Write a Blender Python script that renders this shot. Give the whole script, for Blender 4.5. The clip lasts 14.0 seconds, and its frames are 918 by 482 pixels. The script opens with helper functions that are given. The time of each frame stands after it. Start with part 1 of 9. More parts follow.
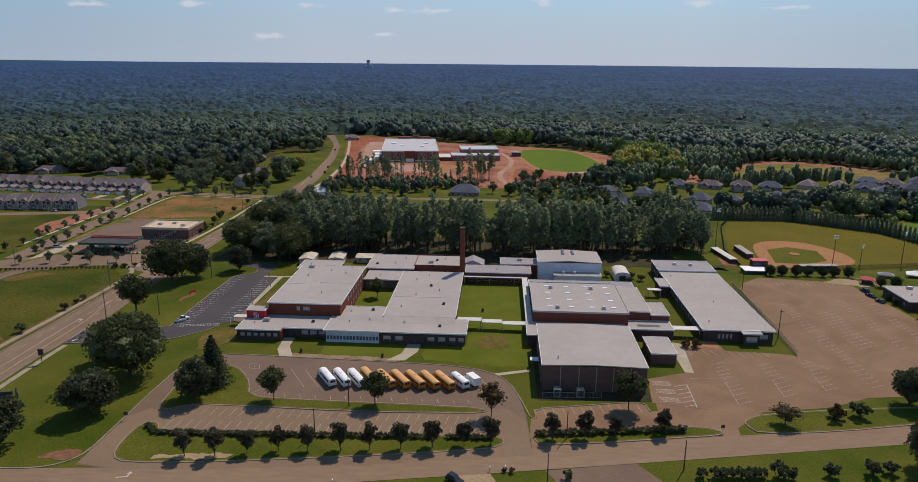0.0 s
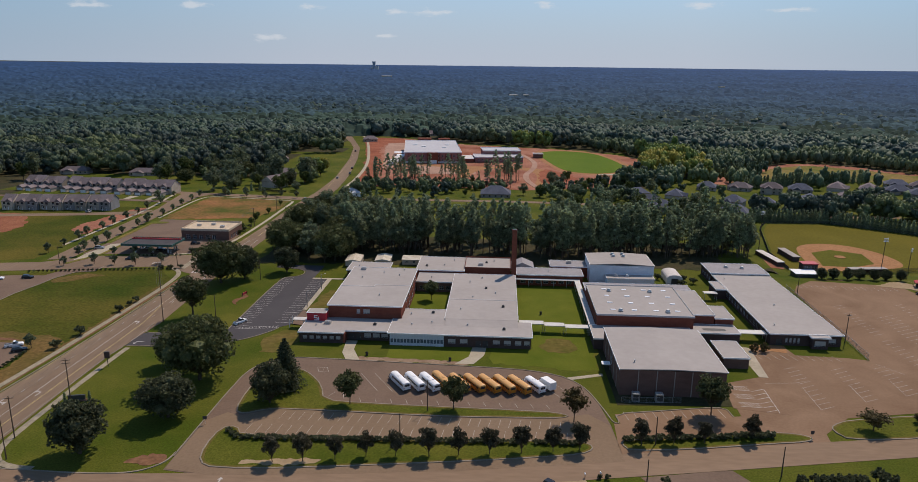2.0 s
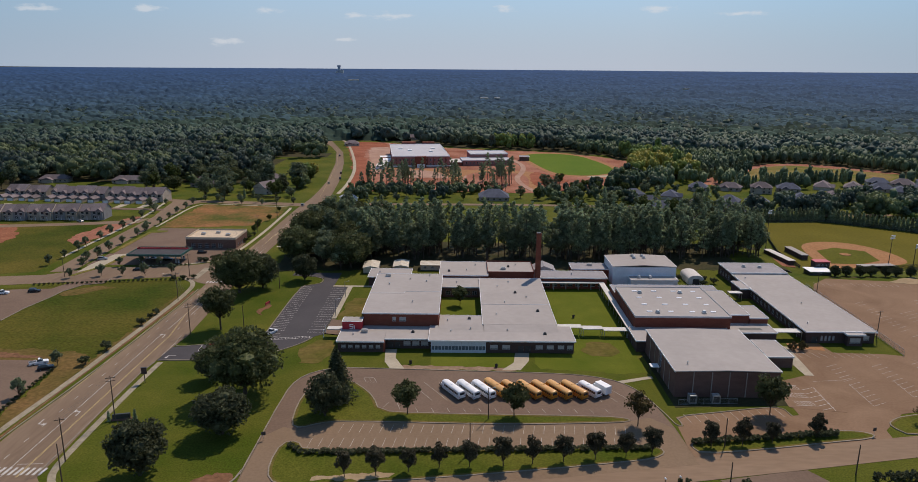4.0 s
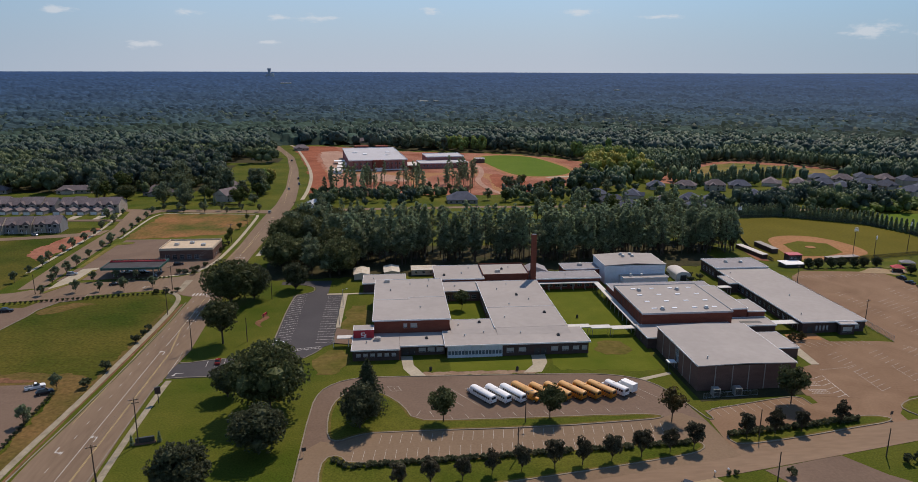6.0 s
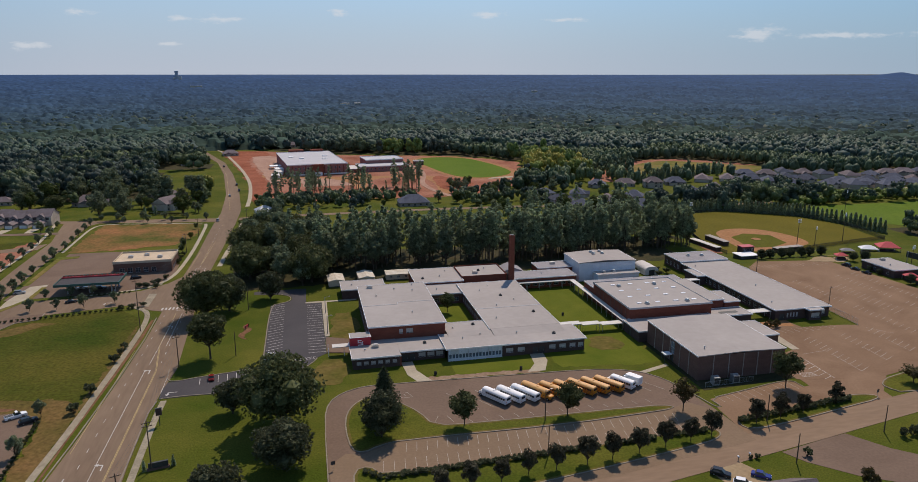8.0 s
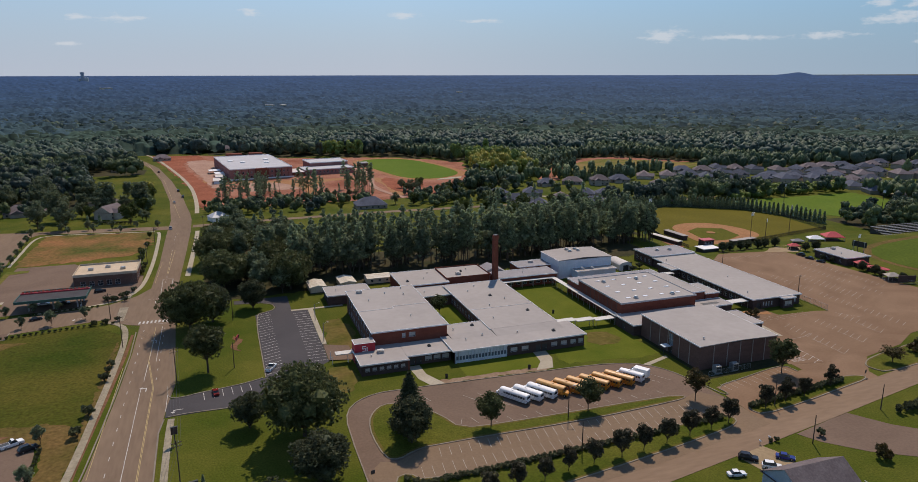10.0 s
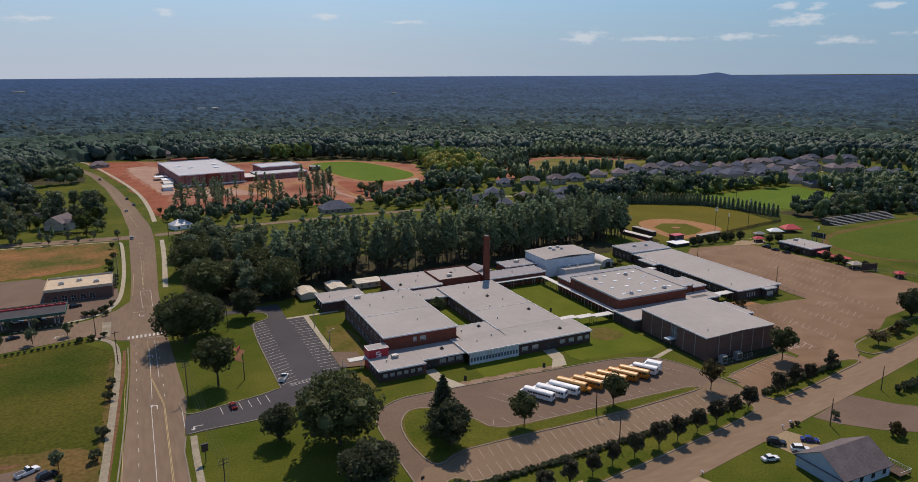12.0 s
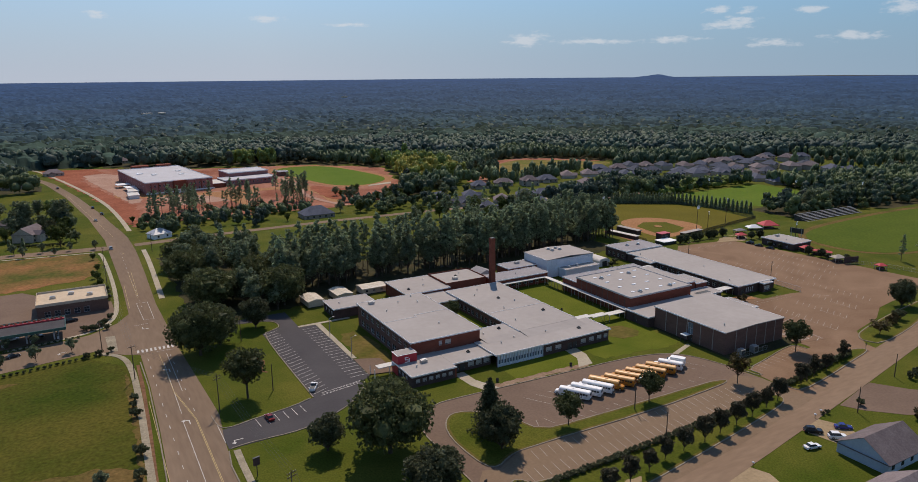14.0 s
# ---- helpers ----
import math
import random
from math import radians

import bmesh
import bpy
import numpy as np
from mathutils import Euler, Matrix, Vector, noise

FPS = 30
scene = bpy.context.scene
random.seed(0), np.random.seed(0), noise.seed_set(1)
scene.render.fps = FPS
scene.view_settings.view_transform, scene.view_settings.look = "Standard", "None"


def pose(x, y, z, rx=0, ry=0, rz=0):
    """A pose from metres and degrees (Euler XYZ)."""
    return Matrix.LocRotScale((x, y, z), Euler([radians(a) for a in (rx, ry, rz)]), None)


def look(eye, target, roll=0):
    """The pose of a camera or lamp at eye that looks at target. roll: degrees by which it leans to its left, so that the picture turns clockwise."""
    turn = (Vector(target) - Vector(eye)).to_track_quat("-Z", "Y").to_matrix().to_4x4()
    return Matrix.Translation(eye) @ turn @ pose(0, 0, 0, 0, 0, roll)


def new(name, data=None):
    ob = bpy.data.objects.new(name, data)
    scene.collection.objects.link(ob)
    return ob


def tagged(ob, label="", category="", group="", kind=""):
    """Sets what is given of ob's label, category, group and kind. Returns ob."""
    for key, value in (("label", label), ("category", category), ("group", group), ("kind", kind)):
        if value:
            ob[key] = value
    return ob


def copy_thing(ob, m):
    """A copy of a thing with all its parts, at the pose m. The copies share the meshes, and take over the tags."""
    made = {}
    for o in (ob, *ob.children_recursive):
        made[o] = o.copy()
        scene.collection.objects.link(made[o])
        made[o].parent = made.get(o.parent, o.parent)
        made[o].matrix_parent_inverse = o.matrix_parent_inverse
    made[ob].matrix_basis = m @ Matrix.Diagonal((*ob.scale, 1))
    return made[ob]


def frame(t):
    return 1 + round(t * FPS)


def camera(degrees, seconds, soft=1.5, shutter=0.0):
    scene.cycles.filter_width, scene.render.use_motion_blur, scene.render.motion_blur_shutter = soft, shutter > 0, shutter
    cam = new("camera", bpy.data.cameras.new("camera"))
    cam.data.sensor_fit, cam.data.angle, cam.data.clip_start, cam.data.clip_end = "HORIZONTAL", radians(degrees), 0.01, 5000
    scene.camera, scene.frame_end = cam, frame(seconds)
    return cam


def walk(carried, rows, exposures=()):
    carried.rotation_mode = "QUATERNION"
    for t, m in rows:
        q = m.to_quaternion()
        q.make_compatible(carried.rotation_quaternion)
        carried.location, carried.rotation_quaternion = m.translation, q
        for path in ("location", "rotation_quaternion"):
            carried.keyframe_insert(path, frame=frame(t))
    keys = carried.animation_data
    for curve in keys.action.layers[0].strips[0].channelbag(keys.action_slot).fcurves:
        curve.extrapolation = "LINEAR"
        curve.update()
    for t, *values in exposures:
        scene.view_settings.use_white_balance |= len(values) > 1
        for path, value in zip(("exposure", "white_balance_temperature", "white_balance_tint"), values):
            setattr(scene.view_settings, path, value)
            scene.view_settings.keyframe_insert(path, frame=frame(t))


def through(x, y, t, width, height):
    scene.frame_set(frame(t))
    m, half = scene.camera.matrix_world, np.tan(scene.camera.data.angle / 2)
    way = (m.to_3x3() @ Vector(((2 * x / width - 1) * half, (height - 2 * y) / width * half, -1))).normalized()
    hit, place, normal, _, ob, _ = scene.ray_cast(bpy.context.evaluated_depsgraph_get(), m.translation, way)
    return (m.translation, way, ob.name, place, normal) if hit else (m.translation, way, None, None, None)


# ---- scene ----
# camera: seconds, place, then yaw, pitch and roll in degrees
cam = camera(66.65, 14.0, soft=0.55)
ROWS = [
    (0.0, -0.00, 0.00, 96.43, 3.200, -14.460, 0.528),
    (0.5, -4.55, 0.25, 96.25, 3.261, -14.441, 0.624),
    (1.0, -10.39, 0.51, 96.09, 3.354, -14.402, 0.707),
    (1.5, -16.41, 0.80, 95.95, 3.447, -14.373, 0.752),
    (2.0, -22.68, 1.24, 95.81, 3.261, -14.331, 0.651),
    (2.5, -28.76, 1.77, 95.64, 2.971, -14.278, 0.594),
    (3.0, -35.72, 2.45, 95.40, 2.115, -14.185, 0.537),
    (5.5, -69.65, 5.26, 95.46, -3.754, -13.881, 0.255),
    (6.0, -76.85, 6.18, 95.51, -5.517, -13.819, 0.198),
    (6.5, -83.22, 7.11, 95.55, -6.969, -13.761, 0.135),
    (7.0, -90.31, 8.27, 95.55, -8.625, -13.701, 0.070),
    (7.5, -96.62, 9.56, 95.54, -10.292, -13.682, 0.036),
    (8.0, -103.78, 11.19, 95.47, -12.573, -13.642, 0.042),
    (10.5, -136.79, 21.40, 95.83, -20.635, -13.586, -0.105),
    (11.0, -143.37, 23.99, 95.91, -22.196, -13.571, -0.163),
    (11.5, -149.16, 26.38, 95.93, -23.541, -13.541, -0.224),
    (12.0, -155.24, 29.13, 96.02, -24.975, -13.513, -0.281),
    (12.5, -161.28, 31.93, 96.08, -26.032, -13.467, -0.350),
    (13.0, -167.57, 35.03, 96.19, -27.158, -13.446, -0.417),
    (13.5, -173.08, 37.94, 96.30, -28.363, -13.388, -0.474),
    (14.0, -178.86, 41.12, 96.40, -29.466, -13.329, -0.513),
]
walk(cam, [(t, pose(x, y, z, 90 + pitch, 0, yaw) @ pose(0, 0, 0, 0, 0, roll)) for t, x, y, z, yaw, pitch, roll in ROWS])
# ---- end of camera

# ---- light: clear late-summer sky with small clouds, sun high behind the school
SUN = Vector((0.29, 0.53, 0.80)).normalized()
world = bpy.data.worlds.new("sky")
scene.world = world
world.use_nodes = True
wn, wl = world.node_tree.nodes, world.node_tree.links
wn.clear()
sky = wn.new("ShaderNodeTexSky")
sky.sky_type = "NISHITA"
sky.sun_disc = False
sky.sun_elevation = math.asin(SUN.z)
sky.sun_rotation = math.atan2(SUN.x, SUN.y)
sky.altitude = 200
sky.air_density, sky.dust_density, sky.ozone_density = 1.0, 0.0, 1.4
SKY_STRENGTH, SUN_STRENGTH = 0.105, 3.85
coord = wn.new("ShaderNodeTexCoord")
parts_of_way = wn.new("ShaderNodeSeparateXYZ")
wl.new(coord.outputs["Generated"], parts_of_way.inputs["Vector"])
# small fair-weather clouds low in the sky: bearing, height, half width, half depth
CLOUDS = ((0.611, 0.047, 0.036, 0.010), (0.696, 0.043, 0.048, 0.005), (0.875, 0.062, 0.034, 0.009), (0.855, 0.080, 0.018, 0.006), (0.890, 0.077, 0.015, 0.006), (0.803, 0.044, 0.042, 0.005), (0.926, 0.038, 0.036, 0.006),
          (0.965, 0.075, 0.018, 0.005), (1.013, 0.043, 0.036, 0.006), (0.260, 0.075, 0.026, 0.005), (0.058, 0.079, 0.014, 0.003), (0.371, 0.068, 0.032, 0.003), (1.065, 0.074, 0.024, 0.010), (-0.406, 0.068, 0.018, 0.005),
          (-0.530, 0.063, 0.024, 0.005), (-0.256, 0.070, 0.017, 0.005), (-0.142, 0.066, 0.016, 0.004), (-0.099, 0.066, 0.032, 0.005), (-0.163, 0.034, 0.024, 0.003), (-0.318, 0.030, 0.024, 0.005), (0.060, 0.075, 0.014, 0.004), (0.257, 0.072, 0.014, 0.003))
bearing = wn.new("ShaderNodeMath")
bearing.operation = "ARCTAN2"
wl.new(parts_of_way.outputs["X"], bearing.inputs[0])
wl.new(parts_of_way.outputs["Y"], bearing.inputs[1])
dome = wn.new("ShaderNodeCombineXYZ")
wl.new(bearing.outputs["Value"], dome.inputs["X"])
wl.new(parts_of_way.outputs["Z"], dome.inputs["Y"])
stretched = wn.new("ShaderNodeMapping")
stretched.inputs["Scale"].default_value = (1.0, 2.6, 1.0)
wl.new(dome.outputs["Vector"], stretched.inputs["Vector"])
puffs = wn.new("ShaderNodeTexNoise")
puffs.inputs["Scale"].default_value = 42.0
puffs.inputs["Detail"].default_value = 7.0
puffs.inputs["Roughness"].default_value = 0.62
wl.new(stretched.outputs["Vector"], puffs.inputs["Vector"])
nearest = None
for bear, high, wide, deep in CLOUDS:
    local = wn.new("ShaderNodeVectorMath")
    local.operation = "MULTIPLY_ADD"
    local.inputs[1].default_value = (1 / wide, 1 / deep, 0)
    local.inputs[2].default_value = (-bear / wide, -high / deep, 0)
    wl.new(dome.outputs["Vector"], local.inputs[0])
    away = wn.new("ShaderNodeVectorMath")
    away.operation = "LENGTH"
    wl.new(local.outputs["Vector"], away.inputs[0])
    if nearest is None:
        nearest = away.outputs["Value"]
    else:
        least = wn.new("ShaderNodeMath")
        least.operation = "MINIMUM"
        wl.new(nearest, least.inputs[0])
        wl.new(away.outputs["Value"], least.inputs[1])
        nearest = least.outputs["Value"]
torn = wn.new("ShaderNodeMath")
torn.operation = "MULTIPLY_ADD"
torn.inputs[1].default_value = -3.6
wl.new(puffs.outputs["Fac"], torn.inputs[0])
wl.new(nearest, torn.inputs[2])
cover = wn.new("ShaderNodeMapRange")
cover.interpolation_type = "SMOOTHSTEP"
cover.inputs["From Min"].default_value = -0.75
cover.inputs["From Max"].default_value = -1.75
wl.new(torn.outputs["Value"], cover.inputs["Value"])
cover_half = wn.new("ShaderNodeMath")
cover_half.operation = "MULTIPLY"
cover_half.inputs[1].default_value = 0.62
wl.new(cover.outputs["Result"], cover_half.inputs[0])
blend = wn.new("ShaderNodeMix")
blend.data_type = "RGBA"
wl.new(cover_half.outputs["Value"], blend.inputs["Factor"])
pale = wn.new("ShaderNodeMix")
pale.data_type = "RGBA"
pale.blend_type = "MULTIPLY"
pale.inputs["Factor"].default_value = 1.0
pale.inputs["B"].default_value = (1.26, 1.28, 1.30, 1)
wl.new(sky.outputs["Color"], pale.inputs["A"])
low = wn.new("ShaderNodeMapRange")
low.interpolation_type = "SMOOTHSTEP"
low.inputs["From Min"].default_value = -0.02
low.inputs["From Max"].default_value = 0.30
low.inputs["To Min"].default_value = 0.95
low.inputs["To Max"].default_value = 0.0
wl.new(parts_of_way.outputs["Z"], low.inputs["Value"])
tone = wn.new("ShaderNodeMapRange")
tone.inputs["From Max"].default_value = 0.12
wl.new(parts_of_way.outputs["Z"], tone.inputs["Value"])
airs = wn.new("ShaderNodeMix")
airs.data_type = "RGBA"
airs.inputs["A"].default_value = (3.82, 4.42, 5.6, 1)
airs.inputs["B"].default_value = (1.86, 2.94, 4.78, 1)
wl.new(tone.outputs["Result"], airs.inputs["Factor"])
horizon = wn.new("ShaderNodeMix")
horizon.data_type = "RGBA"
wl.new(low.outputs["Result"], horizon.inputs["Factor"])
wl.new(pale.outputs["Result"], horizon.inputs["A"])
wl.new(airs.outputs["Result"], horizon.inputs["B"])
east = wn.new("ShaderNodeMapRange")
east.inputs["From Min"].default_value = 0.25
east.inputs["From Max"].default_value = 0.95
aside = wn.new("ShaderNodeMath")
aside.operation = "ABSOLUTE"
wl.new(parts_of_way.outputs["X"], aside.inputs[0])
wl.new(aside.outputs["Value"], east.inputs["Value"])
side_tone = wn.new("ShaderNodeMix")
side_tone.data_type = "RGBA"
side_tone.inputs["A"].default_value = (1.0, 1.0, 1.0, 1)
side_tone.inputs["B"].default_value = (0.58, 0.74, 0.82, 1)
wl.new(east.outputs["Result"], side_tone.inputs["Factor"])
deeper = wn.new("ShaderNodeMix")
deeper.data_type = "RGBA"
deeper.blend_type = "MULTIPLY"
deeper.inputs["Factor"].default_value = 1.0
wl.new(horizon.outputs["Result"], deeper.inputs["A"])
wl.new(side_tone.outputs["Result"], deeper.inputs["B"])
wl.new(deeper.outputs["Result"], blend.inputs["A"])
blend.inputs["B"].default_value = (6.3, 6.5, 6.9, 1)
back = wn.new("ShaderNodeBackground")
back.inputs["Strength"].default_value = SKY_STRENGTH
wl.new(blend.outputs["Result"], back.inputs["Color"])
out = wn.new("ShaderNodeOutputWorld")
wl.new(back.outputs["Background"], out.inputs["Surface"])

sun = new("sun", bpy.data.lights.new("sun", "SUN"))
sun.data.energy = SUN_STRENGTH
sun.data.angle = radians(0.53)
sun.data.color = (1.0, 0.855, 0.715)
sun.matrix_world = look(SUN * 500, (0, 0, 0))
scene.view_settings.exposure = 0.0

# ---- materials
def rgb(c):
    return (c[0], c[1], c[2], 1.0)


def material(name, a, b, scale=0.2, fine=3.0, rough=0.85, metal=0.0, spread=0.5, bump=0.0, grain=0.25, stretch=(1, 1, 1), vary=0.0, island=False, turn=0.0):
    """Two colours mixed by broad noise, darkened and lightened by fine grain, at real-world size."""
    m = bpy.data.materials.new(name)
    m.use_nodes = True
    n, l = m.node_tree.nodes, m.node_tree.links
    bsdf = n["Principled BSDF"]
    bsdf.inputs["Roughness"].default_value = rough
    bsdf.inputs["Metallic"].default_value = metal
    bsdf.inputs["Specular IOR Level"].default_value = 0.05 if rough > 0.7 else (0.08 if vary else 0.35)
    where = n.new("ShaderNodeNewGeometry")
    place = n.new("ShaderNodeMapping")
    place.inputs["Scale"].default_value = stretch
    place.inputs["Rotation"].default_value = (0, 0, turn)
    l.new(where.outputs["Position"], place.inputs["Vector"])
    broad = n.new("ShaderNodeTexNoise")
    broad.inputs["Scale"].default_value = scale
    broad.inputs["Detail"].default_value = 6
    broad.inputs["Roughness"].default_value = 0.6
    l.new(place.outputs["Vector"], broad.inputs["Vector"])
    ramp = n.new("ShaderNodeValToRGB")
    ramp.color_ramp.elements[0].position = 0.5 - spread / 2
    ramp.color_ramp.elements[1].position = 0.5 + spread / 2
    ramp.color_ramp.elements[0].color = rgb(a)
    ramp.color_ramp.elements[1].color = rgb(b)
    l.new(broad.outputs["Fac"], ramp.inputs["Fac"])
    small = n.new("ShaderNodeTexNoise")
    small.inputs["Scale"].default_value = fine
    small.inputs["Detail"].default_value = 4
    l.new(place.outputs["Vector"], small.inputs["Vector"])
    span = n.new("ShaderNodeMapRange")
    span.inputs["From Min"].default_value = 0.25
    span.inputs["From Max"].default_value = 0.75
    span.inputs["To Min"].default_value = 1 - grain
    span.inputs["To Max"].default_value = 1 + grain
    l.new(small.outputs["Fac"], span.inputs["Value"])
    shade = n.new("ShaderNodeMix")
    shade.data_type = "RGBA"
    shade.blend_type = "MULTIPLY"
    shade.inputs["Factor"].default_value = 1.0
    l.new(ramp.outputs["Color"], shade.inputs["A"])
    l.new(span.outputs["Result"], shade.inputs["B"])
    last = shade.outputs["Result"]
    if vary:
        pick = where.outputs["Random Per Island"] if island else n.new("ShaderNodeObjectInfo").outputs["Random"]
        own = n.new("ShaderNodeMapRange")
        own.inputs["To Min"].default_value = 1 - vary
        own.inputs["To Max"].default_value = 1 + vary
        l.new(pick, own.inputs["Value"])
        each = n.new("ShaderNodeMix")
        each.data_type = "RGBA"
        each.blend_type = "MULTIPLY"
        each.inputs["Factor"].default_value = 1.0
        l.new(last, each.inputs["A"])
        l.new(own.outputs["Result"], each.inputs["B"])
        last = each.outputs["Result"]
    l.new(last, bsdf.inputs["Base Color"])
    if bump:
        relief = n.new("ShaderNodeBump")
        relief.inputs["Strength"].default_value = bump
        relief.inputs["Distance"].default_value = 0.2
        l.new(small.outputs["Fac"], relief.inputs["Height"])
        l.new(relief.outputs["Normal"], bsdf.inputs["Normal"])
    return m


def foliage(name, a, b, scale=0.25, fine=1.2, own=0.2, leaf=0.35, through=0.3):
    """Leaves: two greens mixed by broad noise, each clump of its own shade, letting some light through."""
    m = material(name, a, b, scale, fine, 0.6, spread=0.7, grain=0.3, vary=own)
    n, l = m.node_tree.nodes, m.node_tree.links
    bsdf = n["Principled BSDF"]
    bsdf.inputs["Specular IOR Level"].default_value = 0.12
    colour = bsdf.inputs["Base Color"].links[0].from_socket
    where = n.new("ShaderNodeNewGeometry")
    each = n.new("ShaderNodeMapRange")
    each.inputs["To Min"].default_value = 1 - leaf
    each.inputs["To Max"].default_value = 1 + leaf
    l.new(where.outputs["Random Per Island"], each.inputs["Value"])
    tint = n.new("ShaderNodeMix")
    tint.data_type = "RGBA"
    tint.blend_type = "MULTIPLY"
    tint.inputs["Factor"].default_value = 1.0
    l.new(colour, tint.inputs["A"])
    l.new(each.outputs["Result"], tint.inputs["B"])
    l.new(tint.outputs["Result"], bsdf.inputs["Base Color"])
    thin = n.new("ShaderNodeBsdfTranslucent")
    l.new(tint.outputs["Result"], thin.inputs["Color"])
    both = n.new("ShaderNodeMixShader")
    both.inputs["Fac"].default_value = through
    l.new(bsdf.outputs["BSDF"], both.inputs[1])
    l.new(thin.outputs["BSDF"], both.inputs[2])
    l.new(both.outputs["Shader"], n["Material Output"].inputs["Surface"])
    return m


def glass_like(name, a, rough=0.08):
    m = material(name, a, [v * 1.5 for v in a], 0.6, 4, rough, grain=0.1)
    m.node_tree.nodes["Principled BSDF"].inputs["Specular IOR Level"].default_value = 0.5
    return m


GRASS = material("mown_grass", (0.046, 0.067, 0.006), (0.104, 0.101, 0.016), 0.035, 2.0, 0.95, spread=0.34, bump=0.3, grain=0.34)
FIELD = material("field_grass", (0.036, 0.052, 0.005), (0.106, 0.086, 0.016), 0.02, 0.9, 0.95, spread=0.3, bump=0.3, grain=0.36)
DRYGRASS = material("dry_grass", (0.085, 0.105, 0.016), (0.230, 0.150, 0.055), 0.05, 0.6, 0.95, spread=0.35, bump=0.4, grain=0.3)
BALLGRASS = material("ballfield_grass", (0.094, 0.082, 0.010), (0.128, 0.106, 0.015), 0.03, 0.8, 0.95, spread=0.5, grain=0.2)
WORNLAWN = material("worn_lawn", (0.080, 0.078, 0.014), (0.150, 0.105, 0.034), 0.12, 0.6, 0.95, spread=0.4, bump=0.4, grain=0.25)
REDEARTH = material("red_clay", (0.205, 0.072, 0.042), (0.335, 0.160, 0.106), 0.03, 0.5, 0.95, spread=0.34, bump=0.6, grain=0.25)
INFIELD = material("infield_clay", (0.280, 0.138, 0.062), (0.330, 0.175, 0.086), 0.1, 1.0, 0.95)
WOODFLOOR = material("leaf_litter", (0.030, 0.035, 0.015), (0.070, 0.055, 0.030), 0.08, 0.8, 0.95)
ASPHALT_OLD = material("worn_asphalt", (0.172, 0.105, 0.064), (0.246, 0.158, 0.100), 0.045, 1.4, 0.9, spread=0.45, grain=0.10)
ASPHALT_ROAD = material("road_asphalt", (0.158, 0.110, 0.076), (0.222, 0.158, 0.108), 0.05, 0.9, 0.9, spread=0.5, grain=0.12, stretch=(1, 0.15, 1))
ASPHALT_STREET = material("street_asphalt", (0.188, 0.126, 0.082), (0.246, 0.170, 0.114), 0.05, 0.9, 0.9, spread=0.5, grain=0.12, stretch=(0.2, 1, 1))
ASPHALT_BUS = material("bus_lot_asphalt", (0.136, 0.093, 0.068), (0.192, 0.134, 0.098), 0.04, 1.3, 0.9, spread=0.6, grain=0.10)
ASPHALT_NEW = material("fresh_asphalt", (0.060, 0.055, 0.058), (0.082, 0.075, 0.076), 0.05, 1.5, 0.85, spread=0.5, grain=0.06)
CONCRETE = material("concrete", (0.31, 0.265, 0.195), (0.43, 0.37, 0.28), 0.15, 1.5, 0.85, grain=0.12)
KERB = material("kerb_concrete", (0.18, 0.148, 0.112), (0.29, 0.245, 0.19), 0.2, 1.5, 0.85, grain=0.15)
PAINT_WHITE = material("road_paint_white", (0.34, 0.31, 0.28), (0.58, 0.55, 0.51), 0.5, 4, 0.7, grain=0.2)
PAINT_FADED = material("faded_stall_paint", (0.25, 0.21, 0.17), (0.46, 0.42, 0.37), 0.3, 4, 0.8, grain=0.25)
PAINT_YELLOW = material("road_paint_yellow", (0.36, 0.26, 0.11), (0.46, 0.34, 0.14), 0.4, 4, 0.7, grain=0.2)
ROOF_GREY = material("membrane_roof", (0.312, 0.280, 0.258), (0.384, 0.346, 0.320), 0.06, 0.5, 0.8, spread=0.6, grain=0.05)
ROOF_PALE = material("coated_roof", (0.50, 0.46, 0.42), (0.62, 0.58, 0.54), 0.08, 0.8, 0.75, spread=0.6, grain=0.08)
ROOF_DIM = material("weathered_roof", (0.250, 0.232, 0.235), (0.330, 0.310, 0.315), 0.12, 1.0, 0.85, spread=0.6, grain=0.12)
EDGE_WHITE = material("white_metal_edge", (0.70, 0.69, 0.69), (0.82, 0.81, 0.80), 0.3, 2, 0.5, grain=0.05)
EDGE_GREY = material("grey_metal_edge", (0.40, 0.39, 0.40), (0.50, 0.49, 0.50), 0.3, 2, 0.5, grain=0.05)
BRICK_RED = material("red_brick", (0.160, 0.050, 0.034), (0.225, 0.078, 0.052), 0.35, 3, 0.9, grain=0.2, stretch=(1, 1, 3))
BRICK_DARK = material("dark_brick", (0.066, 0.046, 0.042), (0.105, 0.070, 0.062), 0.35, 3, 0.9, grain=0.22, stretch=(1, 1, 3))
BRICK_BROWN = material("brown_brick", (0.125, 0.074, 0.060), (0.175, 0.105, 0.084), 0.3, 3, 0.9, grain=0.2, stretch=(1, 1, 3))
METAL_WHITE = material("white_ribbed_metal", (0.56, 0.61, 0.66), (0.68, 0.72, 0.76), 0.3, 3, 0.5, grain=0.08)
METAL_DARK = material("dark_metal", (0.03, 0.03, 0.03), (0.06, 0.06, 0.06), 0.5, 3, 0.5)
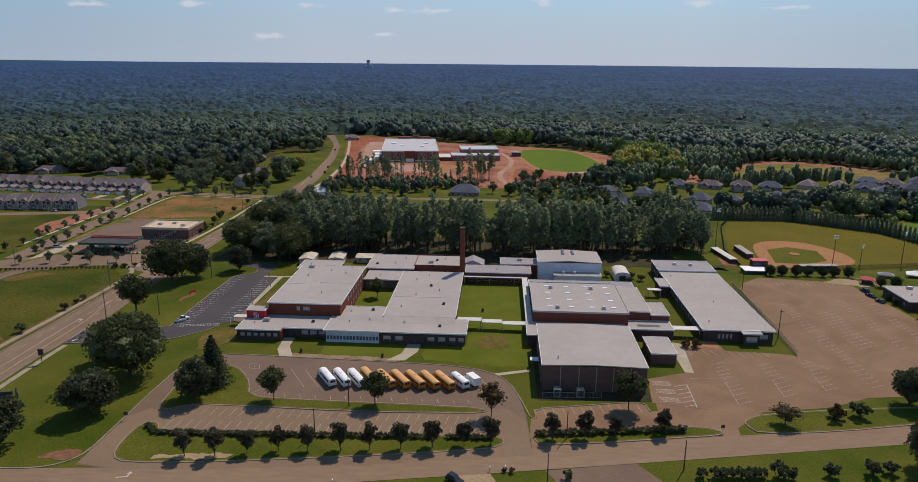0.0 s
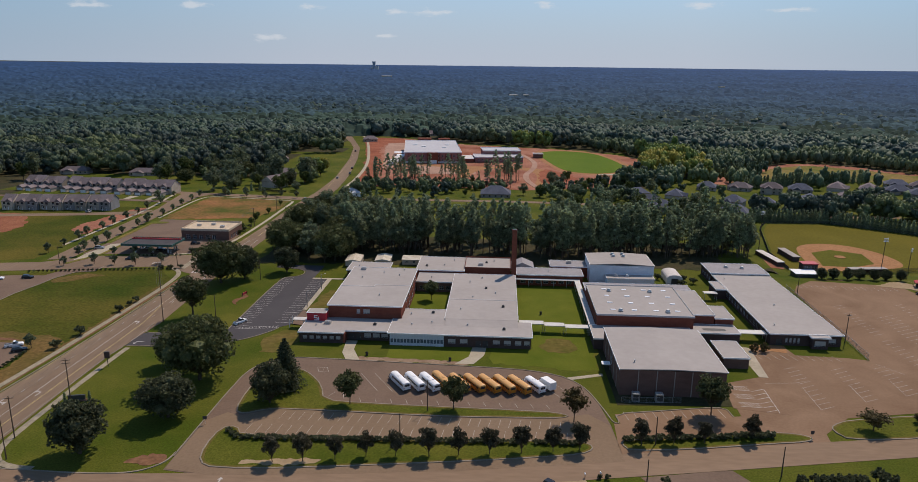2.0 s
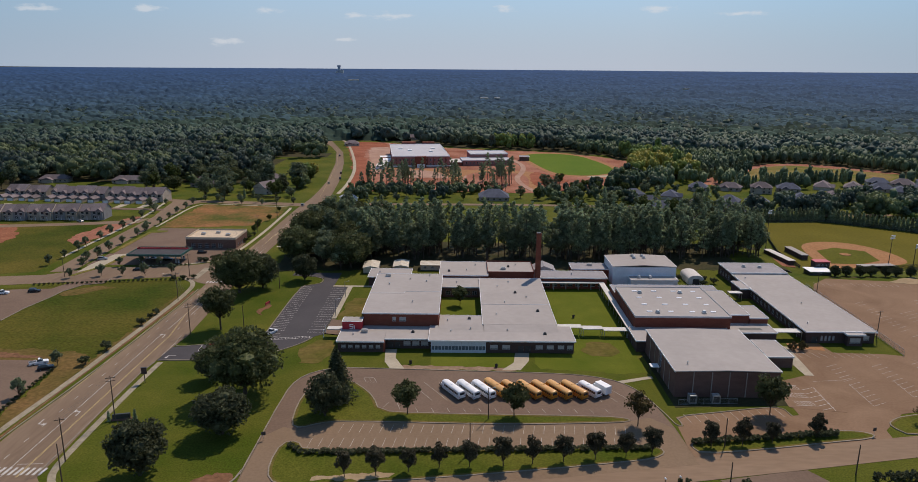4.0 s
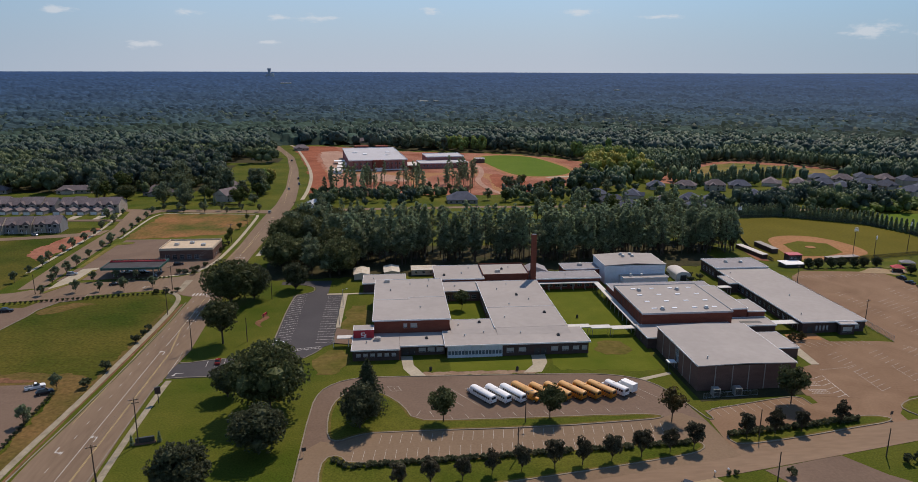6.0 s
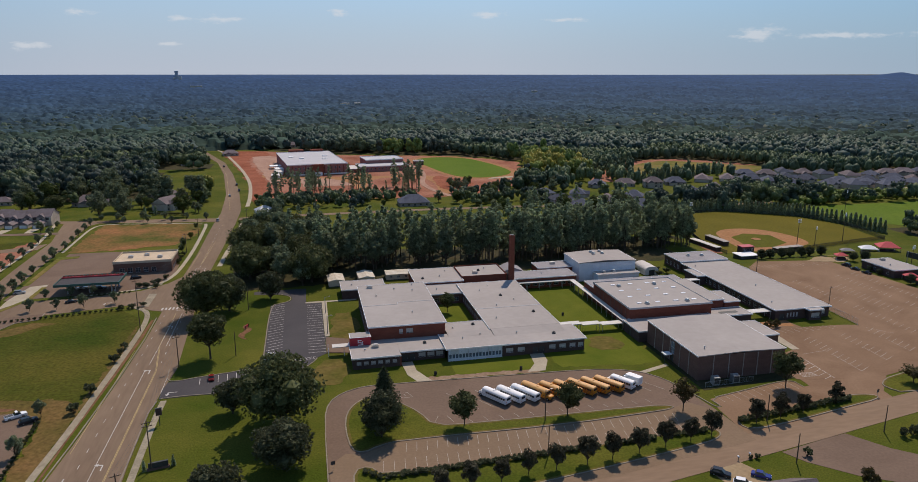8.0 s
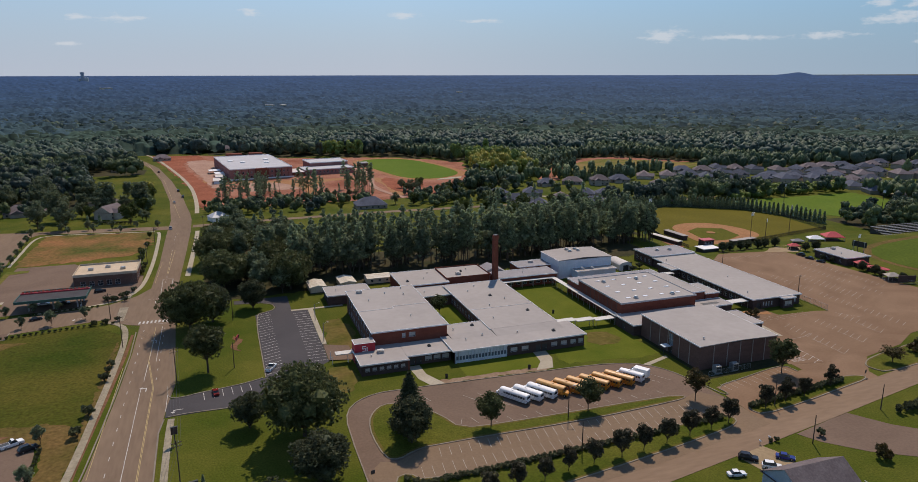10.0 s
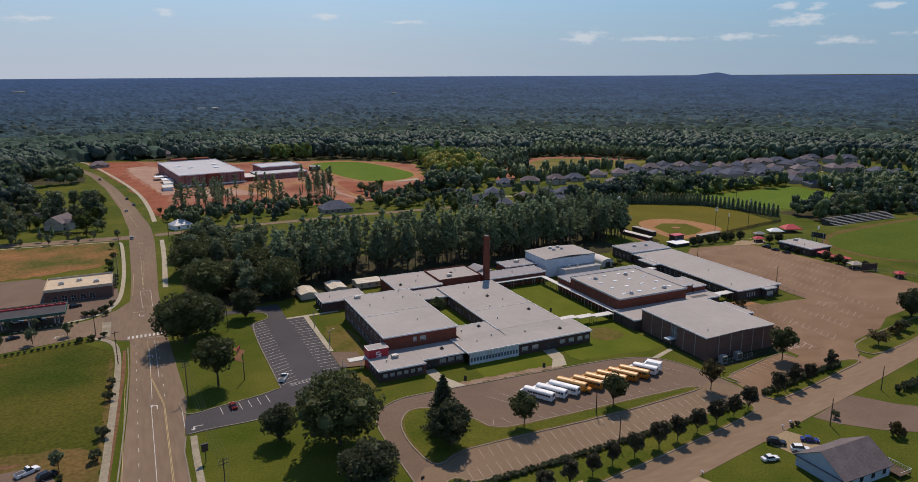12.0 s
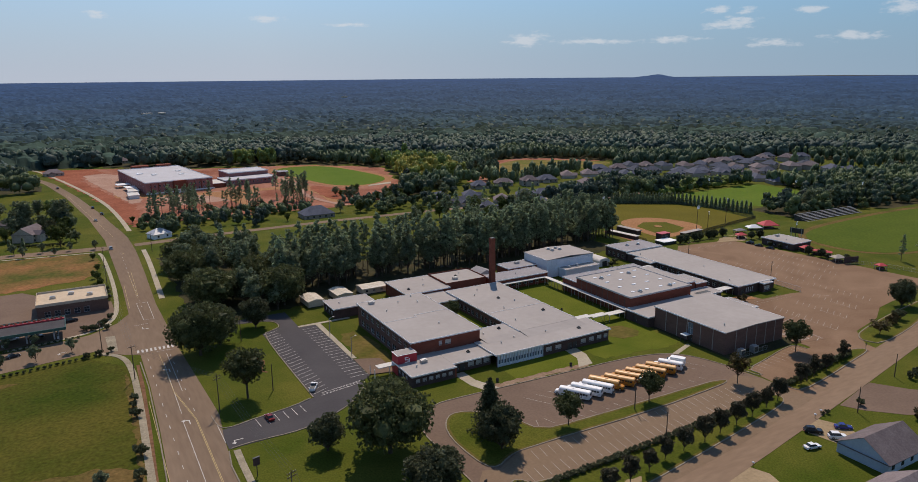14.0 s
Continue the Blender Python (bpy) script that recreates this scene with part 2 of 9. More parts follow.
METAL_GALV = material("galvanised_metal", (0.35, 0.35, 0.35), (0.48, 0.48, 0.48), 0.5, 3, 0.45, 0.6)
SKYLIGHT = material("frosted_skylight", (0.75, 0.76, 0.78), (0.85, 0.86, 0.88), 0.5, 3, 0.3, grain=0.05)
BLIND = material("window_blind", (0.36, 0.34, 0.31), (0.52, 0.50, 0.47), 0.4, 3, 0.6, grain=0.1)
PANE = glass_like("dark_window", (0.025, 0.03, 0.035))
PANE_BLUE = glass_like("blue_window", (0.10, 0.13, 0.16), 0.15)
SIGN_RED = material("red_sign_panel", (0.36, 0.020, 0.035), (0.44, 0.032, 0.050), 0.4, 2, 0.5, grain=0.06)
TENT_RED = material("red_canvas", (0.42, 0.035, 0.050), (0.52, 0.06, 0.07), 0.4, 2, 0.7, grain=0.1)
WHITE = material("white_paint", (0.72, 0.71, 0.70), (0.82, 0.81, 0.80), 0.5, 3, 0.5, grain=0.05)
BUS_YELLOW = material("bus_yellow", (0.50, 0.19, 0.014), (0.58, 0.235, 0.022), 0.4, 2, 0.35, grain=0.05)
BUS_ROOF = material("bus_yellow_roof", (0.58, 0.30, 0.095), (0.66, 0.37, 0.13), 0.4, 2, 0.4, grain=0.06)
RUBBER = material("rubber", (0.012, 0.012, 0.012), (0.025, 0.025, 0.025), 1, 5, 0.8)
WOODPOLE = material("pole_timber", (0.085, 0.062, 0.045), (0.130, 0.095, 0.070), 0.6, 3, 0.9, stretch=(1, 1, 0.2))
BARK = material("bark", (0.060, 0.045, 0.034), (0.110, 0.085, 0.065), 0.8, 3, 0.95)
LEAF_OAK = foliage("oak_leaves", (0.056, 0.070, 0.026), (0.128, 0.138, 0.058), through=0.36)
LEAF_DARK = foliage("dark_leaves", (0.050, 0.060, 0.034), (0.116, 0.124, 0.062), through=0.36)
LEAF_LIGHT = foliage("light_leaves", (0.060, 0.085, 0.022), (0.130, 0.150, 0.044))
# the next two greens are lifted and blued to hold mid-distance haze
LEAF_PINE = foliage("pine_needles", (0.178, 0.232, 0.146), (0.370, 0.415, 0.235), 0.2, 1.0, through=0.5)
LEAF_WOOD = foliage("woodland_edge_leaves", (0.112, 0.146, 0.090), (0.236, 0.264, 0.146), through=0.45)
LEAF_PLUM = foliage("purple_green_leaves", (0.050, 0.048, 0.032), (0.108, 0.096, 0.056), 0.3)
LEAF_RUSSET = foliage("turning_leaves", (0.064, 0.062, 0.022), (0.140, 0.094, 0.040), 0.3)
SHINGLE = material("shingle_roof", (0.142, 0.114, 0.114), (0.205, 0.170, 0.170), 0.3, 2, 0.9, grain=0.2, vary=0.2)
SHINGLE_DARK = material("grey_shingle_roof", (0.080, 0.084, 0.106), (0.122, 0.128, 0.158), 0.3, 2, 0.9, grain=0.2, vary=0.2)
SIDING = material("house_siding", (0.30, 0.255, 0.205), (0.44, 0.38, 0.32), 0.3, 2, 0.7, grain=0.08, vary=0.25)
SIDING_BLUE = material("pale_blue_siding", (0.34, 0.40, 0.47), (0.44, 0.50, 0.56), 0.3, 2, 0.7, grain=0.08)
STORE_TAN = material("tan_stucco", (0.46, 0.38, 0.29), (0.56, 0.47, 0.36), 0.3, 2, 0.8, grain=0.08)
CANOPY_GREEN = material("green_fascia", (0.022, 0.075, 0.062), (0.035, 0.10, 0.085), 0.3, 2, 0.5)
ROOF_TAN = material("tan_coated_roof", (0.46, 0.36, 0.25), (0.58, 0.46, 0.33), 0.12, 0.8, 0.8, spread=0.6, grain=0.1)
ROOF_BUFF = material("dusty_white_metal", (0.46, 0.43, 0.39), (0.58, 0.55, 0.51), 0.3, 2, 0.6, grain=0.1)
VACANT = material("dry_clay_grass", (0.070, 0.078, 0.016), (0.250, 0.118, 0.050), 0.035, 0.6, 0.95, spread=0.3, bump=0.4, grain=0.3)
SIDING_SLATE = material("slate_blue_siding", (0.17, 0.165, 0.17), (0.25, 0.24, 0.245), 0.3, 2, 0.7, grain=0.08)
FOOTGRASS = material("football_turf", (0.058, 0.086, 0.009), (0.084, 0.108, 0.013), 0.03, 0.7, 0.95, spread=0.5, grain=0.2)
DECK_DARK = material("dark_deck_roof", (0.055, 0.052, 0.055), (0.085, 0.080, 0.082), 0.2, 2, 0.85, grain=0.15)
DIRT = material("brown_dirt", (0.130, 0.066, 0.036), (0.200, 0.105, 0.058), 0.15, 0.8, 0.95, spread=0.5, bump=0.5, grain=0.3)
BROWNGRASS = material("brown_dry_grass", (0.082, 0.070, 0.016), (0.165, 0.098, 0.038), 0.06, 0.8, 0.95, spread=0.4, bump=0.4, grain=0.35)
LUSH = material("watered_lawn", (0.070, 0.094, 0.008), (0.118, 0.126, 0.016), 0.08, 2.4, 0.95, spread=0.5, bump=0.3, grain=0.24)
WALK = material("weathered_walk", (0.215, 0.180, 0.125), (0.340, 0.290, 0.210), 0.3, 1.5, 0.85, spread=0.4, grain=0.2)
ROOF_RUST = material("streaked_corrugated_roof", (0.36, 0.29, 0.20), (0.62, 0.57, 0.49), 0.9, 3, 0.7, spread=0.35, grain=0.2, stretch=(0.25, 2.0, 1))
DUST = material("tan_dust", (0.25, 0.180, 0.105), (0.36, 0.27, 0.165), 0.1, 1.0, 0.95, spread=0.5, grain=0.15)
MULCH = material("dark_mulch", (0.075, 0.045, 0.030), (0.120, 0.075, 0.050), 0.4, 2, 0.95, grain=0.25)
ASPHALT_LOOP = material("grey_brown_asphalt", (0.170, 0.116, 0.074), (0.230, 0.162, 0.108), 0.03, 1.4, 0.9, spread=0.6, grain=0.10)
ROOF_NEW = material("new_light_roof", (0.36, 0.345, 0.35), (0.46, 0.44, 0.45), 0.08, 0.8, 0.7, spread=0.6, grain=0.08)
# far brick, paler and pinker than red_brick: haze is put into its colour
BRICK_NEW = material("new_brick_in_haze", (0.265, 0.120, 0.108), (0.335, 0.165, 0.150), 0.3, 3, 0.9, grain=0.15)
DIAMOND = material("infield_turf", (0.078, 0.080, 0.010), (0.108, 0.102, 0.014), 0.06, 0.8, 0.95, grain=0.2)
WIRE = material("fence_mesh", (0.17, 0.17, 0.16), (0.26, 0.26, 0.25), 0.6, 3, 0.6)
STEEL_SEAT = material("aluminium_seating", (0.13, 0.135, 0.145), (0.20, 0.205, 0.215), 0.4, 2, 0.5, grain=0.15)

# swirls and streaks of old patching in the big lots
for worn in (ASPHALT_OLD, ASPHALT_BUS):
    for node in worn.node_tree.nodes:
        if node.bl_idname == "ShaderNodeTexNoise" and node.inputs["Scale"].default_value < 0.5:
            node.inputs["Distortion"].default_value = 1.2

# ---- mesh helpers
def mesh_object(name, bm, mat, parent=None, label=""):
    me = bpy.data.meshes.new(name)
    bm.to_mesh(me)
    bm.free()
    for one in mat if isinstance(mat, (list, tuple)) else [mat]:
        me.materials.append(one)
    ob = new(name, me)
    if parent:
        ob.parent = parent
    if label:
        ob["label"] = label
    return ob


def part(name, bm, mat, parent, label=""):
    return mesh_object(name, bm, mat, parent, label)


def thing(name, x, y, z, turn, label, category, group="", kind=""):
    ob = new(name)
    ob.empty_display_size = 0.5
    ob.matrix_basis = pose(x, y, z, 0, 0, turn)
    return tagged(ob, label, category, group, kind)


def box(bm, x0, x1, y0, y1, z0, z1, idx=0):
    v = [bm.verts.new(p) for p in ((x0, y0, z0), (x1, y0, z0), (x1, y1, z0), (x0, y1, z0), (x0, y0, z1), (x1, y0, z1), (x1, y1, z1), (x0, y1, z1))]
    for q in ((3, 2, 1, 0), (4, 5, 6, 7), (0, 1, 5, 4), (1, 2, 6, 5), (2, 3, 7, 6), (3, 0, 4, 7)):
        bm.faces.new([v[i] for i in q]).material_index = idx
    return v


def boxed(*args):
    bm = bmesh.new()
    box(bm, *args)
    return bm


def tube(bm, a, b, r0, r1, sides=8, idx=0, cap=True):
    a, b = Vector(a), Vector(b)
    q = (b - a).to_track_quat("Z", "Y").to_matrix()
    rings = []
    for c, r in ((a, r0), (b, r1)):
        rings.append([bm.verts.new(c + q @ Vector((math.cos(6.28319 * i / sides) * r, math.sin(6.28319 * i / sides) * r, 0))) for i in range(sides)])
    for i in range(sides):
        bm.faces.new((rings[0][i], rings[0][(i + 1) % sides], rings[1][(i + 1) % sides], rings[1][i])).material_index = idx
    if cap:
        bm.faces.new(rings[1]).material_index = idx
        bm.faces.new(rings[0][::-1]).material_index = idx


def step(v):
    v = min(1.0, max(0.0, v))
    return v * v * (3 - 2 * v)


def terrain(x, y):
    """The school stands level; the land falls a little to the north and to the ball fields, and rises to far ridges."""
    z = -3.8 * step((y - 440) / 170) - 2.5 * step((x - 108) / 9) * step((y - 319) / 12) * (1 - step((y - 440) / 170))
    r = math.hypot(x + 80, y)
    if r > 1500:
        far = 1500 + (r - 1500) * (1 + ((r - 1500) / 1400) ** 2)
        z += 96 - 96 * r / far - 3 * step((r - 1500) / 1500)
        z += 7 * step((r - 1700) / 900) * noise.noise(Vector((x * 0.0011, y * 0.0011, 3))) * step((4900 - r) / 900)
    return z


def smooth_line(points, rounds=2):
    """Chaikin corner cutting of a closed outline."""
    for _ in range(rounds):
        cut = []
        for i, p in enumerate(points):
            q = points[(i + 1) % len(points)]
            cut += [(p[0] * 0.75 + q[0] * 0.25, p[1] * 0.75 + q[1] * 0.25), (p[0] * 0.25 + q[0] * 0.75, p[1] * 0.25 + q[1] * 0.75)]
        points = cut
    return points


def open_line(points, rounds=2):
    for _ in range(rounds):
        cut = [points[0]]
        for p, q in zip(points, points[1:]):
            cut += [(p[0] * 0.75 + q[0] * 0.25, p[1] * 0.75 + q[1] * 0.25), (p[0] * 0.25 + q[0] * 0.75, p[1] * 0.25 + q[1] * 0.75)]
        points = cut + [points[-1]]
    return points


def ragged(outline, amount=2.0, seed=0.0):
    """An outline with an uneven, worn edge."""
    made = []
    n = len(outline)
    for i, (x, y) in enumerate(outline):
        xb, yb = outline[(i + 1) % n]
        k = max(1, int(math.hypot(xb - x, yb - y) / (amount * 0.7)))
        for j in range(k):
            px, py = x + (xb - x) * j / k, y + (yb - y) * j / k
            q = Vector((px / (amount * 2.5), py / (amount * 2.5), seed))
            w = Vector((px / amount, py / amount, seed + 9))
            made.append((px + amount * (noise.noise(q) + 0.5 * noise.noise(w)), py + amount * (noise.noise(q + Vector((7, 3, 1))) + 0.5 * noise.noise(w + Vector((2, 8, 5))))))
    return made


def slab(name, outline, lift, mat, label, category="ground", skirt=0.3, cells=0.0):
    """A flat area with its own edge, laid on the land."""
    bm = bmesh.new()
    top = [bm.verts.new((x, y, 0)) for x, y in outline]
    face = bm.faces.new(top)
    face.normal_update()
    if face.normal.z < 0:
        face.normal_flip()
    bmesh.ops.triangulate(bm, faces=bm.faces[:])
    if cells:
        for k in range(8):
            long = [e for e in bm.edges if e.calc_length() > cells]
            if not long:
                break
            bmesh.ops.subdivide_edges(bm, edges=long, cuts=1)
            bmesh.ops.triangulate(bm, faces=bm.faces[:])
    rim = [e for e in bm.edges if e.is_boundary]
    made = bmesh.ops.extrude_edge_only(bm, edges=rim)["geom"]
    low = {v for v in made if isinstance(v, bmesh.types.BMVert)}
    for v in bm.verts:
        v.co.z = terrain(v.co.x, v.co.y) + lift - (skirt if v in low else 0)
    ob = mesh_object(name, bm, mat)
    return tagged(ob, label, category, kind="structure")


def ribbon(bm, line, w0, w1, lift, height=0.0, closed=False, idx=0):
    """A strip along a line from w0 to w1 beside it (left is plus); height gives it sides."""
    n = len(line)
    rows = []
    for i, (x, y) in enumerate(line):
        a = line[(i - 1) % n] if closed or i else line[0]
        b = line[(i + 1) % n] if closed or i < n - 1 else line[-1]
        d = Vector((b[0] - a[0], b[1] - a[1]))
        d.normalize()
        s = Vector((-d.y, d.x))
        row = []
        for w in (w0, w1):
            px, py = x + s.x * w, y + s.y * w
            row.append((px, py, terrain(px, py) + lift))
        rows.append(row)
    vs = [[bm.verts.new(p) for p in row] for row in rows]
    lows = [[bm.verts.new((p[0], p[1], p[2] - height)) for p in row] for row in rows] if height else None
    for i in range(n if closed else n - 1):
        j = (i + 1) % n
        bm.faces.new((vs[i][0], vs[j][0], vs[j][1], vs[i][1])).material_index = idx
        if height:
            bm.faces.new((vs[i][1], vs[j][1], lows[j][1], lows[i][1])).material_index = idx
            bm.faces.new((vs[j][0], vs[i][0], lows[i][0], lows[j][0])).material_index = idx


def strip(name, line, w0, w1, lift, mat, label, category, height=0.2, closed=False):
    bm = bmesh.new()
    fine = []
    for i, (x, y) in enumerate(line):
        xb, yb = line[(i + 1) % len(line)]
        n = 1 if i == len(line) - 1 and not closed else max(1, int(math.hypot(xb - x, yb - y) / 9)) if y > 400 else 1
        fine += [(x + (xb - x) * j / n, y + (yb - y) * j / n) for j in range(n)]
    line = fine
    ribbon(bm, line, w0, w1, lift, height, closed)
    return tagged(mesh_object(name, bm, mat), label, category, kind="structure")


# ---- the land: one sheet to the horizon
def spaced(lo, hi, inner_lo, inner_hi, cell, grow):
    vals = list(np.arange(inner_lo, inner_hi + 0.1, cell))
    d, v = cell, inner_hi
    while v < hi:
        d *= grow
        v = min(hi, v + d)
        vals.append(v)
    d, v = cell, inner_lo
    while v > lo:
        d *= grow
        v = max(lo, v - d)
        vals.insert(0, v)
    return vals


def land():
    xs = spaced(-4700, 4700, -420, 620, 20, 1.09)
    ys = spaced(-4700, 4700, 60, 960, 20, 1.09)
    verts = [(x, y, terrain(x, y)) for y in ys for x in xs]
    w = len(xs)
    faces = [(j * w + i, j * w + i + 1, (j + 1) * w + i + 1, (j + 1) * w + i) for j in range(len(ys) - 1) for i in range(w - 1)]
    me = bpy.data.meshes.new("ground")
    me.from_pydata(verts, [], faces)
    me.materials.append(GRASS)
    return tagged(new("ground", me), "mown green grass over gently rolling land", "ground", kind="structure")


land()

# main lot: drive loop, bus lot and visitors' stalls
LOT = [(-101.7, 146), (-101.5, 195), (-100, 204.5), (-96, 210), (-90, 213), (-84, 213.4), (-45, 211.6), (-16, 210.2), (-6, 208), (0.5, 204.6), (5, 198.5), (8, 188), (9.6, 176), (10.2, 163.5), (10.5, 158),
       (-30, 151), (-62, 147), (-90, 144.5)]
slab("parking_lot_1", LOT, 0.05, ASPHALT_BUS, "worn grey asphalt bus lot with faded lines", "parking lot")
VISITOR = [(-101.4, 146.5), (-101.3, 170), (-97, 175), (-93, 173.5), (-84, 178.2), (-36, 176.8), (-6, 178.3), (4, 182), (9.2, 176), (10.1, 163.5), (10.4, 158.2), (-30, 151.2), (-62, 147.2), (-90, 144.7)]
slab("parking_lot_2", VISITOR, 0.09, ASPHALT_LOOP, "sun-bleached brown-grey asphalt visitors' lot", "parking lot")
ISLAND_BUS = [(-96.3, 188), (-95.4, 196.5), (-92.9, 202), (-89.3, 205.4), (-84.5, 204.6), (-80, 200.8), (-75, 193.5), (-72.2, 184.4), (-60, 183.2), (-8, 182.4), (-2.5, 181.2), (-1.6, 179.8), (-6, 178.9), (-36, 177.3), (-82, 178.6), (-88, 177.2), (-92.5, 174.4), (-95.4, 176.4)]
ISLAND_HEDGE = [(-95.6, 166.6), (-96.2, 157), (-94.6, 150), (-90, 147.6), (-70, 149.2), (-30, 155.1), (-8, 159), (0, 160.8), (3.2, 163.2), (2.8, 165.8), (-1, 167), (-30, 165), (-60, 163), (-89, 163.2), (-91.5, 167.8)]
ISLAND_GYM = [(10.8, 166.6), (12.5, 163.2), (30, 165.6), (50, 169.6), (60.3, 171.4), (62.6, 173.4), (59, 175.4), (50.6, 175.6), (30, 171.5), (12, 168.6)]
ISLAND_EAST = [(69.4, 178), (72, 173), (94, 176), (118, 181.8), (140, 187), (140, 194), (112, 190.5), (98, 188.4), (77, 184.4), (70.8, 181)]
for number, (outline, about) in enumerate(((ISLAND_BUS, "grass island between bus lot and visitors' stalls"), (ISLAND_HEDGE, "long grass island with hedge and round trees"), (ISLAND_GYM, "grass island with clipped hedge beside the street"), (ISLAND_EAST, "grass island with bushes beside the big lot")), 1):
    slab("traffic_island_%d" % number, smooth_line(outline, 1), 0.2, GRASS, about, "traffic island")
    strip("kerb_%d" % number, smooth_line(outline, 1), -0.15, 0.22, 0.24, KERB, "pale concrete kerb round a grass island", "kerb", 0.3, True)
strip("kerb_5", open_line([(-101.8, 152), (-101.6, 195), (-100.1, 204.6), (-96, 210.2), (-90, 213.2), (-84, 213.6), (-45, 211.8), (-16, 210.4), (-6, 208.2), (0.5, 204.8), (5.1, 198.6), (8.1, 188), (9.6, 181.5), (10.4, 177.6), (12.4, 177.2), (11.7, 182.7), (24, 185.2), (37.4, 188.2), (44.2, 188.8), (44.7, 183.6)], 1), -0.05, 0.28, 0.2, KERB, "concrete kerb along the front lawn", "kerb", 0.25)

# big east lot
EASTLOT = [(9.6, 160), (10.6, 177.2), (12.4, 177.4), (11.6, 182.6), (24, 185), (37.4, 188), (44.2, 188.6), (44.6, 183.8), (47.2, 184.2), (48.2, 205), (62, 211), (64.5, 224), (66.5, 234), (79, 236), (80, 229.5), (97, 228.5), (103.5, 227), (105.5, 262), (107.5, 300), (112, 309), (122, 318), (150, 314), (159, 312), (161.6, 297), (165.2, 262), (168.4, 232), (170, 212), (150, 202), (125, 199), (112, 197), (98, 190), (77, 185.5), (67, 176), (66, 170)]
slab("parking_lot_3", EASTLOT, 0.05, ASPHALT_OLD, "large sun-bleached asphalt lot with worn stall lines", "parking lot")
slab("parking_lot_4", [(46.5, 189), (48.4, 204.6), (61.5, 203.5), (61.5, 186)], 0.09, ASPHALT_OLD, "darker patched asphalt with handicap stalls beside gymnasium", "parking lot")

# west staff lot and its drive
slab("parking_lot_5", smooth_line([(-120.4, 236.5), (-120.3, 299.4), (-116, 301.4), (-112.6, 303.4), (-111.6, 307), (-112.4, 311.6), (-116.2, 314), (-128, 316), (-128, 320.6), (-110, 320.6), (-105.6, 320.6), (-105.8, 299.6), (-99.4, 298.8), (-99.4, 244.5), (-90.5, 241), (-90.5, 254), (-99.3, 259), (-99.2, 243), (-103, 239.6), (-104.5, 236), (-110, 229), (-117, 224), (-129, 218.6), (-149.8, 218), (-149.8, 229.6), (-141, 231.4), (-128, 233.6)], 0), 0.06, ASPHALT_NEW, "dark fresh asphalt staff lot with crisp white stalls", "parking lot")
slab("pavement_1", [(-99.2, 243.6), (-90.4, 241.6), (-90.4, 254.6), (-99, 258.6)], 0.1, ASPHALT_BUS, "grey asphalt apron before the school entrance", "pavement")
slab("pavement_2", [(-106, 299.4), (-106, 301), (-84.6, 301), (-84.6, 299.6), (-97.2, 299.4), (-97.6, 259), (-99.3, 259), (-99.3, 299.2)], 0.14, CONCRETE, "pale concrete walk beside the staff lot", "pavement")

# main road to the north, front street, side street
ROAD_W = [(-168.6, -300), (-168.6, 20), (-168.4, 172), (-166.6, 195), (-165.6, 214), (-164.4, 239), (-163.4, 271), (-163.3, 330), (-162, 396), (-162.5, 468), (-162.5, 520), (-168, 612), (-181, 729), (-197, 827), (-213, 884), (-240, 960)]
ROAD_E = [(-229, 966), (-206.6, 888), (-189, 826), (-172, 727), (-158.6, 626), (-151, 545), (-149.4, 520), (-148.8, 474), (-149.8, 417), (-151.2, 362), (-150.4, 300), (-148, 240), (-149.6, 226), (-150.8, 209), (-150.4, 182), (-149.6, 162), (-149.4, 20), (-149.4, -300)]
slab("road_1", ROAD_W + ROAD_E, 0.07, ASPHALT_ROAD, "wide sun-bleached asphalt road with turn lanes", "road", cells=13)
slab("road_2", [(-151, 126), (-60, 138.5), (-8, 148), (34, 156), (113, 171.5), (300, 205), (300, 216), (117, 181), (61, 171), (11, 161.7), (-31, 154.4), (-62, 148.6), (-90, 145.5), (-119, 143), (-140, 143.5), (-146, 146), (-151, 152)], 0.079, ASPHALT_STREET, "two-lane residential street with worn asphalt", "road")
slab("road_3", [(-168, 304), (-178, 313), (-205, 307.5), (-240, 300), (-300, 289), (-300, 304), (-243, 313.5), (-222, 327), (-205, 327.5), (-190, 330), (-178, 333), (-168, 342), (-163, 352), (-160, 300)], 0.08, ASPHALT_ROAD, "side street meeting the main road", "road")
slab("road_4", [(-243, 318), (-246, 380), (-247.5, 442), (-258, 500), (-300, 512), (-300, 520), (-250, 508), (-200, 503), (-163, 497), (-160, 484), (-200, 490), (-236, 496.5), (-240, 488), (-238, 452), (-236, 420), (-235, 380), (-233, 320)], 0.08, ASPHALT_ROAD, "curving new subdivision road lined with saplings", "road", cells=13)

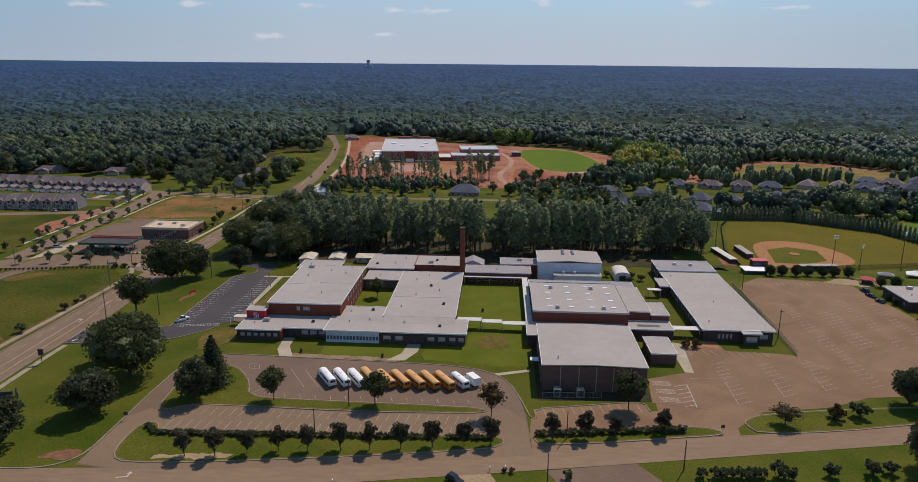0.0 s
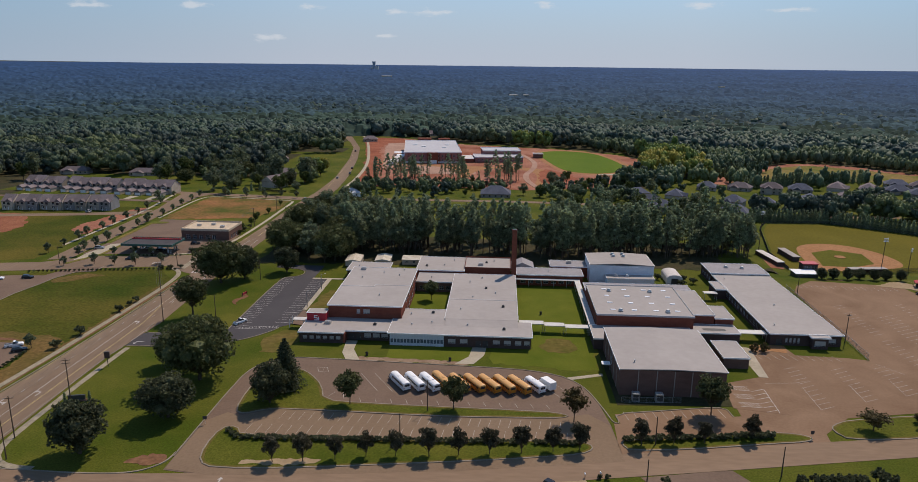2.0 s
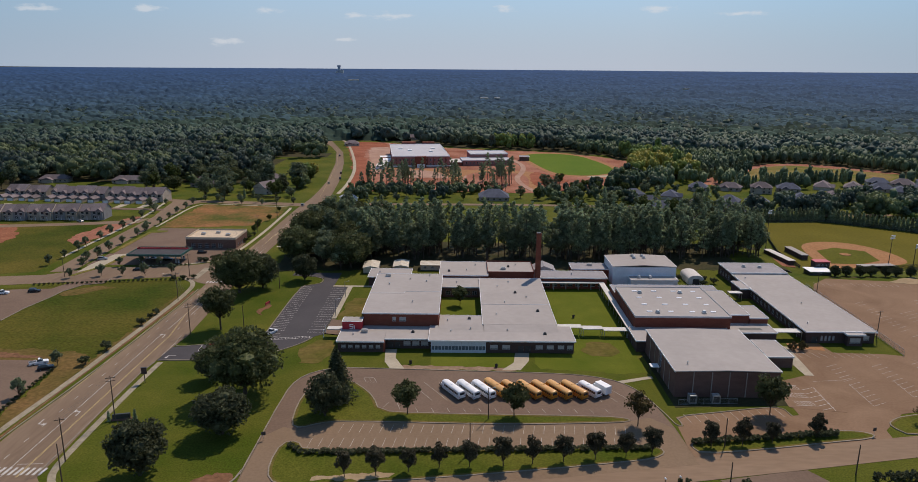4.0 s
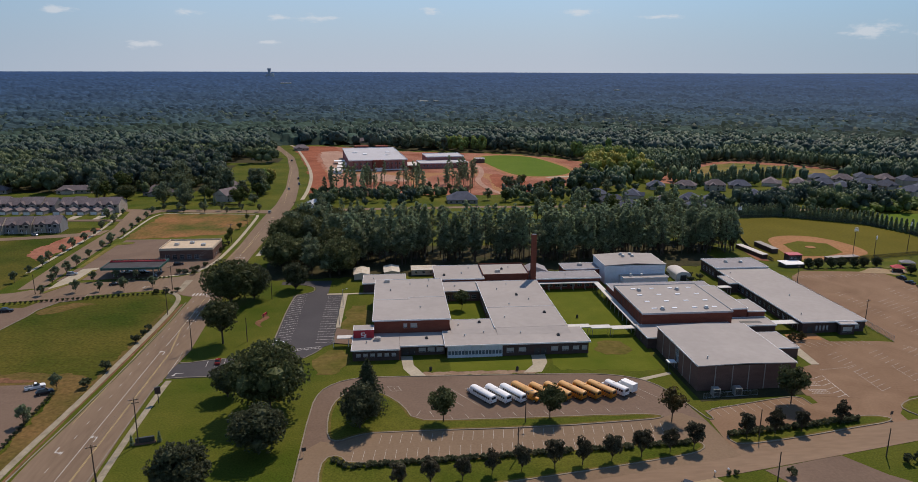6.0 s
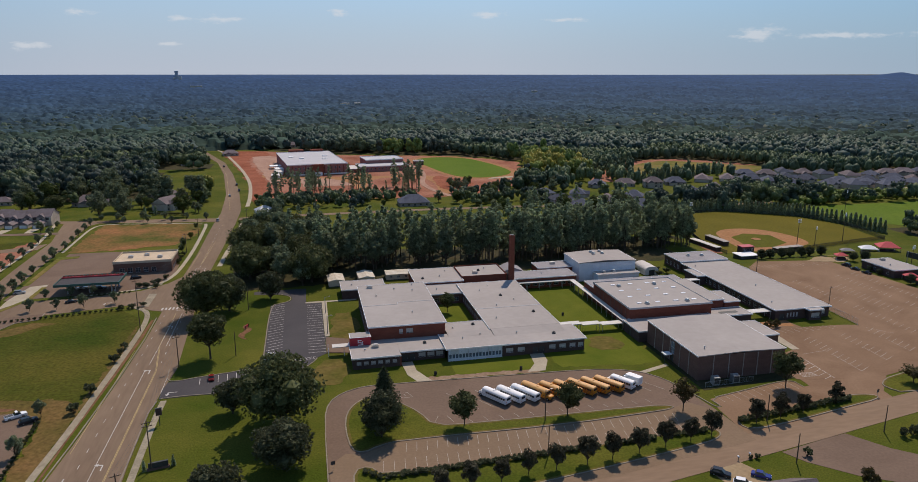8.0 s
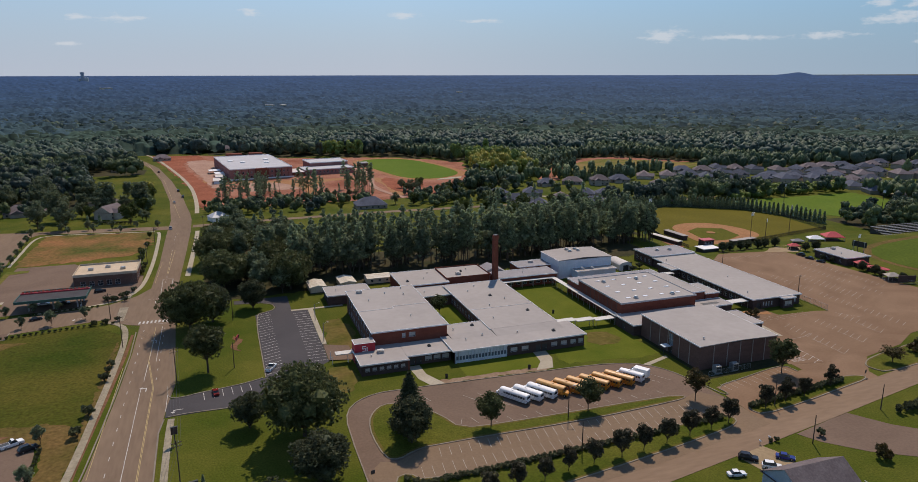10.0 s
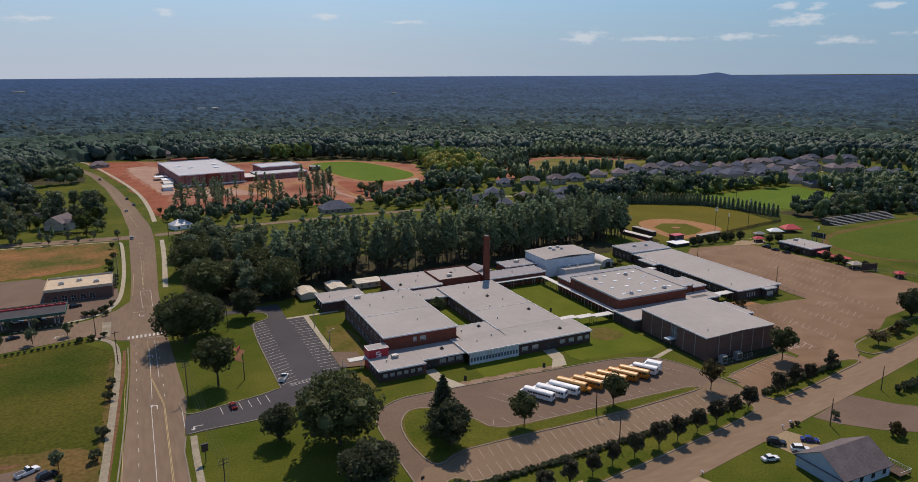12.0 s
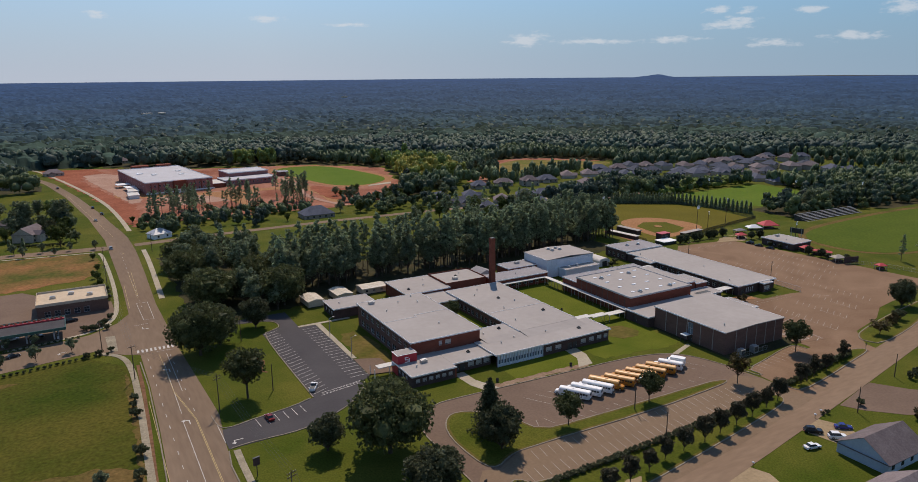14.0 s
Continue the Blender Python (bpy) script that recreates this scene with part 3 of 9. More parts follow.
# ---- buildings
def pierced(bm, u0, u1, z0, z1, d0, d1, holes):
    """An upright slab with rectangular holes through it, as one closed mesh."""
    us = sorted({u0, u1, *[h[0] for h in holes], *[h[1] for h in holes]})
    zs = sorted({z0, z1, *[max(z0, h[2]) for h in holes], *[min(z1, h[3]) for h in holes]})
    made = {}

    def at(i, k, d):
        if (i, k, d) not in made:
            made[i, k, d] = bm.verts.new((us[i], d, zs[k]))
        return made[i, k, d]

    def solid(i, k):
        if not (0 <= i < len(us) - 1 and 0 <= k < len(zs) - 1):
            return False
        u, z = (us[i] + us[i + 1]) / 2, (zs[k] + zs[k + 1]) / 2
        return not any(h[0] < u < h[1] and h[2] < z < h[3] for h in holes)

    for i in range(len(us) - 1):
        for k in range(len(zs) - 1):
            if not solid(i, k):
                continue
            bm.faces.new((at(i, k, d0), at(i + 1, k, d0), at(i + 1, k + 1, d0), at(i, k + 1, d0)))
            bm.faces.new((at(i, k + 1, d1), at(i + 1, k + 1, d1), at(i + 1, k, d1), at(i, k, d1)))
            if not solid(i - 1, k):
                bm.faces.new((at(i, k, d1), at(i, k, d0), at(i, k + 1, d0), at(i, k + 1, d1)))
            if not solid(i + 1, k):
                bm.faces.new((at(i + 1, k, d0), at(i + 1, k, d1), at(i + 1, k + 1, d1), at(i + 1, k + 1, d0)))
            if not solid(i, k - 1):
                bm.faces.new((at(i, k, d1), at(i + 1, k, d1), at(i + 1, k, d0), at(i, k, d0)))
            if not solid(i, k + 1):
                bm.faces.new((at(i, k + 1, d0), at(i + 1, k + 1, d0), at(i + 1, k + 1, d1), at(i, k + 1, d1)))


def window(parent, u0, u1, z0, z1, depth, kind):
    """A framed window set into a wall's opening: kind b has a pale blind behind its upper part, g is dark glass, s blue glass."""
    bm = bmesh.new()
    t, um = 0.09, (u0 + u1) / 2
    zm = (z0 + z1) / 2
    tall = z1 - z0 > 1.2
    holes = []
    for a, c in ((u0 + t, um - 0.035), (um + 0.035, u1 - t)):
        holes += [(a, c, z0 + t, zm - 0.03), (a, c, zm + 0.03, z1 - t)] if tall else [(a, c, z0 + t, z1 - t)]
    pierced(bm, u0 + 0.004, u1 - 0.004, z0 + 0.004, z1 - 0.004, depth, depth + 0.1, holes)
    ob = part("window", bm, EDGE_GREY, parent)
    part("pane", boxed(u0 + t, u1 - t, depth + 0.12, depth + 0.15, z0 + t, z1 - t), PANE if kind != "s" else PANE_BLUE, ob)
    if kind == "b":
        zb = z0 + (z1 - z0) * 0.18
        part("blind", boxed(u0 + t, u1 - t, depth + 0.104, depth + 0.112, zb, z1 - t), BLIND, ob)
    return ob


def wall(parent, a, b, z1, mat, openings=(), z0=0.0, thick=0.3, label="", piers=(), pier_mat=None):
    """A wall from a to b, its inside to the left, with openings (from, to, low, high, kind) through it."""
    a, b = Vector(a), Vector(b)
    size = (b - a).length
    bm = bmesh.new()
    pierced(bm, 0, size, z0 - 0.3, z1, 0, thick, [o[:4] for o in openings])
    ob = part("wall", bm, mat, parent, label)
    ob.matrix_basis = pose(a.x, a.y, 0, 0, 0, math.degrees(math.atan2(b.y - a.y, b.x - a.x)))
    for u0, u1, lo, hi, kind in openings:
        if kind == "d":
            door = part("door", boxed(u0 + 0.004, u1 - 0.004, 0.16, 0.22, lo, hi - 0.004), METAL_DARK, ob)
            part("handle", boxed(u1 - 0.35, u1 - 0.25, 0.08, 0.156, lo + 0.9, lo + 1.3), METAL_GALV, door)
        elif kind in "bgs":
            window(ob, u0, u1, lo, hi, 0.1, kind)
    if pier_mat:
        for u in piers:
            part("pilaster", boxed(u - 0.13, u + 0.13, -0.12, -0.003, z0 - 0.3, z1 - 0.05), pier_mat, ob, "pale vertical pilaster strip")
    return ob


def evenly(lo, hi, count, width, z0, z1, kind):
    gap = (hi - lo) / count
    return [(lo + gap * (i + 0.5) - width / 2, lo + gap * (i + 0.5) + width / 2, z0, z1, kind) for i in range(count)]


def roof(parent, x0, x1, y0, y1, z, mat, over=0.35, edge=EDGE_WHITE, lip=0.12, rise=0.0, thick=0.28, sides="snew"):
    """A flat or slightly ridged roof with a metal edge standing round it."""
    bm = bmesh.new()
    xa, xb, ya, yb = x0 - over, x1 + over, y0 - over, y1 + over
    if rise:
        xm = (xa + xb) / 2
        for p, q, zp, zq in ((xa, xm, z, z + rise), (xm, xb, z + rise, z)):
            v = [bm.verts.new(c) for c in ((p, ya, zp - thick), (q, ya, zq - thick), (q, yb, zq - thick), (p, yb, zp - thick), (p, ya, zp), (q, ya, zq), (q, yb, zq), (p, yb, zp))]
            for k in ((3, 2, 1, 0), (4, 5, 6, 7), (0, 1, 5, 4), (2, 3, 7, 6)) + (((3, 0, 4, 7),) if p == xa else ((1, 2, 6, 5),)):
                bm.faces.new([v[i] for i in k])
    else:
        box(bm, xa, xb, ya, yb, z - thick, z)
    ob = part("roof", bm, mat, parent)
    if edge:
        bm = bmesh.new()
        w = 0.14
        if not rise:
            if "s" in sides:
                box(bm, xa - w, xb + w, ya - w, ya - 0.004, z - thick - 0.1, z + lip)
            if "n" in sides:
                box(bm, xa - w, xb + w, yb + 0.004, yb + w, z - thick - 0.1, z + lip)
        if "w" in sides:
            box(bm, xa - w, xa - 0.004, ya, yb, z - thick - 0.1, z + lip)
        if "e" in sides:
            box(bm, xb + 0.004, xb + w, ya, yb, z - thick - 0.1, z + lip)
        part("roof_edge", bm, edge, parent, "thin pale metal roof edge")
    return ob


def roof_vent(parent, x, y, z, kind="pipe"):
    bm = bmesh.new()
    if kind == "pipe":
        tube(bm, (x, y, z - 0.05), (x, y, z + 0.55), 0.16, 0.16, 8)
        tube(bm, (x, y, z + 0.5), (x, y, z + 0.72), 0.32, 0.2, 8)
        mat = METAL_GALV
    elif kind == "dark":
        box(bm, x - 0.55, x + 0.55, y - 0.55, y + 0.55, z - 0.05, z + 0.45)
        tube(bm, (x, y, z + 0.45), (x, y, z + 0.8), 0.42, 0.36, 10)
        mat = METAL_DARK
    elif kind == "fan":
        box(bm, x - 0.75, x + 0.75, y - 0.75, y + 0.75, z - 0.05, z + 0.5)
        tube(bm, (x, y, z + 0.5), (x, y, z + 1.1), 0.8, 0.55, 12)
        mat = METAL_GALV
    else:
        box(bm, x - 1.1, x + 1.1, y - 0.8, y + 0.8, z - 0.05, z + 1.0)
        box(bm, x - 0.8, x + 0.8, y - 0.5, y + 0.5, z + 1.0, z + 1.15)
        mat = METAL_GALV
    return part("roof_unit" if kind in ("unit", "fan") else "roof_vent", bm, mat, parent)


def block(name, label, x0, x1, y0, y1, h, wall_mat, roof_mat, south=(), east=(), north=(), west=(), category="building", over=0.35, edge=EDGE_WHITE, rise=0.0, base=None, piers=(), pier_mat=None, lip=0.12, sides="snew", group="school buildings", walls="snew", turn=0, west_mat=None):
    """A flat-roofed block on the land, south-west corner at x0, y0; facade openings by side."""
    z = terrain((x0 + x1) / 2, (y0 + y1) / 2) if base is None else base
    ob = thing(name, x0, y0, z, turn, label, category, group)
    w, d = x1 - x0, y1 - y0
    top = h - 0.3
    if "s" in walls:
        wall(ob, (0, 0), (w, 0), top, wall_mat, south, piers=piers[0] if piers else (), pier_mat=pier_mat)
    if "e" in walls:
        wall(ob, (w, 0.303), (w, d - 0.303), top, wall_mat, east, piers=piers[1] if piers else (), pier_mat=pier_mat)
    if "n" in walls:
        wall(ob, (w, d), (0, d), top, wall_mat, north)
    if "w" in walls:
        wall(ob, (0, d - 0.303), (0, 0.303), top, west_mat or wall_mat, west, piers=piers[2] if piers else (), pier_mat=pier_mat)
    if roof_mat:
        roof(ob, 0, w, 0, d, h, roof_mat, over, edge, lip, rise, sides=sides)
    return ob


rnd = random.Random(4)

# front wing, low west end
b = block("school_wing", "low dark-brick school wing with grey flat roof", -91.3, -75.8, 226.8, 241.3, 4.0, BRICK_DARK, ROOF_GREY,
          south=evenly(0.8, 15, 6, 1.5, 1.3, 2.6, "b"), west=evenly(3, 11, 3, 1.5, 1.3, 2.6, "b"), edge=EDGE_WHITE, sides="sw")
roof_vent(b, 8.2, 8.4, 4.0, "unit")
roof_vent(b, 4.5, 6.0, 4.0, "pipe")
b = block("school_wing", "recessed brick entrance wing with grey flat roof", -75.5, -59.9, 230.2, 241.3, 4.0, BRICK_DARK, None,
          south=[(0.9, 3.1, 0.0, 2.5, "d"), (3.4, 5.4, 0.0, 2.5, "d")] + evenly(6.2, 15.4, 3, 2.4, 1.0, 2.7, "b"), walls="s")
roof(b, 0.1, 15.5, -1.2, 11.1, 4.0, ROOF_GREY, 0.0, EDGE_WHITE, sides="s")
roof_vent(b, 9.5, 5.0, 4.0, "dark")
part("entrance_pier", boxed(-0.28, 0.25, -3.3, -0.01, -0.3, 3.6), BRICK_RED, b, "red brick pier at entrance")

# front wing, tall curtain wall and east end
b = block("school_wing", "school front wing with pale ribbed curtain wall", -59.6, -10.3, 227.0, 240.6, 4.55, BRICK_DARK, None,
          east=evenly(2, 12, 2, 2.0, 1.2, 2.7, "b"), south=[(19.3, 49.0, 0, 0, "x")][:0] + [(0.4, 19.0, 0.9, 4.0, "x")] +
          [(20.6, 23.2, 1.2, 2.9, "b"), (24.8, 27.4, 1.2, 2.9, "b"), (30.2, 32.2, 0.0, 2.6, "d"), (32.6, 34.6, 0.0, 2.6, "d"), (36.2, 38.6, 1.2, 2.9, "b"), (40.0, 42.4, 1.2, 2.9, "b"), (43.8, 46.0, 1.2, 2.9, "b"), (47.0, 48.9, 1.2, 2.9, "b")], walls="se")
roof(b, 0, 49.3, 0, 13.3, 4.55, ROOF_GREY, 0.5, EDGE_WHITE, sides="sew")
bm = bmesh.new()
box(bm, 0.35, 19.05, -0.25, 0.05, 0.0, 0.95)
part("sill_panel", bm, METAL_WHITE, b, "pale panels under the curtain wall")
for i in range(17):
    u = 0.4 + i * 18.6 / 16
    part("mullion", boxed(u - 0.1, u + 0.1, -0.45, 0.12, 0.0, 4.25), METAL_WHITE, b)
for i in range(16):
    u0 = 0.5 + i * 18.6 / 16
    part("pane", boxed(u0, u0 + 0.95, 0.13, 0.16, 0.95, 2.3), PANE_BLUE, b)
    part("panel", boxed(u0, u0 + 0.95, 0.1, 0.16, 2.31, 4.0), METAL_WHITE, b)
for x, y in ((7, 8), (14, 10.5), (27, 9), (40, 6)):
    roof_vent(b, x, y, 4.55, "pipe" if x != 40 else "dark")

# roof field behind the front wing, west of the courtyard opening
b = block("school_wing", "grey flat-roofed link beside the small courtyard", -57.0, -41.2, 240.9, 250.6, 4.9, BRICK_BROWN, ROOF_GREY, north=evenly(1, 15, 5, 1.8, 1.0, 2.8, "g"), edge=EDGE_WHITE, sides="n", over=0.0, walls="n")
bm = bmesh.new()
vs = [bm.verts.new(q) for q in ((0, -4, 4.57), (16.0, -4, 4.57), (16.0, 0.1, 4.91), (0, 0.1, 4.91), (0, 0.1, 4.5), (16.0, 0.1, 4.5))]
for k in ((0, 1, 2, 3), (0, 3, 4), (1, 5, 2), (4, 3, 2, 5), (0, 4, 5, 1)):
    bm.faces.new([vs[i] for i in k])
part("roof_ramp", bm, ROOF_GREY, b)
roof_vent(b, 3, 4, 4.9)
roof_vent(b, 11, 6, 4.9, "dark")
# central wing
b = block("school_wing", "long central school wing with grey membrane roof", -40.9, -14.8, 240.9, 296.7, 5.2, BRICK_BROWN, ROOF_GREY, east=evenly(2, 54, 14, 2.2, 1.0, 3.0, "g"), west=evenly(10, 44, 10, 2.2, 1.0, 3.0, "g"), edge=EDGE_WHITE, over=0.3, walls="ewn", sides="ewn")
bm = bmesh.new()
vs = [bm.verts.new(q) for q in ((0, -6, 4.57), (26.3, -6, 4.57), (26.3, 0.1, 5.21), (0, 0.1, 5.21), (0, 0.1, 4.5), (26.3, 0.1, 4.5))]
for k in ((0, 1, 2, 3), (0, 3, 4), (1, 5, 2), (4, 3, 2, 5), (0, 4, 5, 1)):
    bm.faces.new([vs[i] for i in k])
part("roof_ramp", bm, ROOF_GREY, b)
for x, y in ((5, 10), (9, 24), (14, 36), (18, 30), (7, 44), (20, 47), (12, 50), (21, 14)):
    roof_vent(b, x, y, 5.2, "dark" if x in (14, 21) else "pipe")
part("roof_seam", boxed(0, 26, 21.5, 21.75, 5.2, 5.3), EDGE_GREY, b)
# two-storey classroom block
b = block("classroom_block", "two-storey red-brick classroom block with grey roof", -84.4, -57.4, 241.7, 290.2, 8.9, BRICK_RED, ROOF_GREY,
          south=[(10.5, 11.8, 5.6, 7.4, "b"), (13.0, 15.4, 5.6, 7.4, "b")],
          west=evenly(2, 46, 9, 3.2, 1.0, 3.3, "g") + evenly(2, 46, 9, 3.2, 5.2, 7.4, "g"), east=evenly(12, 46, 7, 3.0, 1.0, 3.3, "g") + evenly(12, 46, 7, 3.0, 5.2, 7.4, "g"), west_mat=BRICK_BROWN)
part("roof_seam", boxed(-0.2, 13, 22.5, 22.75, 8.9, 9.0), EDGE_GREY, b)
part("roof_seam", boxed(13, 13.25, 22.5, 24.6, 8.9, 9.0), EDGE_GREY, b)
part("roof_seam", boxed(13, 27, 24.6, 24.85, 8.9, 9.0), EDGE_GREY, b)
for x, y in ((17, 12), (6, 34), (21, 38), (22, 46), (14, 41)):
    roof_vent(b, x, y, 8.9, "pipe")
roof_vent(b, 4.5, 45.5, 8.9, "unit")
# link north of the small courtyard, rear wings
b = block("school_wing", "low link behind the small courtyard", -57.0, -41.2, 286.2, 299.8, 4.6, BRICK_BROWN, ROOF_GREY, south=evenly(1, 15, 5, 2.0, 1.0, 2.8, "g"), sides="s", over=0.25, walls="sn")
roof_vent(b, 6, 6, 4.6)
b = block("school_wing", "rear red-brick wing with grey flat roof", -58.6, -37.4, 300.2, 322.0, 5.6, BRICK_RED, ROOF_GREY, over=0.2)
for x, y in ((4, 6), (12, 8), (16, 16)):
    roof_vent(b, x, y, 5.6, "dark" if x == 4 else "pipe")
b = block("school_wing", "rear brick wing with low parapet beside the chimney", -37.0, -16.6, 303.6, 321.0, 6.0, BRICK_RED, ROOF_GREY, over=0.1, edge=BRICK_RED, lip=0.5)
roof_vent(b, 7, 5, 6.0, "unit")
roof_vent(b, 9.5, 9, 6.0, "dark")
roof_vent(b, 13, 12, 6.0, "pipe")
b = block("school_wing", "rear brick wing behind the main courtyard", -13.6, 15.4, 299.4, 310.0, 5.0, BRICK_RED, ROOF_DIM, south=evenly(1, 28, 8, 2.2, 1.0, 2.8, "g"), over=0.2)
roof_vent(b, 14, 5, 5.0)
b = block("school_wing", "small rear brick block with grey roof", 2.0, 20.5, 313.0, 323.0, 5.2, BRICK_RED, ROOF_DIM, over=0.1)
roof_vent(b, 9, 6, 5.2, "unit")
b = block("school_wing", "small gabled boiler room of dark metal beside the chimney", -16.0, -6.0, 312.0, 321.0, 5.0, METAL_GALV, None, walls="snew")
bm = bmesh.new()
vs = [bm.verts.new(c) for c in ((-0.4, -0.3, 4.6), (10.4, -0.3, 4.6), (5, -0.3, 6.8), (-0.4, 9.3, 4.6), (10.4, 9.3, 4.6), (5, 9.3, 6.8))]
for k in ((0, 1, 2), (5, 4, 3), (1, 4, 5, 2), (3, 0, 2, 5), (0, 3, 4, 1)):
    bm.faces.new([vs[i] for i in k])
part("roof", bm, ROOF_DIM, b)

# chimney
c = thing("chimney", -15.2, 300.4, 0, 0, "tall square red-brick chimney with darker top", "chimney")
bm = bmesh.new()
for z0, z1, r0, r1 in ((-0.2, 8, 1.18, 1.12), (8, 23.6, 1.12, 1.0), (23.6, 25.0, 1.08, 1.08)):
    v0 = [bm.verts.new((sx * r0, sy * r0, z0)) for sx, sy in ((-1, -1), (1, -1), (1, 1), (-1, 1))]
    v1 = [bm.verts.new((sx * r1, sy * r1, z1)) for sx, sy in ((-1, -1), (1, -1), (1, 1), (-1, 1))]
    for i in range(4):
        bm.faces.new((v0[i], v0[(i + 1) % 4], v1[(i + 1) % 4], v1[i]))
    bm.faces.new(v1)
part("shaft", bm, BRICK_RED, c)
part("flue_cap", boxed(-0.9, 0.9, -0.9, 0.9, 25.004, 25.2), METAL_DARK, c, "dark concrete cap")

# west rear building and portables
b = block("school_wing", "low brick annexe with pale roof", -90.4, -72.0, 301.6, 314.4, 4.2, BRICK_DARK, ROOF_GREY, over=0.3, west=evenly(1, 11, 3, 1.6, 1.0, 2.6, "b"))
roof_vent(b, 4.4, 6.2, 4.2)
for x, y, w, d, turn in ((-88.4, 320.2, 11.0, 7.0, 92), (-74.4, 322.4, 11.0, 7.0, 92), (-68.6, 325.2, 11.6, 7.6, 0)):
    p = thing("portable_classroom", x, y, 0, turn, "tan portable classroom with streaked pale corrugated roof", "portable classroom", "portable classrooms")
    part("body", boxed(0, w, 0, d, 0.4, 3.0), STORE_TAN, p)
    bm = bmesh.new()
    vs = [bm.verts.new(q) for q in ((-0.3, -0.3, 2.95), (w + 0.3, -0.3, 2.95), (w + 0.3, d / 2, 3.7), (-0.3, d / 2, 3.7), (w + 0.3, d + 0.3, 2.95), (-0.3, d + 0.3, 2.95))]
    for k in ((0, 1, 2, 3), (3, 2, 4, 5), (0, 3, 5), (1, 4, 2), (0, 5, 4, 1)):
        bm.faces.new([vs[i] for i in k])
    part("roof", bm, ROOF_RUST, p)
    part("skirt", boxed(0.05, w - 0.05, 0.05, d - 0.05, 0, 0.4), METAL_DARK, p)
    for i in range(3):
        window(p, 1.5 + i * 3.6, 2.7 + i * 3.6, 1.2, 2.3, -0.12, "g")

# brick sports hall with skylights
b = block("sports_hall", "red-brick sports hall with rows of skylights", 14.0, 48.4, 241.7, 276.0, 8.3, BRICK_RED, ROOF_GREY, over=0.1, west=(), edge=EDGE_GREY, lip=0.3, piers=((), (), [3.4 * i for i in range(1, 10)]), pier_mat=BRICK_BROWN)
for i in range(4):
    for j in range(4):
        x, y = 5.5 + i * 7.8, 5 + j * 8
        s = part("skylight", boxed(x, x + 1.9, y, y + 0.9, 8.3, 8.48), SKYLIGHT, b)
for x, y in ((9, 4), (26, 4), (8, 27), (24, 27)):
    roof_vent(b, x, y, 8.3, "fan")
b = block("school_wing", "brick changing-room wing with grey roof", 14.0, 57.0, 276.3, 286.0, 6.2, BRICK_RED, ROOF_DIM, over=0.1)
roof_vent(b, 12, 5, 6.2)
roof_vent(b, 30, 6, 6.2)
b = block("school_wing", "brick hall annexe with grey roof", 48.7, 57.4, 247.5, 276.0, 7.2, BRICK_RED, ROOF_GREY, over=0.1)
b = block("school_wing", "low annexe beside sports hall", 57.7, 64.2, 247.0, 260.5, 6.2, BRICK_RED, ROOF_GREY, over=0.15)
# low link between hall and gymnasium
b = block("school_wing", "low link between sports hall and gymnasium", 11.6, 46.5, 229.0, 241.4, 4.2, BRICK_DARK, ROOF_GREY, over=0.3, west=[(4, 6, 0, 2.6, "d")])
b = block("school_wing", "low link with a dark panel for its light well", 46.8, 64.0, 238.4, 246.6, 3.8, BRICK_DARK, ROOF_GREY, over=0.2)
# dark panel laid on the closed roof stands for the well's shade
part("light_well", boxed(5, 13, 2.2, 4.4, 3.79, 3.83), METAL_DARK, b)
# gymnasium
PIER = material("weathered_pier_metal", (0.27, 0.23, 0.20), (0.36, 0.32, 0.29), 0.3, 2, 0.6, grain=0.1)
b = block("gymnasium", "tall brown-brick gymnasium with pale pilaster strips", 14.7, 45.8, 195.0, 228.7, 8.4, BRICK_BROWN, ROOF_GREY, rise=0.4, over=0.25, edge=EDGE_WHITE,
          piers=([5.4, 10.9, 16.1, 21.2, 26.3], [6 + 6 * i for i in range(4)], [5.6, 11.2, 16.0, 22.4, 28]), pier_mat=PIER, west=[(16.6, 18.6, 0.0, 2.4, "d"), (16.4, 18.8, 2.8, 7.2, "s")], lip=0.05)
roof_vent(b, 5, 5, 8.65)
part("door_canopy", boxed(-3.0, -0.3, 15.2, 17.8, 2.6, 2.9), WHITE, b, "small white door canopy")
for y in (15.4, 17.5):
    part("canopy_post", boxed(-2.9, -2.75, y, y + 0.15, 0, 2.6), METAL_DARK, b)
for x in (3.2, 10.0):
    u = thing("air_conditioner", 14.7 + x, 190.6, 0, 0, "large grey air-conditioning unit behind the fence", "air conditioner", "gym cooling units")
    bm = bmesh.new()
    box(bm, 0, 2.2, 0, 2.0, 0, 2.6)
    tube(bm, (0.65, 1, 2.6), (0.65, 1, 2.8), 0.5, 0.5, 12)
    tube(bm, (1.6, 1, 2.6), (1.6, 1, 2.8), 0.5, 0.5, 12)
    part("casing", bm, METAL_GALV, u)
    part("grille", boxed(0.2, 2.0, -0.04, -0.004, 0.5, 2.3), METAL_DARK, u)
slab("pavement_3", [(13.2, 188.2), (47, 190), (47.2, 229), (45.9, 229), (45.9, 194.9), (14.6, 194.9), (14.6, 229), (12.9, 229)], 0.06, WOODFLOOR, "dark gravel strip round the gymnasium", "pavement")

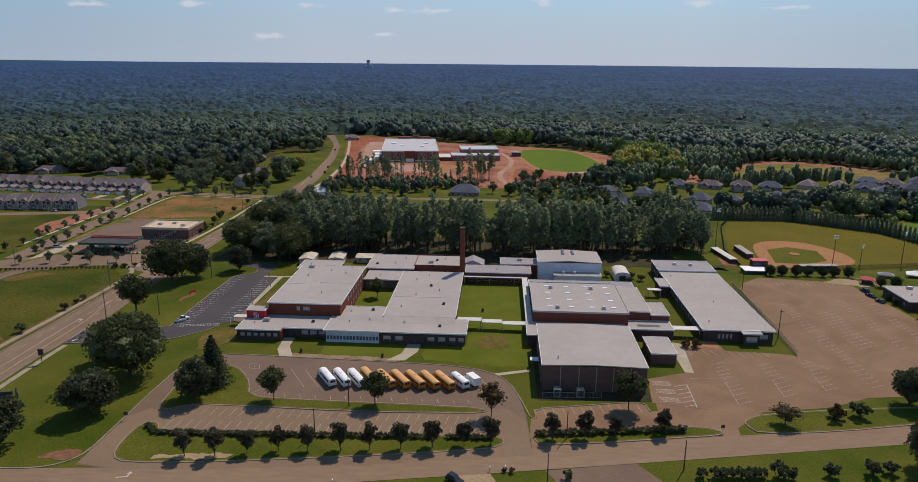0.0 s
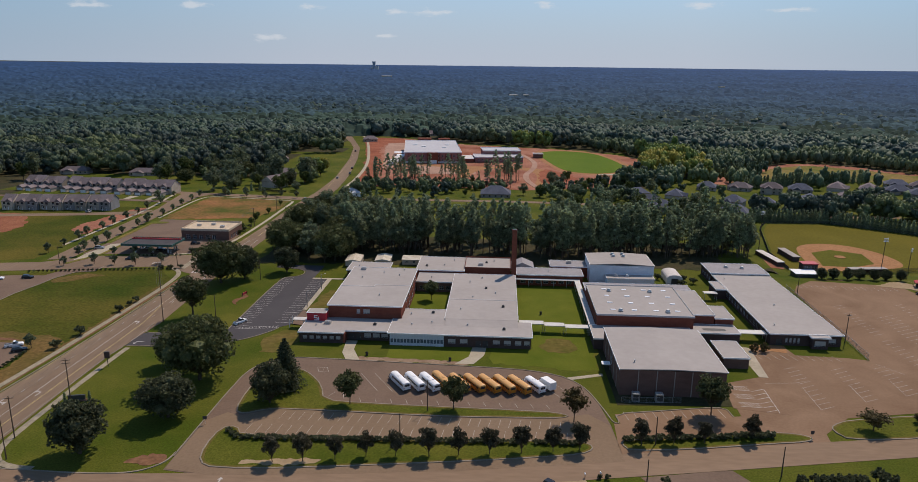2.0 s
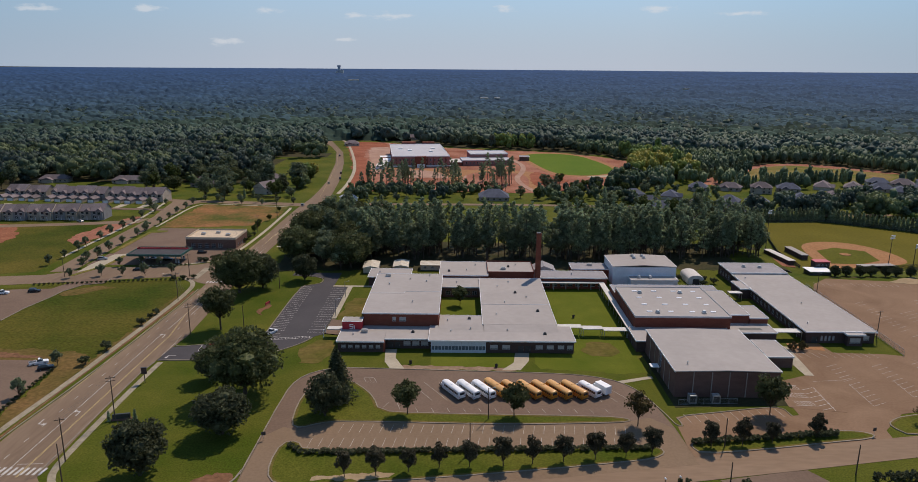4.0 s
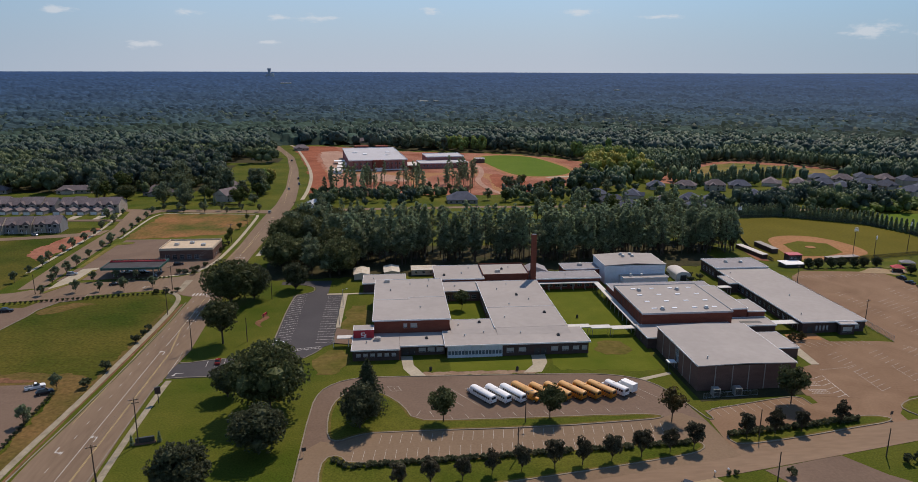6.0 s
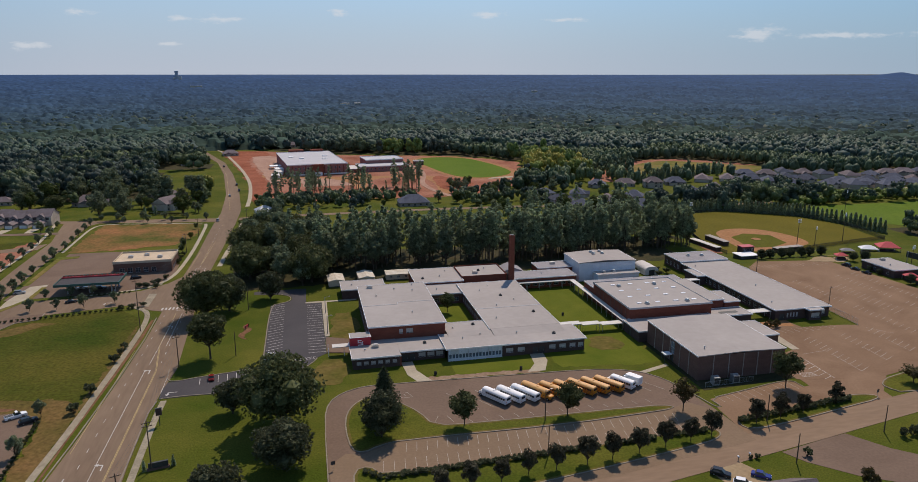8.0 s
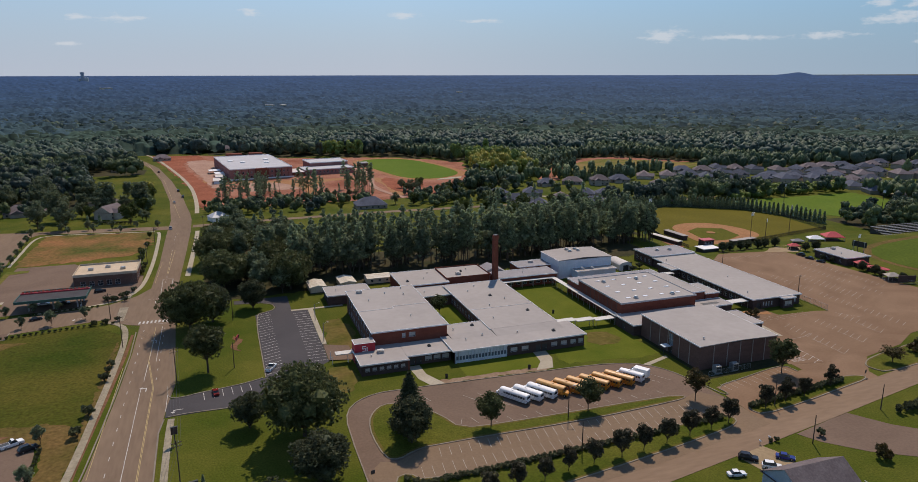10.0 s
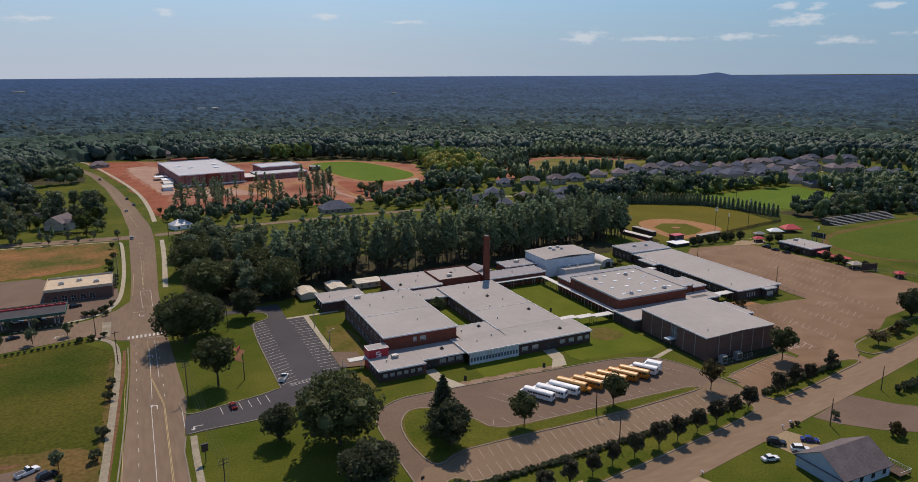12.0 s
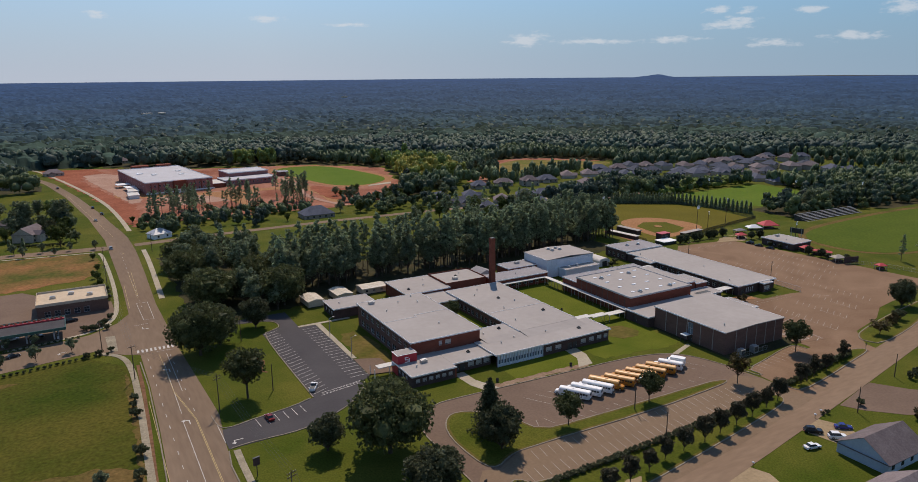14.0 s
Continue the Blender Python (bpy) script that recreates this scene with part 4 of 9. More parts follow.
# white metal shop building
b = block("workshop", "white ribbed-metal workshop with low grey roof", 19.0, 47.3, 304.5, 324.0, 9.0, METAL_WHITE, ROOF_GREY, rise=0.7, over=0.15, edge=EDGE_WHITE, lip=0.0)
for i in range(28):
    part("rib", boxed(0.5 + i, 0.58 + i, -0.06, -0.003, 0, 8.6), METAL_WHITE, b)
for x, y in ((12, 12), (12, 15.5), (16.5, 12), (16.5, 15.5)):
    roof_vent(b, x, y, 9.5, "fan")
b = block("workshop", "low lean-to in front of workshop", 26, 46.5, 298.6, 304.2, 4.6, METAL_WHITE, ROOF_GREY, over=0.15)
roof_vent(b, 4, 3, 4.6, "fan")
roof_vent(b, 9, 3, 4.6, "fan")
p = thing("quonset_shed", 54.0, 307.0, 0, 0, "cream round-roofed storage shed", "shed")
bm = bmesh.new()
prof = [(0, 0), (0, 2.6)] + [(3.5 - 3.5 * math.cos(a), 2.6 + 1.6 * math.sin(a)) for a in np.linspace(0.2, 2.94, 9)] + [(7, 2.6), (7, 0)]
v0 = [bm.verts.new((x, 0, z)) for x, z in prof]
v1 = [bm.verts.new((x, 12, z)) for x, z in prof]
for i in range(len(prof) - 1):
    bm.faces.new((v0[i], v1[i], v1[i + 1], v0[i + 1]))
bm.faces.new(v0[::-1])
bm.faces.new(v1)
part("shell", bm, ROOF_PALE, p)
part("door", boxed(2, 5, -0.05, -0.003, 0, 2.6), METAL_DARK, p)

# storage block by the east lot
b = block("storage_block", "small brown-brick storage block with flat roof", 51.8, 60.0, 216.8, 231.0, 3.8, BRICK_BROWN, ROOF_GREY, over=0.15)

# east wing
b = block("school_wing", "long east classroom wing with grey membrane roof", 74.6, 99.0, 238.3, 308.6, 4.5, BRICK_DARK, ROOF_GREY, south=[(2.0, 4.2, 0, 2.5, "d"), (5.2, 6.0, 0.9, 2.8, "b"), (6.6, 7.4, 0.9, 2.8, "b"), (8.0, 8.8, 0.9, 2.8, "b"), (9.4, 10.2, 0.9, 2.8, "b"), (19.6, 22.6, 1.0, 2.9, "b")],
          west=evenly(8, 66, 16, 2.2, 1.0, 3.0, "g"), east=evenly(2, 68, 18, 2.2, 1.0, 3.0, "g"), over=0.5, edge=EDGE_WHITE)
roof_vent(b, 4, 8, 4.5)
roof_vent(b, 12, 30, 4.5)
roof_vent(b, 3, 64, 4.5)
b = block("school_wing", "projecting brick bay at the east wing's front", 88.0, 93.4, 235.6, 237.8, 4.4, BRICK_DARK, ROOF_GREY, south=[(0.8, 4.6, 0.9, 3.0, "b")], over=0.5, walls="sew")
b = block("school_wing", "east wing's side bay", 70.2, 74.3, 287.6, 298.4, 4.4, BRICK_DARK, ROOF_GREY, over=0.3, walls="swn")
b = block("school_wing", "rear block of the east wing", 74.0, 99.2, 309.2, 325.0, 5.2, BRICK_DARK, ROOF_DIM, over=0.3, west=evenly(1, 15, 4, 2.0, 1.0, 3.0, "g"))
roof_vent(b, 9, 9, 5.2, "fan")
roof_vent(b, 16, 8, 5.2, "fan")


# covered walks
def covered_walk(x0, x1, y0, y1, z, label):
    w = thing("covered_walk", x0, y0, 0, 0, label, "covered walk", "covered walks")
    a, d = x1 - x0, y1 - y0
    part("canopy", boxed(0, a, 0, d, z - 0.25, z), ROOF_BUFF, w)
    n = max(2, int(max(a, d) / 5) + 1)
    for i in range(n):
        for s in (0, 1):
            if a > d:
                px, py = 0.2 + (a - 0.55) * i / (n - 1), 0.15 + (d - 0.45) * s
            else:
                px, py = 0.15 + (a - 0.45) * s, 0.2 + (d - 0.55) * i / (n - 1)
            part("post", boxed(px, px + 0.15, py, py + 0.15, 0, z - 0.25), METAL_GALV, w)


covered_walk(-14.0, -5.0, 242.6, 246.0, 3.5, "white flat canopy over a courtyard walk")
covered_walk(-4.8, 2.6, 242.0, 245.4, 3.2, "white flat canopy over a courtyard walk, one step lower")
covered_walk(2.8, 11.4, 241.4, 244.8, 2.9, "white flat canopy over a courtyard walk, lowest step")
covered_walk(-14.2, 14.0, 296.9, 299.0, 3.4, "white-edged canopy along the rear of the courtyard")
covered_walk(11.4, 13.8, 241.6, 296.6, 3.6, "long white-edged canopy beside the sports hall")
covered_walk(64.4, 74.2, 240.2, 244.0, 3.3, "pale canopy linking sports hall and east wing")
covered_walk(64.4, 70.0, 285.0, 288.0, 3.3, "pale canopy beside the east wing")

# red sign tower and canopy at the staff entrance
s = thing("entrance_sign_tower", -91.4, 237.6, 0, 0, "crimson box sign above the staff entrance with white emblem", "sign")
part("tower", boxed(0, 7.0, 0, 4.6, -0.1, 6.9), SIGN_RED, s)
part("coping", boxed(-0.12, 7.12, -0.12, 4.72, 6.9, 7.05), WHITE, s)
part("tower_roof", boxed(0.1, 6.9, 0.1, 4.5, 7.054, 7.1), ROOF_GREY, s)
bm = bmesh.new()
box(bm, 2.6, 3.9, -0.07, -0.01, 5.75, 6.05)
box(bm, 2.6, 2.9, -0.07, -0.01, 5.25, 5.74)
box(bm, 2.6, 3.9, -0.07, -0.01, 4.95, 5.24)
box(bm, 3.6, 3.9, -0.07, -0.01, 4.4, 4.94)
box(bm, 2.6, 3.9, -0.07, -0.01, 4.1, 4.39)
box(bm, 4.1, 4.4, -0.07, -0.01, 4.1, 5.5)
part("emblem", bm, WHITE, s, "plain white emblem")
w = thing("entrance_canopy", -99.0, 239.5, 0, 0, "white entrance canopy on posts beside the crimson tower", "canopy")
part("canopy", boxed(1.6, 7.4, 0, 3.0, 3.1, 3.35), ROOF_BUFF, w)
for px, py in ((0.2, 0.2), (0.2, 4.1), (5.5, 0.2)):
    part("post", boxed(px, px + 0.18, py, py + 0.18, 0, 3.1), WHITE, w)

# courtyard paths and front walks
WORN_PATH = material("worn_bare_path", (0.190, 0.118, 0.072), (0.290, 0.205, 0.140), 0.2, 1.2, 0.95, spread=0.5, grain=0.25)
slab("courtyard_lawn_1", [(-14.6, 241), (11.3, 241), (11.3, 297), (-14.6, 297)], 0.03, LUSH, "lush green courtyard lawn", "lawn")
slab("courtyard_lawn_2", [(-57.2, 250.7), (-41.0, 250.7), (-41.0, 286.1), (-57.2, 286.1)], 0.03, LUSH, "lush green lawn of the small courtyard", "lawn")
slab("front_lawn", [(-59, 215.8), (-32, 214.8), (-31, 220), (-31, 226.9), (-59, 226.9)], 0.02, LUSH, "lush green lawn before the front wing", "lawn")
slab("front_lawn_2", ragged([(-24, 214), (-10, 212.6), (4, 210.6), (11, 212), (11.4, 240), (-9, 240.4), (-10, 227), (-24, 226.8)], 1.5), 0.02, LUSH, "lush green lawn beside the gymnasium", "lawn")
slab("pavement_4", [(-75.2, 229.5), (-71.2, 229.5), (-71.0, 222), (-67.4, 213.4), (-72, 213.4), (-74.4, 219)], 0.06, CONCRETE, "buff concrete entrance walk", "pavement")
slab("pavement_5", [(-30.4, 227), (-25.6, 227), (-26.2, 220.5), (-29.6, 213.0), (-35.6, 213.0), (-31.4, 219)], 0.06, CONCRETE, "buff concrete curving entrance walk", "pavement")
slab("pavement_6", [(0.2, 205.4), (1.2, 203.8), (11.8, 207.6), (11.8, 209.4)], 0.06, CONCRETE, "concrete path from the bus lot to the gymnasium door", "pavement")
slab("pavement_7", ragged([(-70, 213.4), (-31, 212.2), (-31, 215.0), (-68, 216.0)], 0.8), 0.05, WORN_PATH, "worn bare strip of earth along the kerb", "lawn edge")
slab("pavement_8", [(60.4, 231), (62.6, 236), (66.4, 234.4), (64.2, 210.5), (61.4, 210.8), (61.2, 222)], 0.1, CONCRETE, "concrete walk beside storage block", "pavement")
slab("pavement_9", [(66.6, 234.2), (67.4, 237.6), (79, 237.8), (79.2, 236.2), (78, 231)], 0.1, INFIELD, "red paved patch at the east wing's door", "pavement")

# ---- markings on the asphalt
def lines(name, segments, width, lift, mat, label):
    """Painted lines: each a thin flat bar on the asphalt."""
    bm = bmesh.new()
    for x0, y0, x1, y1 in segments:
        d = Vector((x1 - x0, y1 - y0))
        d.normalize()
        s = Vector((-d.y, d.x)) * width / 2
        q = [(x0 + s.x, y0 + s.y), (x0 - s.x, y0 - s.y), (x1 - s.x, y1 - s.y), (x1 + s.x, y1 + s.y)]
        top = [bm.verts.new((x, y, terrain(x, y) + lift)) for x, y in q]
        f = bm.faces.new(top)
        f.normal_update()
        if f.normal.z < 0:
            f.normal_flip()
    return tagged(mesh_object(name, bm, mat), label, "road marking", kind="stuff")


mr = random.Random(12)
seg = [(x, 177.0 - 0.2, x - 0.7, 172.3) for x in np.arange(-81, -3, 2.75)]
seg += [(x, 169.2 + (x + 90) * 0.02, x - 0.5, 164.6 + (x + 90) * 0.022) for x in np.arange(-88, -2, 2.75)]
lines("stall_lines", seg, 0.12, 0.115, PAINT_FADED, "worn white stall lines in the visitors' lot")
seg = [(-74 + 4.55 * i, 203.4, -66.6 + 4.55 * i, 191.4) for i in range(2, 16)]
seg += [(-62 + 4.55 * i, 186.6, -61.2 + 4.55 * i, 184.2) for i in range(13)] + [(-70, 189.8, -71.4, 186.6), (-67.5, 189.4, -66.4, 185.6)]
seg += [(-79.6, 206.5, -76.4, 206.5), (-76.4, 206.5, -75.2, 203.2), (-75.2, 203.2, -78.4, 203.2), (-78.4, 203.2, -79.6, 206.5), (-77.6, 205.6, -77.2, 204.2)]
lines("bus_stall_lines", seg, 0.13, 0.075, PAINT_FADED, "faded white slanted bus stall lines")
seg = [(14.2 + 2.75 * i, 184.3 + 0.36 * i, 15.0 + 2.75 * i, 179.4 + 0.36 * i) for i in range(11)]
lines("gym_stall_lines", seg, 0.13, 0.075, PAINT_FADED, "white stall lines before the gymnasium")
seg = []
for y in (190.2, 195.6, 201.0):
    seg += [(49.0, y, 55.0, y - 0.4), (49.2, y + 2.6, 55.0, y + 2.2)] + [(49.4 + 0.9 * k, y + 2.4, 50.4 + 0.9 * k, y + 0.1) for k in range(6)]
seg += [(55.4, 187.2 + 2.6 * k, 59.3, 188.9 + 2.6 * k) for k in range(6)] + [(58.9, 187, 59.7, 202)]
lines("hatch_lines", seg, 0.14, 0.115, PAINT_WHITE, "white hatching beside handicap stalls")
seg = []
for x, y0, y1 in ((71.6, 190, 219), (87.0, 196, 219), (101.4, 201, 222)):
    seg += [(x, y, x + 4.8, y + 2.4) for y in np.arange(y0, y1, 2.75)]
    seg.append((x, y0, x + 0.6, y0 + (y1 - y0) * 0.5))
seg += [(104, 224, 109.4, 216.6), (61.8, 206.4, 71.2, 207.4), (71.2, 207.4, 76.0, 209.4)]
for x, y0, y1, long in ((116.4, 204, 286, 4.6), (127.4, 232, 272, 8.4), (142.0, 236, 288, 4.6), (152.6, 244, 290, 4.6)):
    for y in np.arange(y0, y1, 2.9):
        if mr.random() < 0.86:
            seg.append((x, y, x + long, y + long * 0.5))
seg += [(113 + 2.75 * k, 311.5 - 0.12 * k, 113.4 + 2.75 * k, 306.8 - 0.12 * k) for k in range(16)] + [(66 + 2.9 * k, 229.6, 67.4 + 2.9 * k, 225.2) for k in range(10)]
lines("east_lot_lines", seg, 0.13, 0.075, PAINT_FADED, "worn white angled stall lines in the big lot")
seg = [(-120.0, 238.6 + 2.72 * k, -114.5, 240.9 + 2.70 * k) for k in range(23)] + [(-105.5, 244.6 + 2.72 * k, -99.3, 244.6 + 2.72 * k) for k in range(20)]
seg += [(-117.8, 238.2, -103.2, 240.8), (-118.0, 236.6, -103.4, 239.2)] + [(-117.2 + 1.2 * k, 238.2 + 0.21 * k, -116.8 + 1.2 * k, 236.8 + 0.21 * k) for k in range(12)]
seg += [(-139.6 + 2.75 * k, 231.2 + 0.4 * k, -139.2 + 2.75 * k, 226.2 + 0.4 * k) for k in range(6)]
lines("staff_stall_lines", seg, 0.15, 0.085, PAINT_WHITE, "crisp white stall lines in the staff lot")
# main road lanes
seg = [(-158.2, 150, -158.0, 241), (-157.6, 246, -157, 290), (-149.9, 236, -149.9, 222)]
seg += [(-162.0 + 0.006 * (y - 200), y, -162.0 + 0.006 * (y + 2 - 200), y + 2) for y in np.arange(110, 296, 8)]
seg += [(-154, y, -154, y + 2) for y in np.arange(246, 296, 8)] + [(-157, y, -157.2, y + 2) for y in np.arange(360, 470, 9)]
seg += [(-162.9, 335.2, -157.2, 335.6), (-157.9, 301.6, -152.2, 301.2), (-155, 298, -155, 262), (-158.6, 366, -158.2, 341), (-154.2, 366, -154.3, 341), (-158.3, 341, -154.2, 340.6), (-158.6, 366, -154.2, 365.6)]
seg += [(-157.6, 155.6, -151.4, 156.0)]
lines("lane_lines", seg, 0.16, 0.095, PAINT_WHITE, "white lane lines on the main road")
seg = [(-163.8 + 1.45 * k, 303.2, -163.7 + 1.45 * k, 306.2) for k in range(9)] + [(-165.6 + 1.45 * k, 151.0, -165.3 + 1.45 * k, 154.2) for k in range(12)]
lines("crossing_bars", seg, 0.7, 0.1, PAINT_WHITE, "white zebra crossing bars")
seg = [(-154.6, 150, -154.6, 240), (-154.3, 150, -154.3, 240), (-154.6, 240, -157.4, 262), (-154.3, 240, -157.1, 262), (-157.4, 262, -157.4, 298), (-166, 190, -165, 260), (-161.8, 360, -160.9, 400)]
seg += [(-157.3, 375, -157.2, 420), (-156.9, 375, -155.8, 420), (-155.8, 420, -155.6, 470), (-157.2, 420, -156.4, 470), (-157.2, 528, -178, 726), (-178, 726, -206, 880)]
lines("yellow_lines", seg, 0.14, 0.096, PAINT_YELLOW, "yellow centre lines on the main road")


slab("crosswalk", [(-173.2, 327.6), (-169.8, 327.0), (-170.0, 309.4), (-172.9, 309.8)], 0.1, WALK, "pale textured crosswalk over the side street", "road marking")


def arrow(x, y, turn, s=1.0):
    bm = bmesh.new()
    m = pose(x, y, terrain(x, y) + 0.1, 0, 0, turn)
    for pts in (((-0.12, -1.6), (0.12, -1.6), (0.12, 0.6), (-0.12, 0.6)), ((-0.12, 0.3), (-1.0, 0.5), (-1.0, 0.8), (-0.12, 0.6)), ((-0.9, 0.1), (-1.7, 0.66), (-0.9, 1.2))):
        bm.faces.new([bm.verts.new(m @ Vector((px * s, py * s, 0))) for px, py in pts])
    return tagged(mesh_object("turn_arrow", bm, PAINT_WHITE), "white turn arrow painted on the road", "road marking", kind="structure")


for x, y, turn in ((-156.4, 240, 0), (-156.4, 182, 0), (-156.2, 282, 0), (-164.0, 176, 180), (-147, 222, 90), (-159.6, 330, 180), (-188, 318, 90), (-87, 141.8, -78)):
    arrow(x, y, turn, 1.25)

# sidewalks and verges
strip("sidewalk_1", open_line([(-172.5, 120), (-171.6, 170), (-169.2, 200), (-168.0, 230), (-166.6, 262), (-166.2, 290), (-168.4, 304), (-176, 311)]), -0.2, 1.8, 0.12, WALK, "pale concrete sidewalk beside the main road", "sidewalk")
strip("sidewalk_2", open_line([(-172, 340), (-167, 352), (-165.2, 372), (-164.4, 410), (-165.6, 470), (-167, 478)]), -0.2, 1.6, 0.12, CONCRETE, "pale concrete sidewalk beside the main road", "sidewalk")
strip("sidewalk_3", open_line([(-147.4, 216.6), (-147.7, 206), (-147.6, 180), (-147.2, 162), (-146.6, 153), (-144.0, 147.6), (-139.4, 145.2), (-133, 144.8)], 1), -1.6, 0.2, 0.12, WALK, "concrete sidewalk beside the west lawn", "sidewalk")
strip("sidewalk_4", open_line([(-145.8, 474), (-146.2, 440), (-147.6, 400), (-148.8, 368)]), -0.2, 2.2, 0.12, CONCRETE, "concrete sidewalk past the wood", "sidewalk")
strip("kerb_6", open_line([(-150.2, 240), (-149.6, 231), (-146, 230.2), (-141, 231.8), (-128, 234), (-121.6, 236.6)]), -0.3, 0.05, 0.2, KERB, "pale kerb at the staff drive", "kerb")
strip("kerb_7", open_line([(-120.5, 236.6), (-120.4, 299.4), (-116, 301.6), (-112.8, 303.5), (-111.8, 307), (-112.6, 311.4), (-116.2, 313.8)]), -0.05, 0.3, 0.2, KERB, "pale kerb round the staff lot", "kerb")
strip("kerb_8", open_line([(-149.2, 218.2), (-144, 219), (-129, 218.2), (-117, 223.6), (-110, 228.6), (-104.3, 235.6), (-102.8, 239.4)]), -0.3, 0.05, 0.2, KERB, "pale kerb at the staff drive", "kerb")
strip("kerb_9", open_line([(-141, 143.4), (-119, 142.8), (-108, 144), (-102.6, 148.6), (-101.9, 154)]), -0.05, 0.35, 0.2, KERB, "pale kerb at the corner lawn", "kerb")
strip("kerb_10", [(-150.4, 152), (-150.8, 182), (-151.2, 209), (-150.2, 217)], -0.35, 0.0, 0.2, KERB, "pale kerb beside the main road", "kerb")
strip("kerb_11", [(-171.8, 120), (-168.8, 172), (-167, 195), (-165.9, 214), (-164.7, 239), (-163.7, 271), (-163.9, 294)], 0.0, 0.35, 0.2, KERB, "pale kerb beside the main road", "kerb")
slab("verge_1", [(-171.2, 120), (-168.9, 196), (-166.4, 240), (-164.9, 272), (-164.6, 292), (-165.6, 292), (-166.4, 262), (-168.0, 228), (-169.4, 196), (-172.2, 120)], 0.04, DIRT, "thin bare verge between kerb and sidewalk", "verge")
slab("lawn_patch_5", ragged(smooth_line([(-173, 150), (-171.4, 196), (-170.6, 212), (-174, 222), (-185, 226), (-204, 227), (-262, 228), (-262, 217), (-186, 216), (-180, 212), (-178, 196), (-177, 150)], 1), 1.6), 0.05, BROWNGRASS, "dry brown grass at the field's corner", "lawn")
slab("lawn_patch_6", ragged(smooth_line([(-170.6, 206), (-169, 240), (-168.6, 286), (-170.2, 284), (-170.8, 240), (-172.4, 210)], 1), 1.2), 0.06, BROWNGRASS, "dry brown grass beside the sidewalk", "lawn")
slab("lawn_patch_1", ragged(smooth_line([(-98, 246), (-88, 244), (-86, 256), (-86, 284), (-96, 284), (-97, 262)], 1), 2.0), 0.04, WORNLAWN, "dry worn lawn beside the classroom block", "lawn")
slab("lawn_patch_3", ragged(smooth_line([(-100, 214), (-92, 224), (-94, 238), (-102, 236), (-106, 226)], 1), 2.0), 0.04, WORNLAWN, "dry worn lawn at the staff drive", "lawn")
slab("lawn_patch_7", ragged(smooth_line([(-112, 147.6), (-104, 148.4), (-103, 151.6), (-107, 153.4), (-112, 151)], 1), 1.2), 0.05, DIRT, "bare earth patch on the corner lawn", "lawn")
slab("lawn_patch_8", ragged(smooth_line([(-84, 149.6), (-70, 150.4), (-64, 152.2), (-66, 153.8), (-74, 152.6), (-84, 151.6)], 1), 0.9), 0.23, DUST, "bare stony patch under the street trees", "lawn")
slab("lawn_patch_9", ragged(smooth_line([(-8, 226), (2, 224), (7, 230), (3, 238), (-5, 236)], 1), 2.0), 0.05, WORNLAWN, "thin dry patch on the front lawn", "lawn")
slab("lawn_patch_4", ragged(smooth_line([(-130, 262), (-127.6, 263), (-127, 276), (-129.4, 279)], 1), 2.0), 0.04, DIRT, "bare red earth path in the lawn", "lawn")


# ---- vehicles
def loft(bm, rings, idx=0):
    made = [[bm.verts.new(p) for p in ring] for ring in rings]
    n = len(rings[0])
    for a, b in zip(made, made[1:]):
        for i in range(n):
            bm.faces.new((a[i], a[(i + 1) % n], b[(i + 1) % n], b[i])).material_index = idx
    bm.faces.new(made[0][::-1]).material_index = idx
    bm.faces.new(made[-1]).material_index = idx


def wheel(parent, x, y, r, w):
    bm = bmesh.new()
    tube(bm, (x, y - w / 2, r), (x, y + w / 2, r), r, r, 14)
    tyre = part("wheel", bm, RUBBER, parent)
    bm = bmesh.new()
    tube(bm, (x, y - w / 2 - 0.02, r), (x, y + w / 2 + 0.02, r), r * 0.55, r * 0.55, 10)
    part("rim", bm, METAL_GALV, tyre)


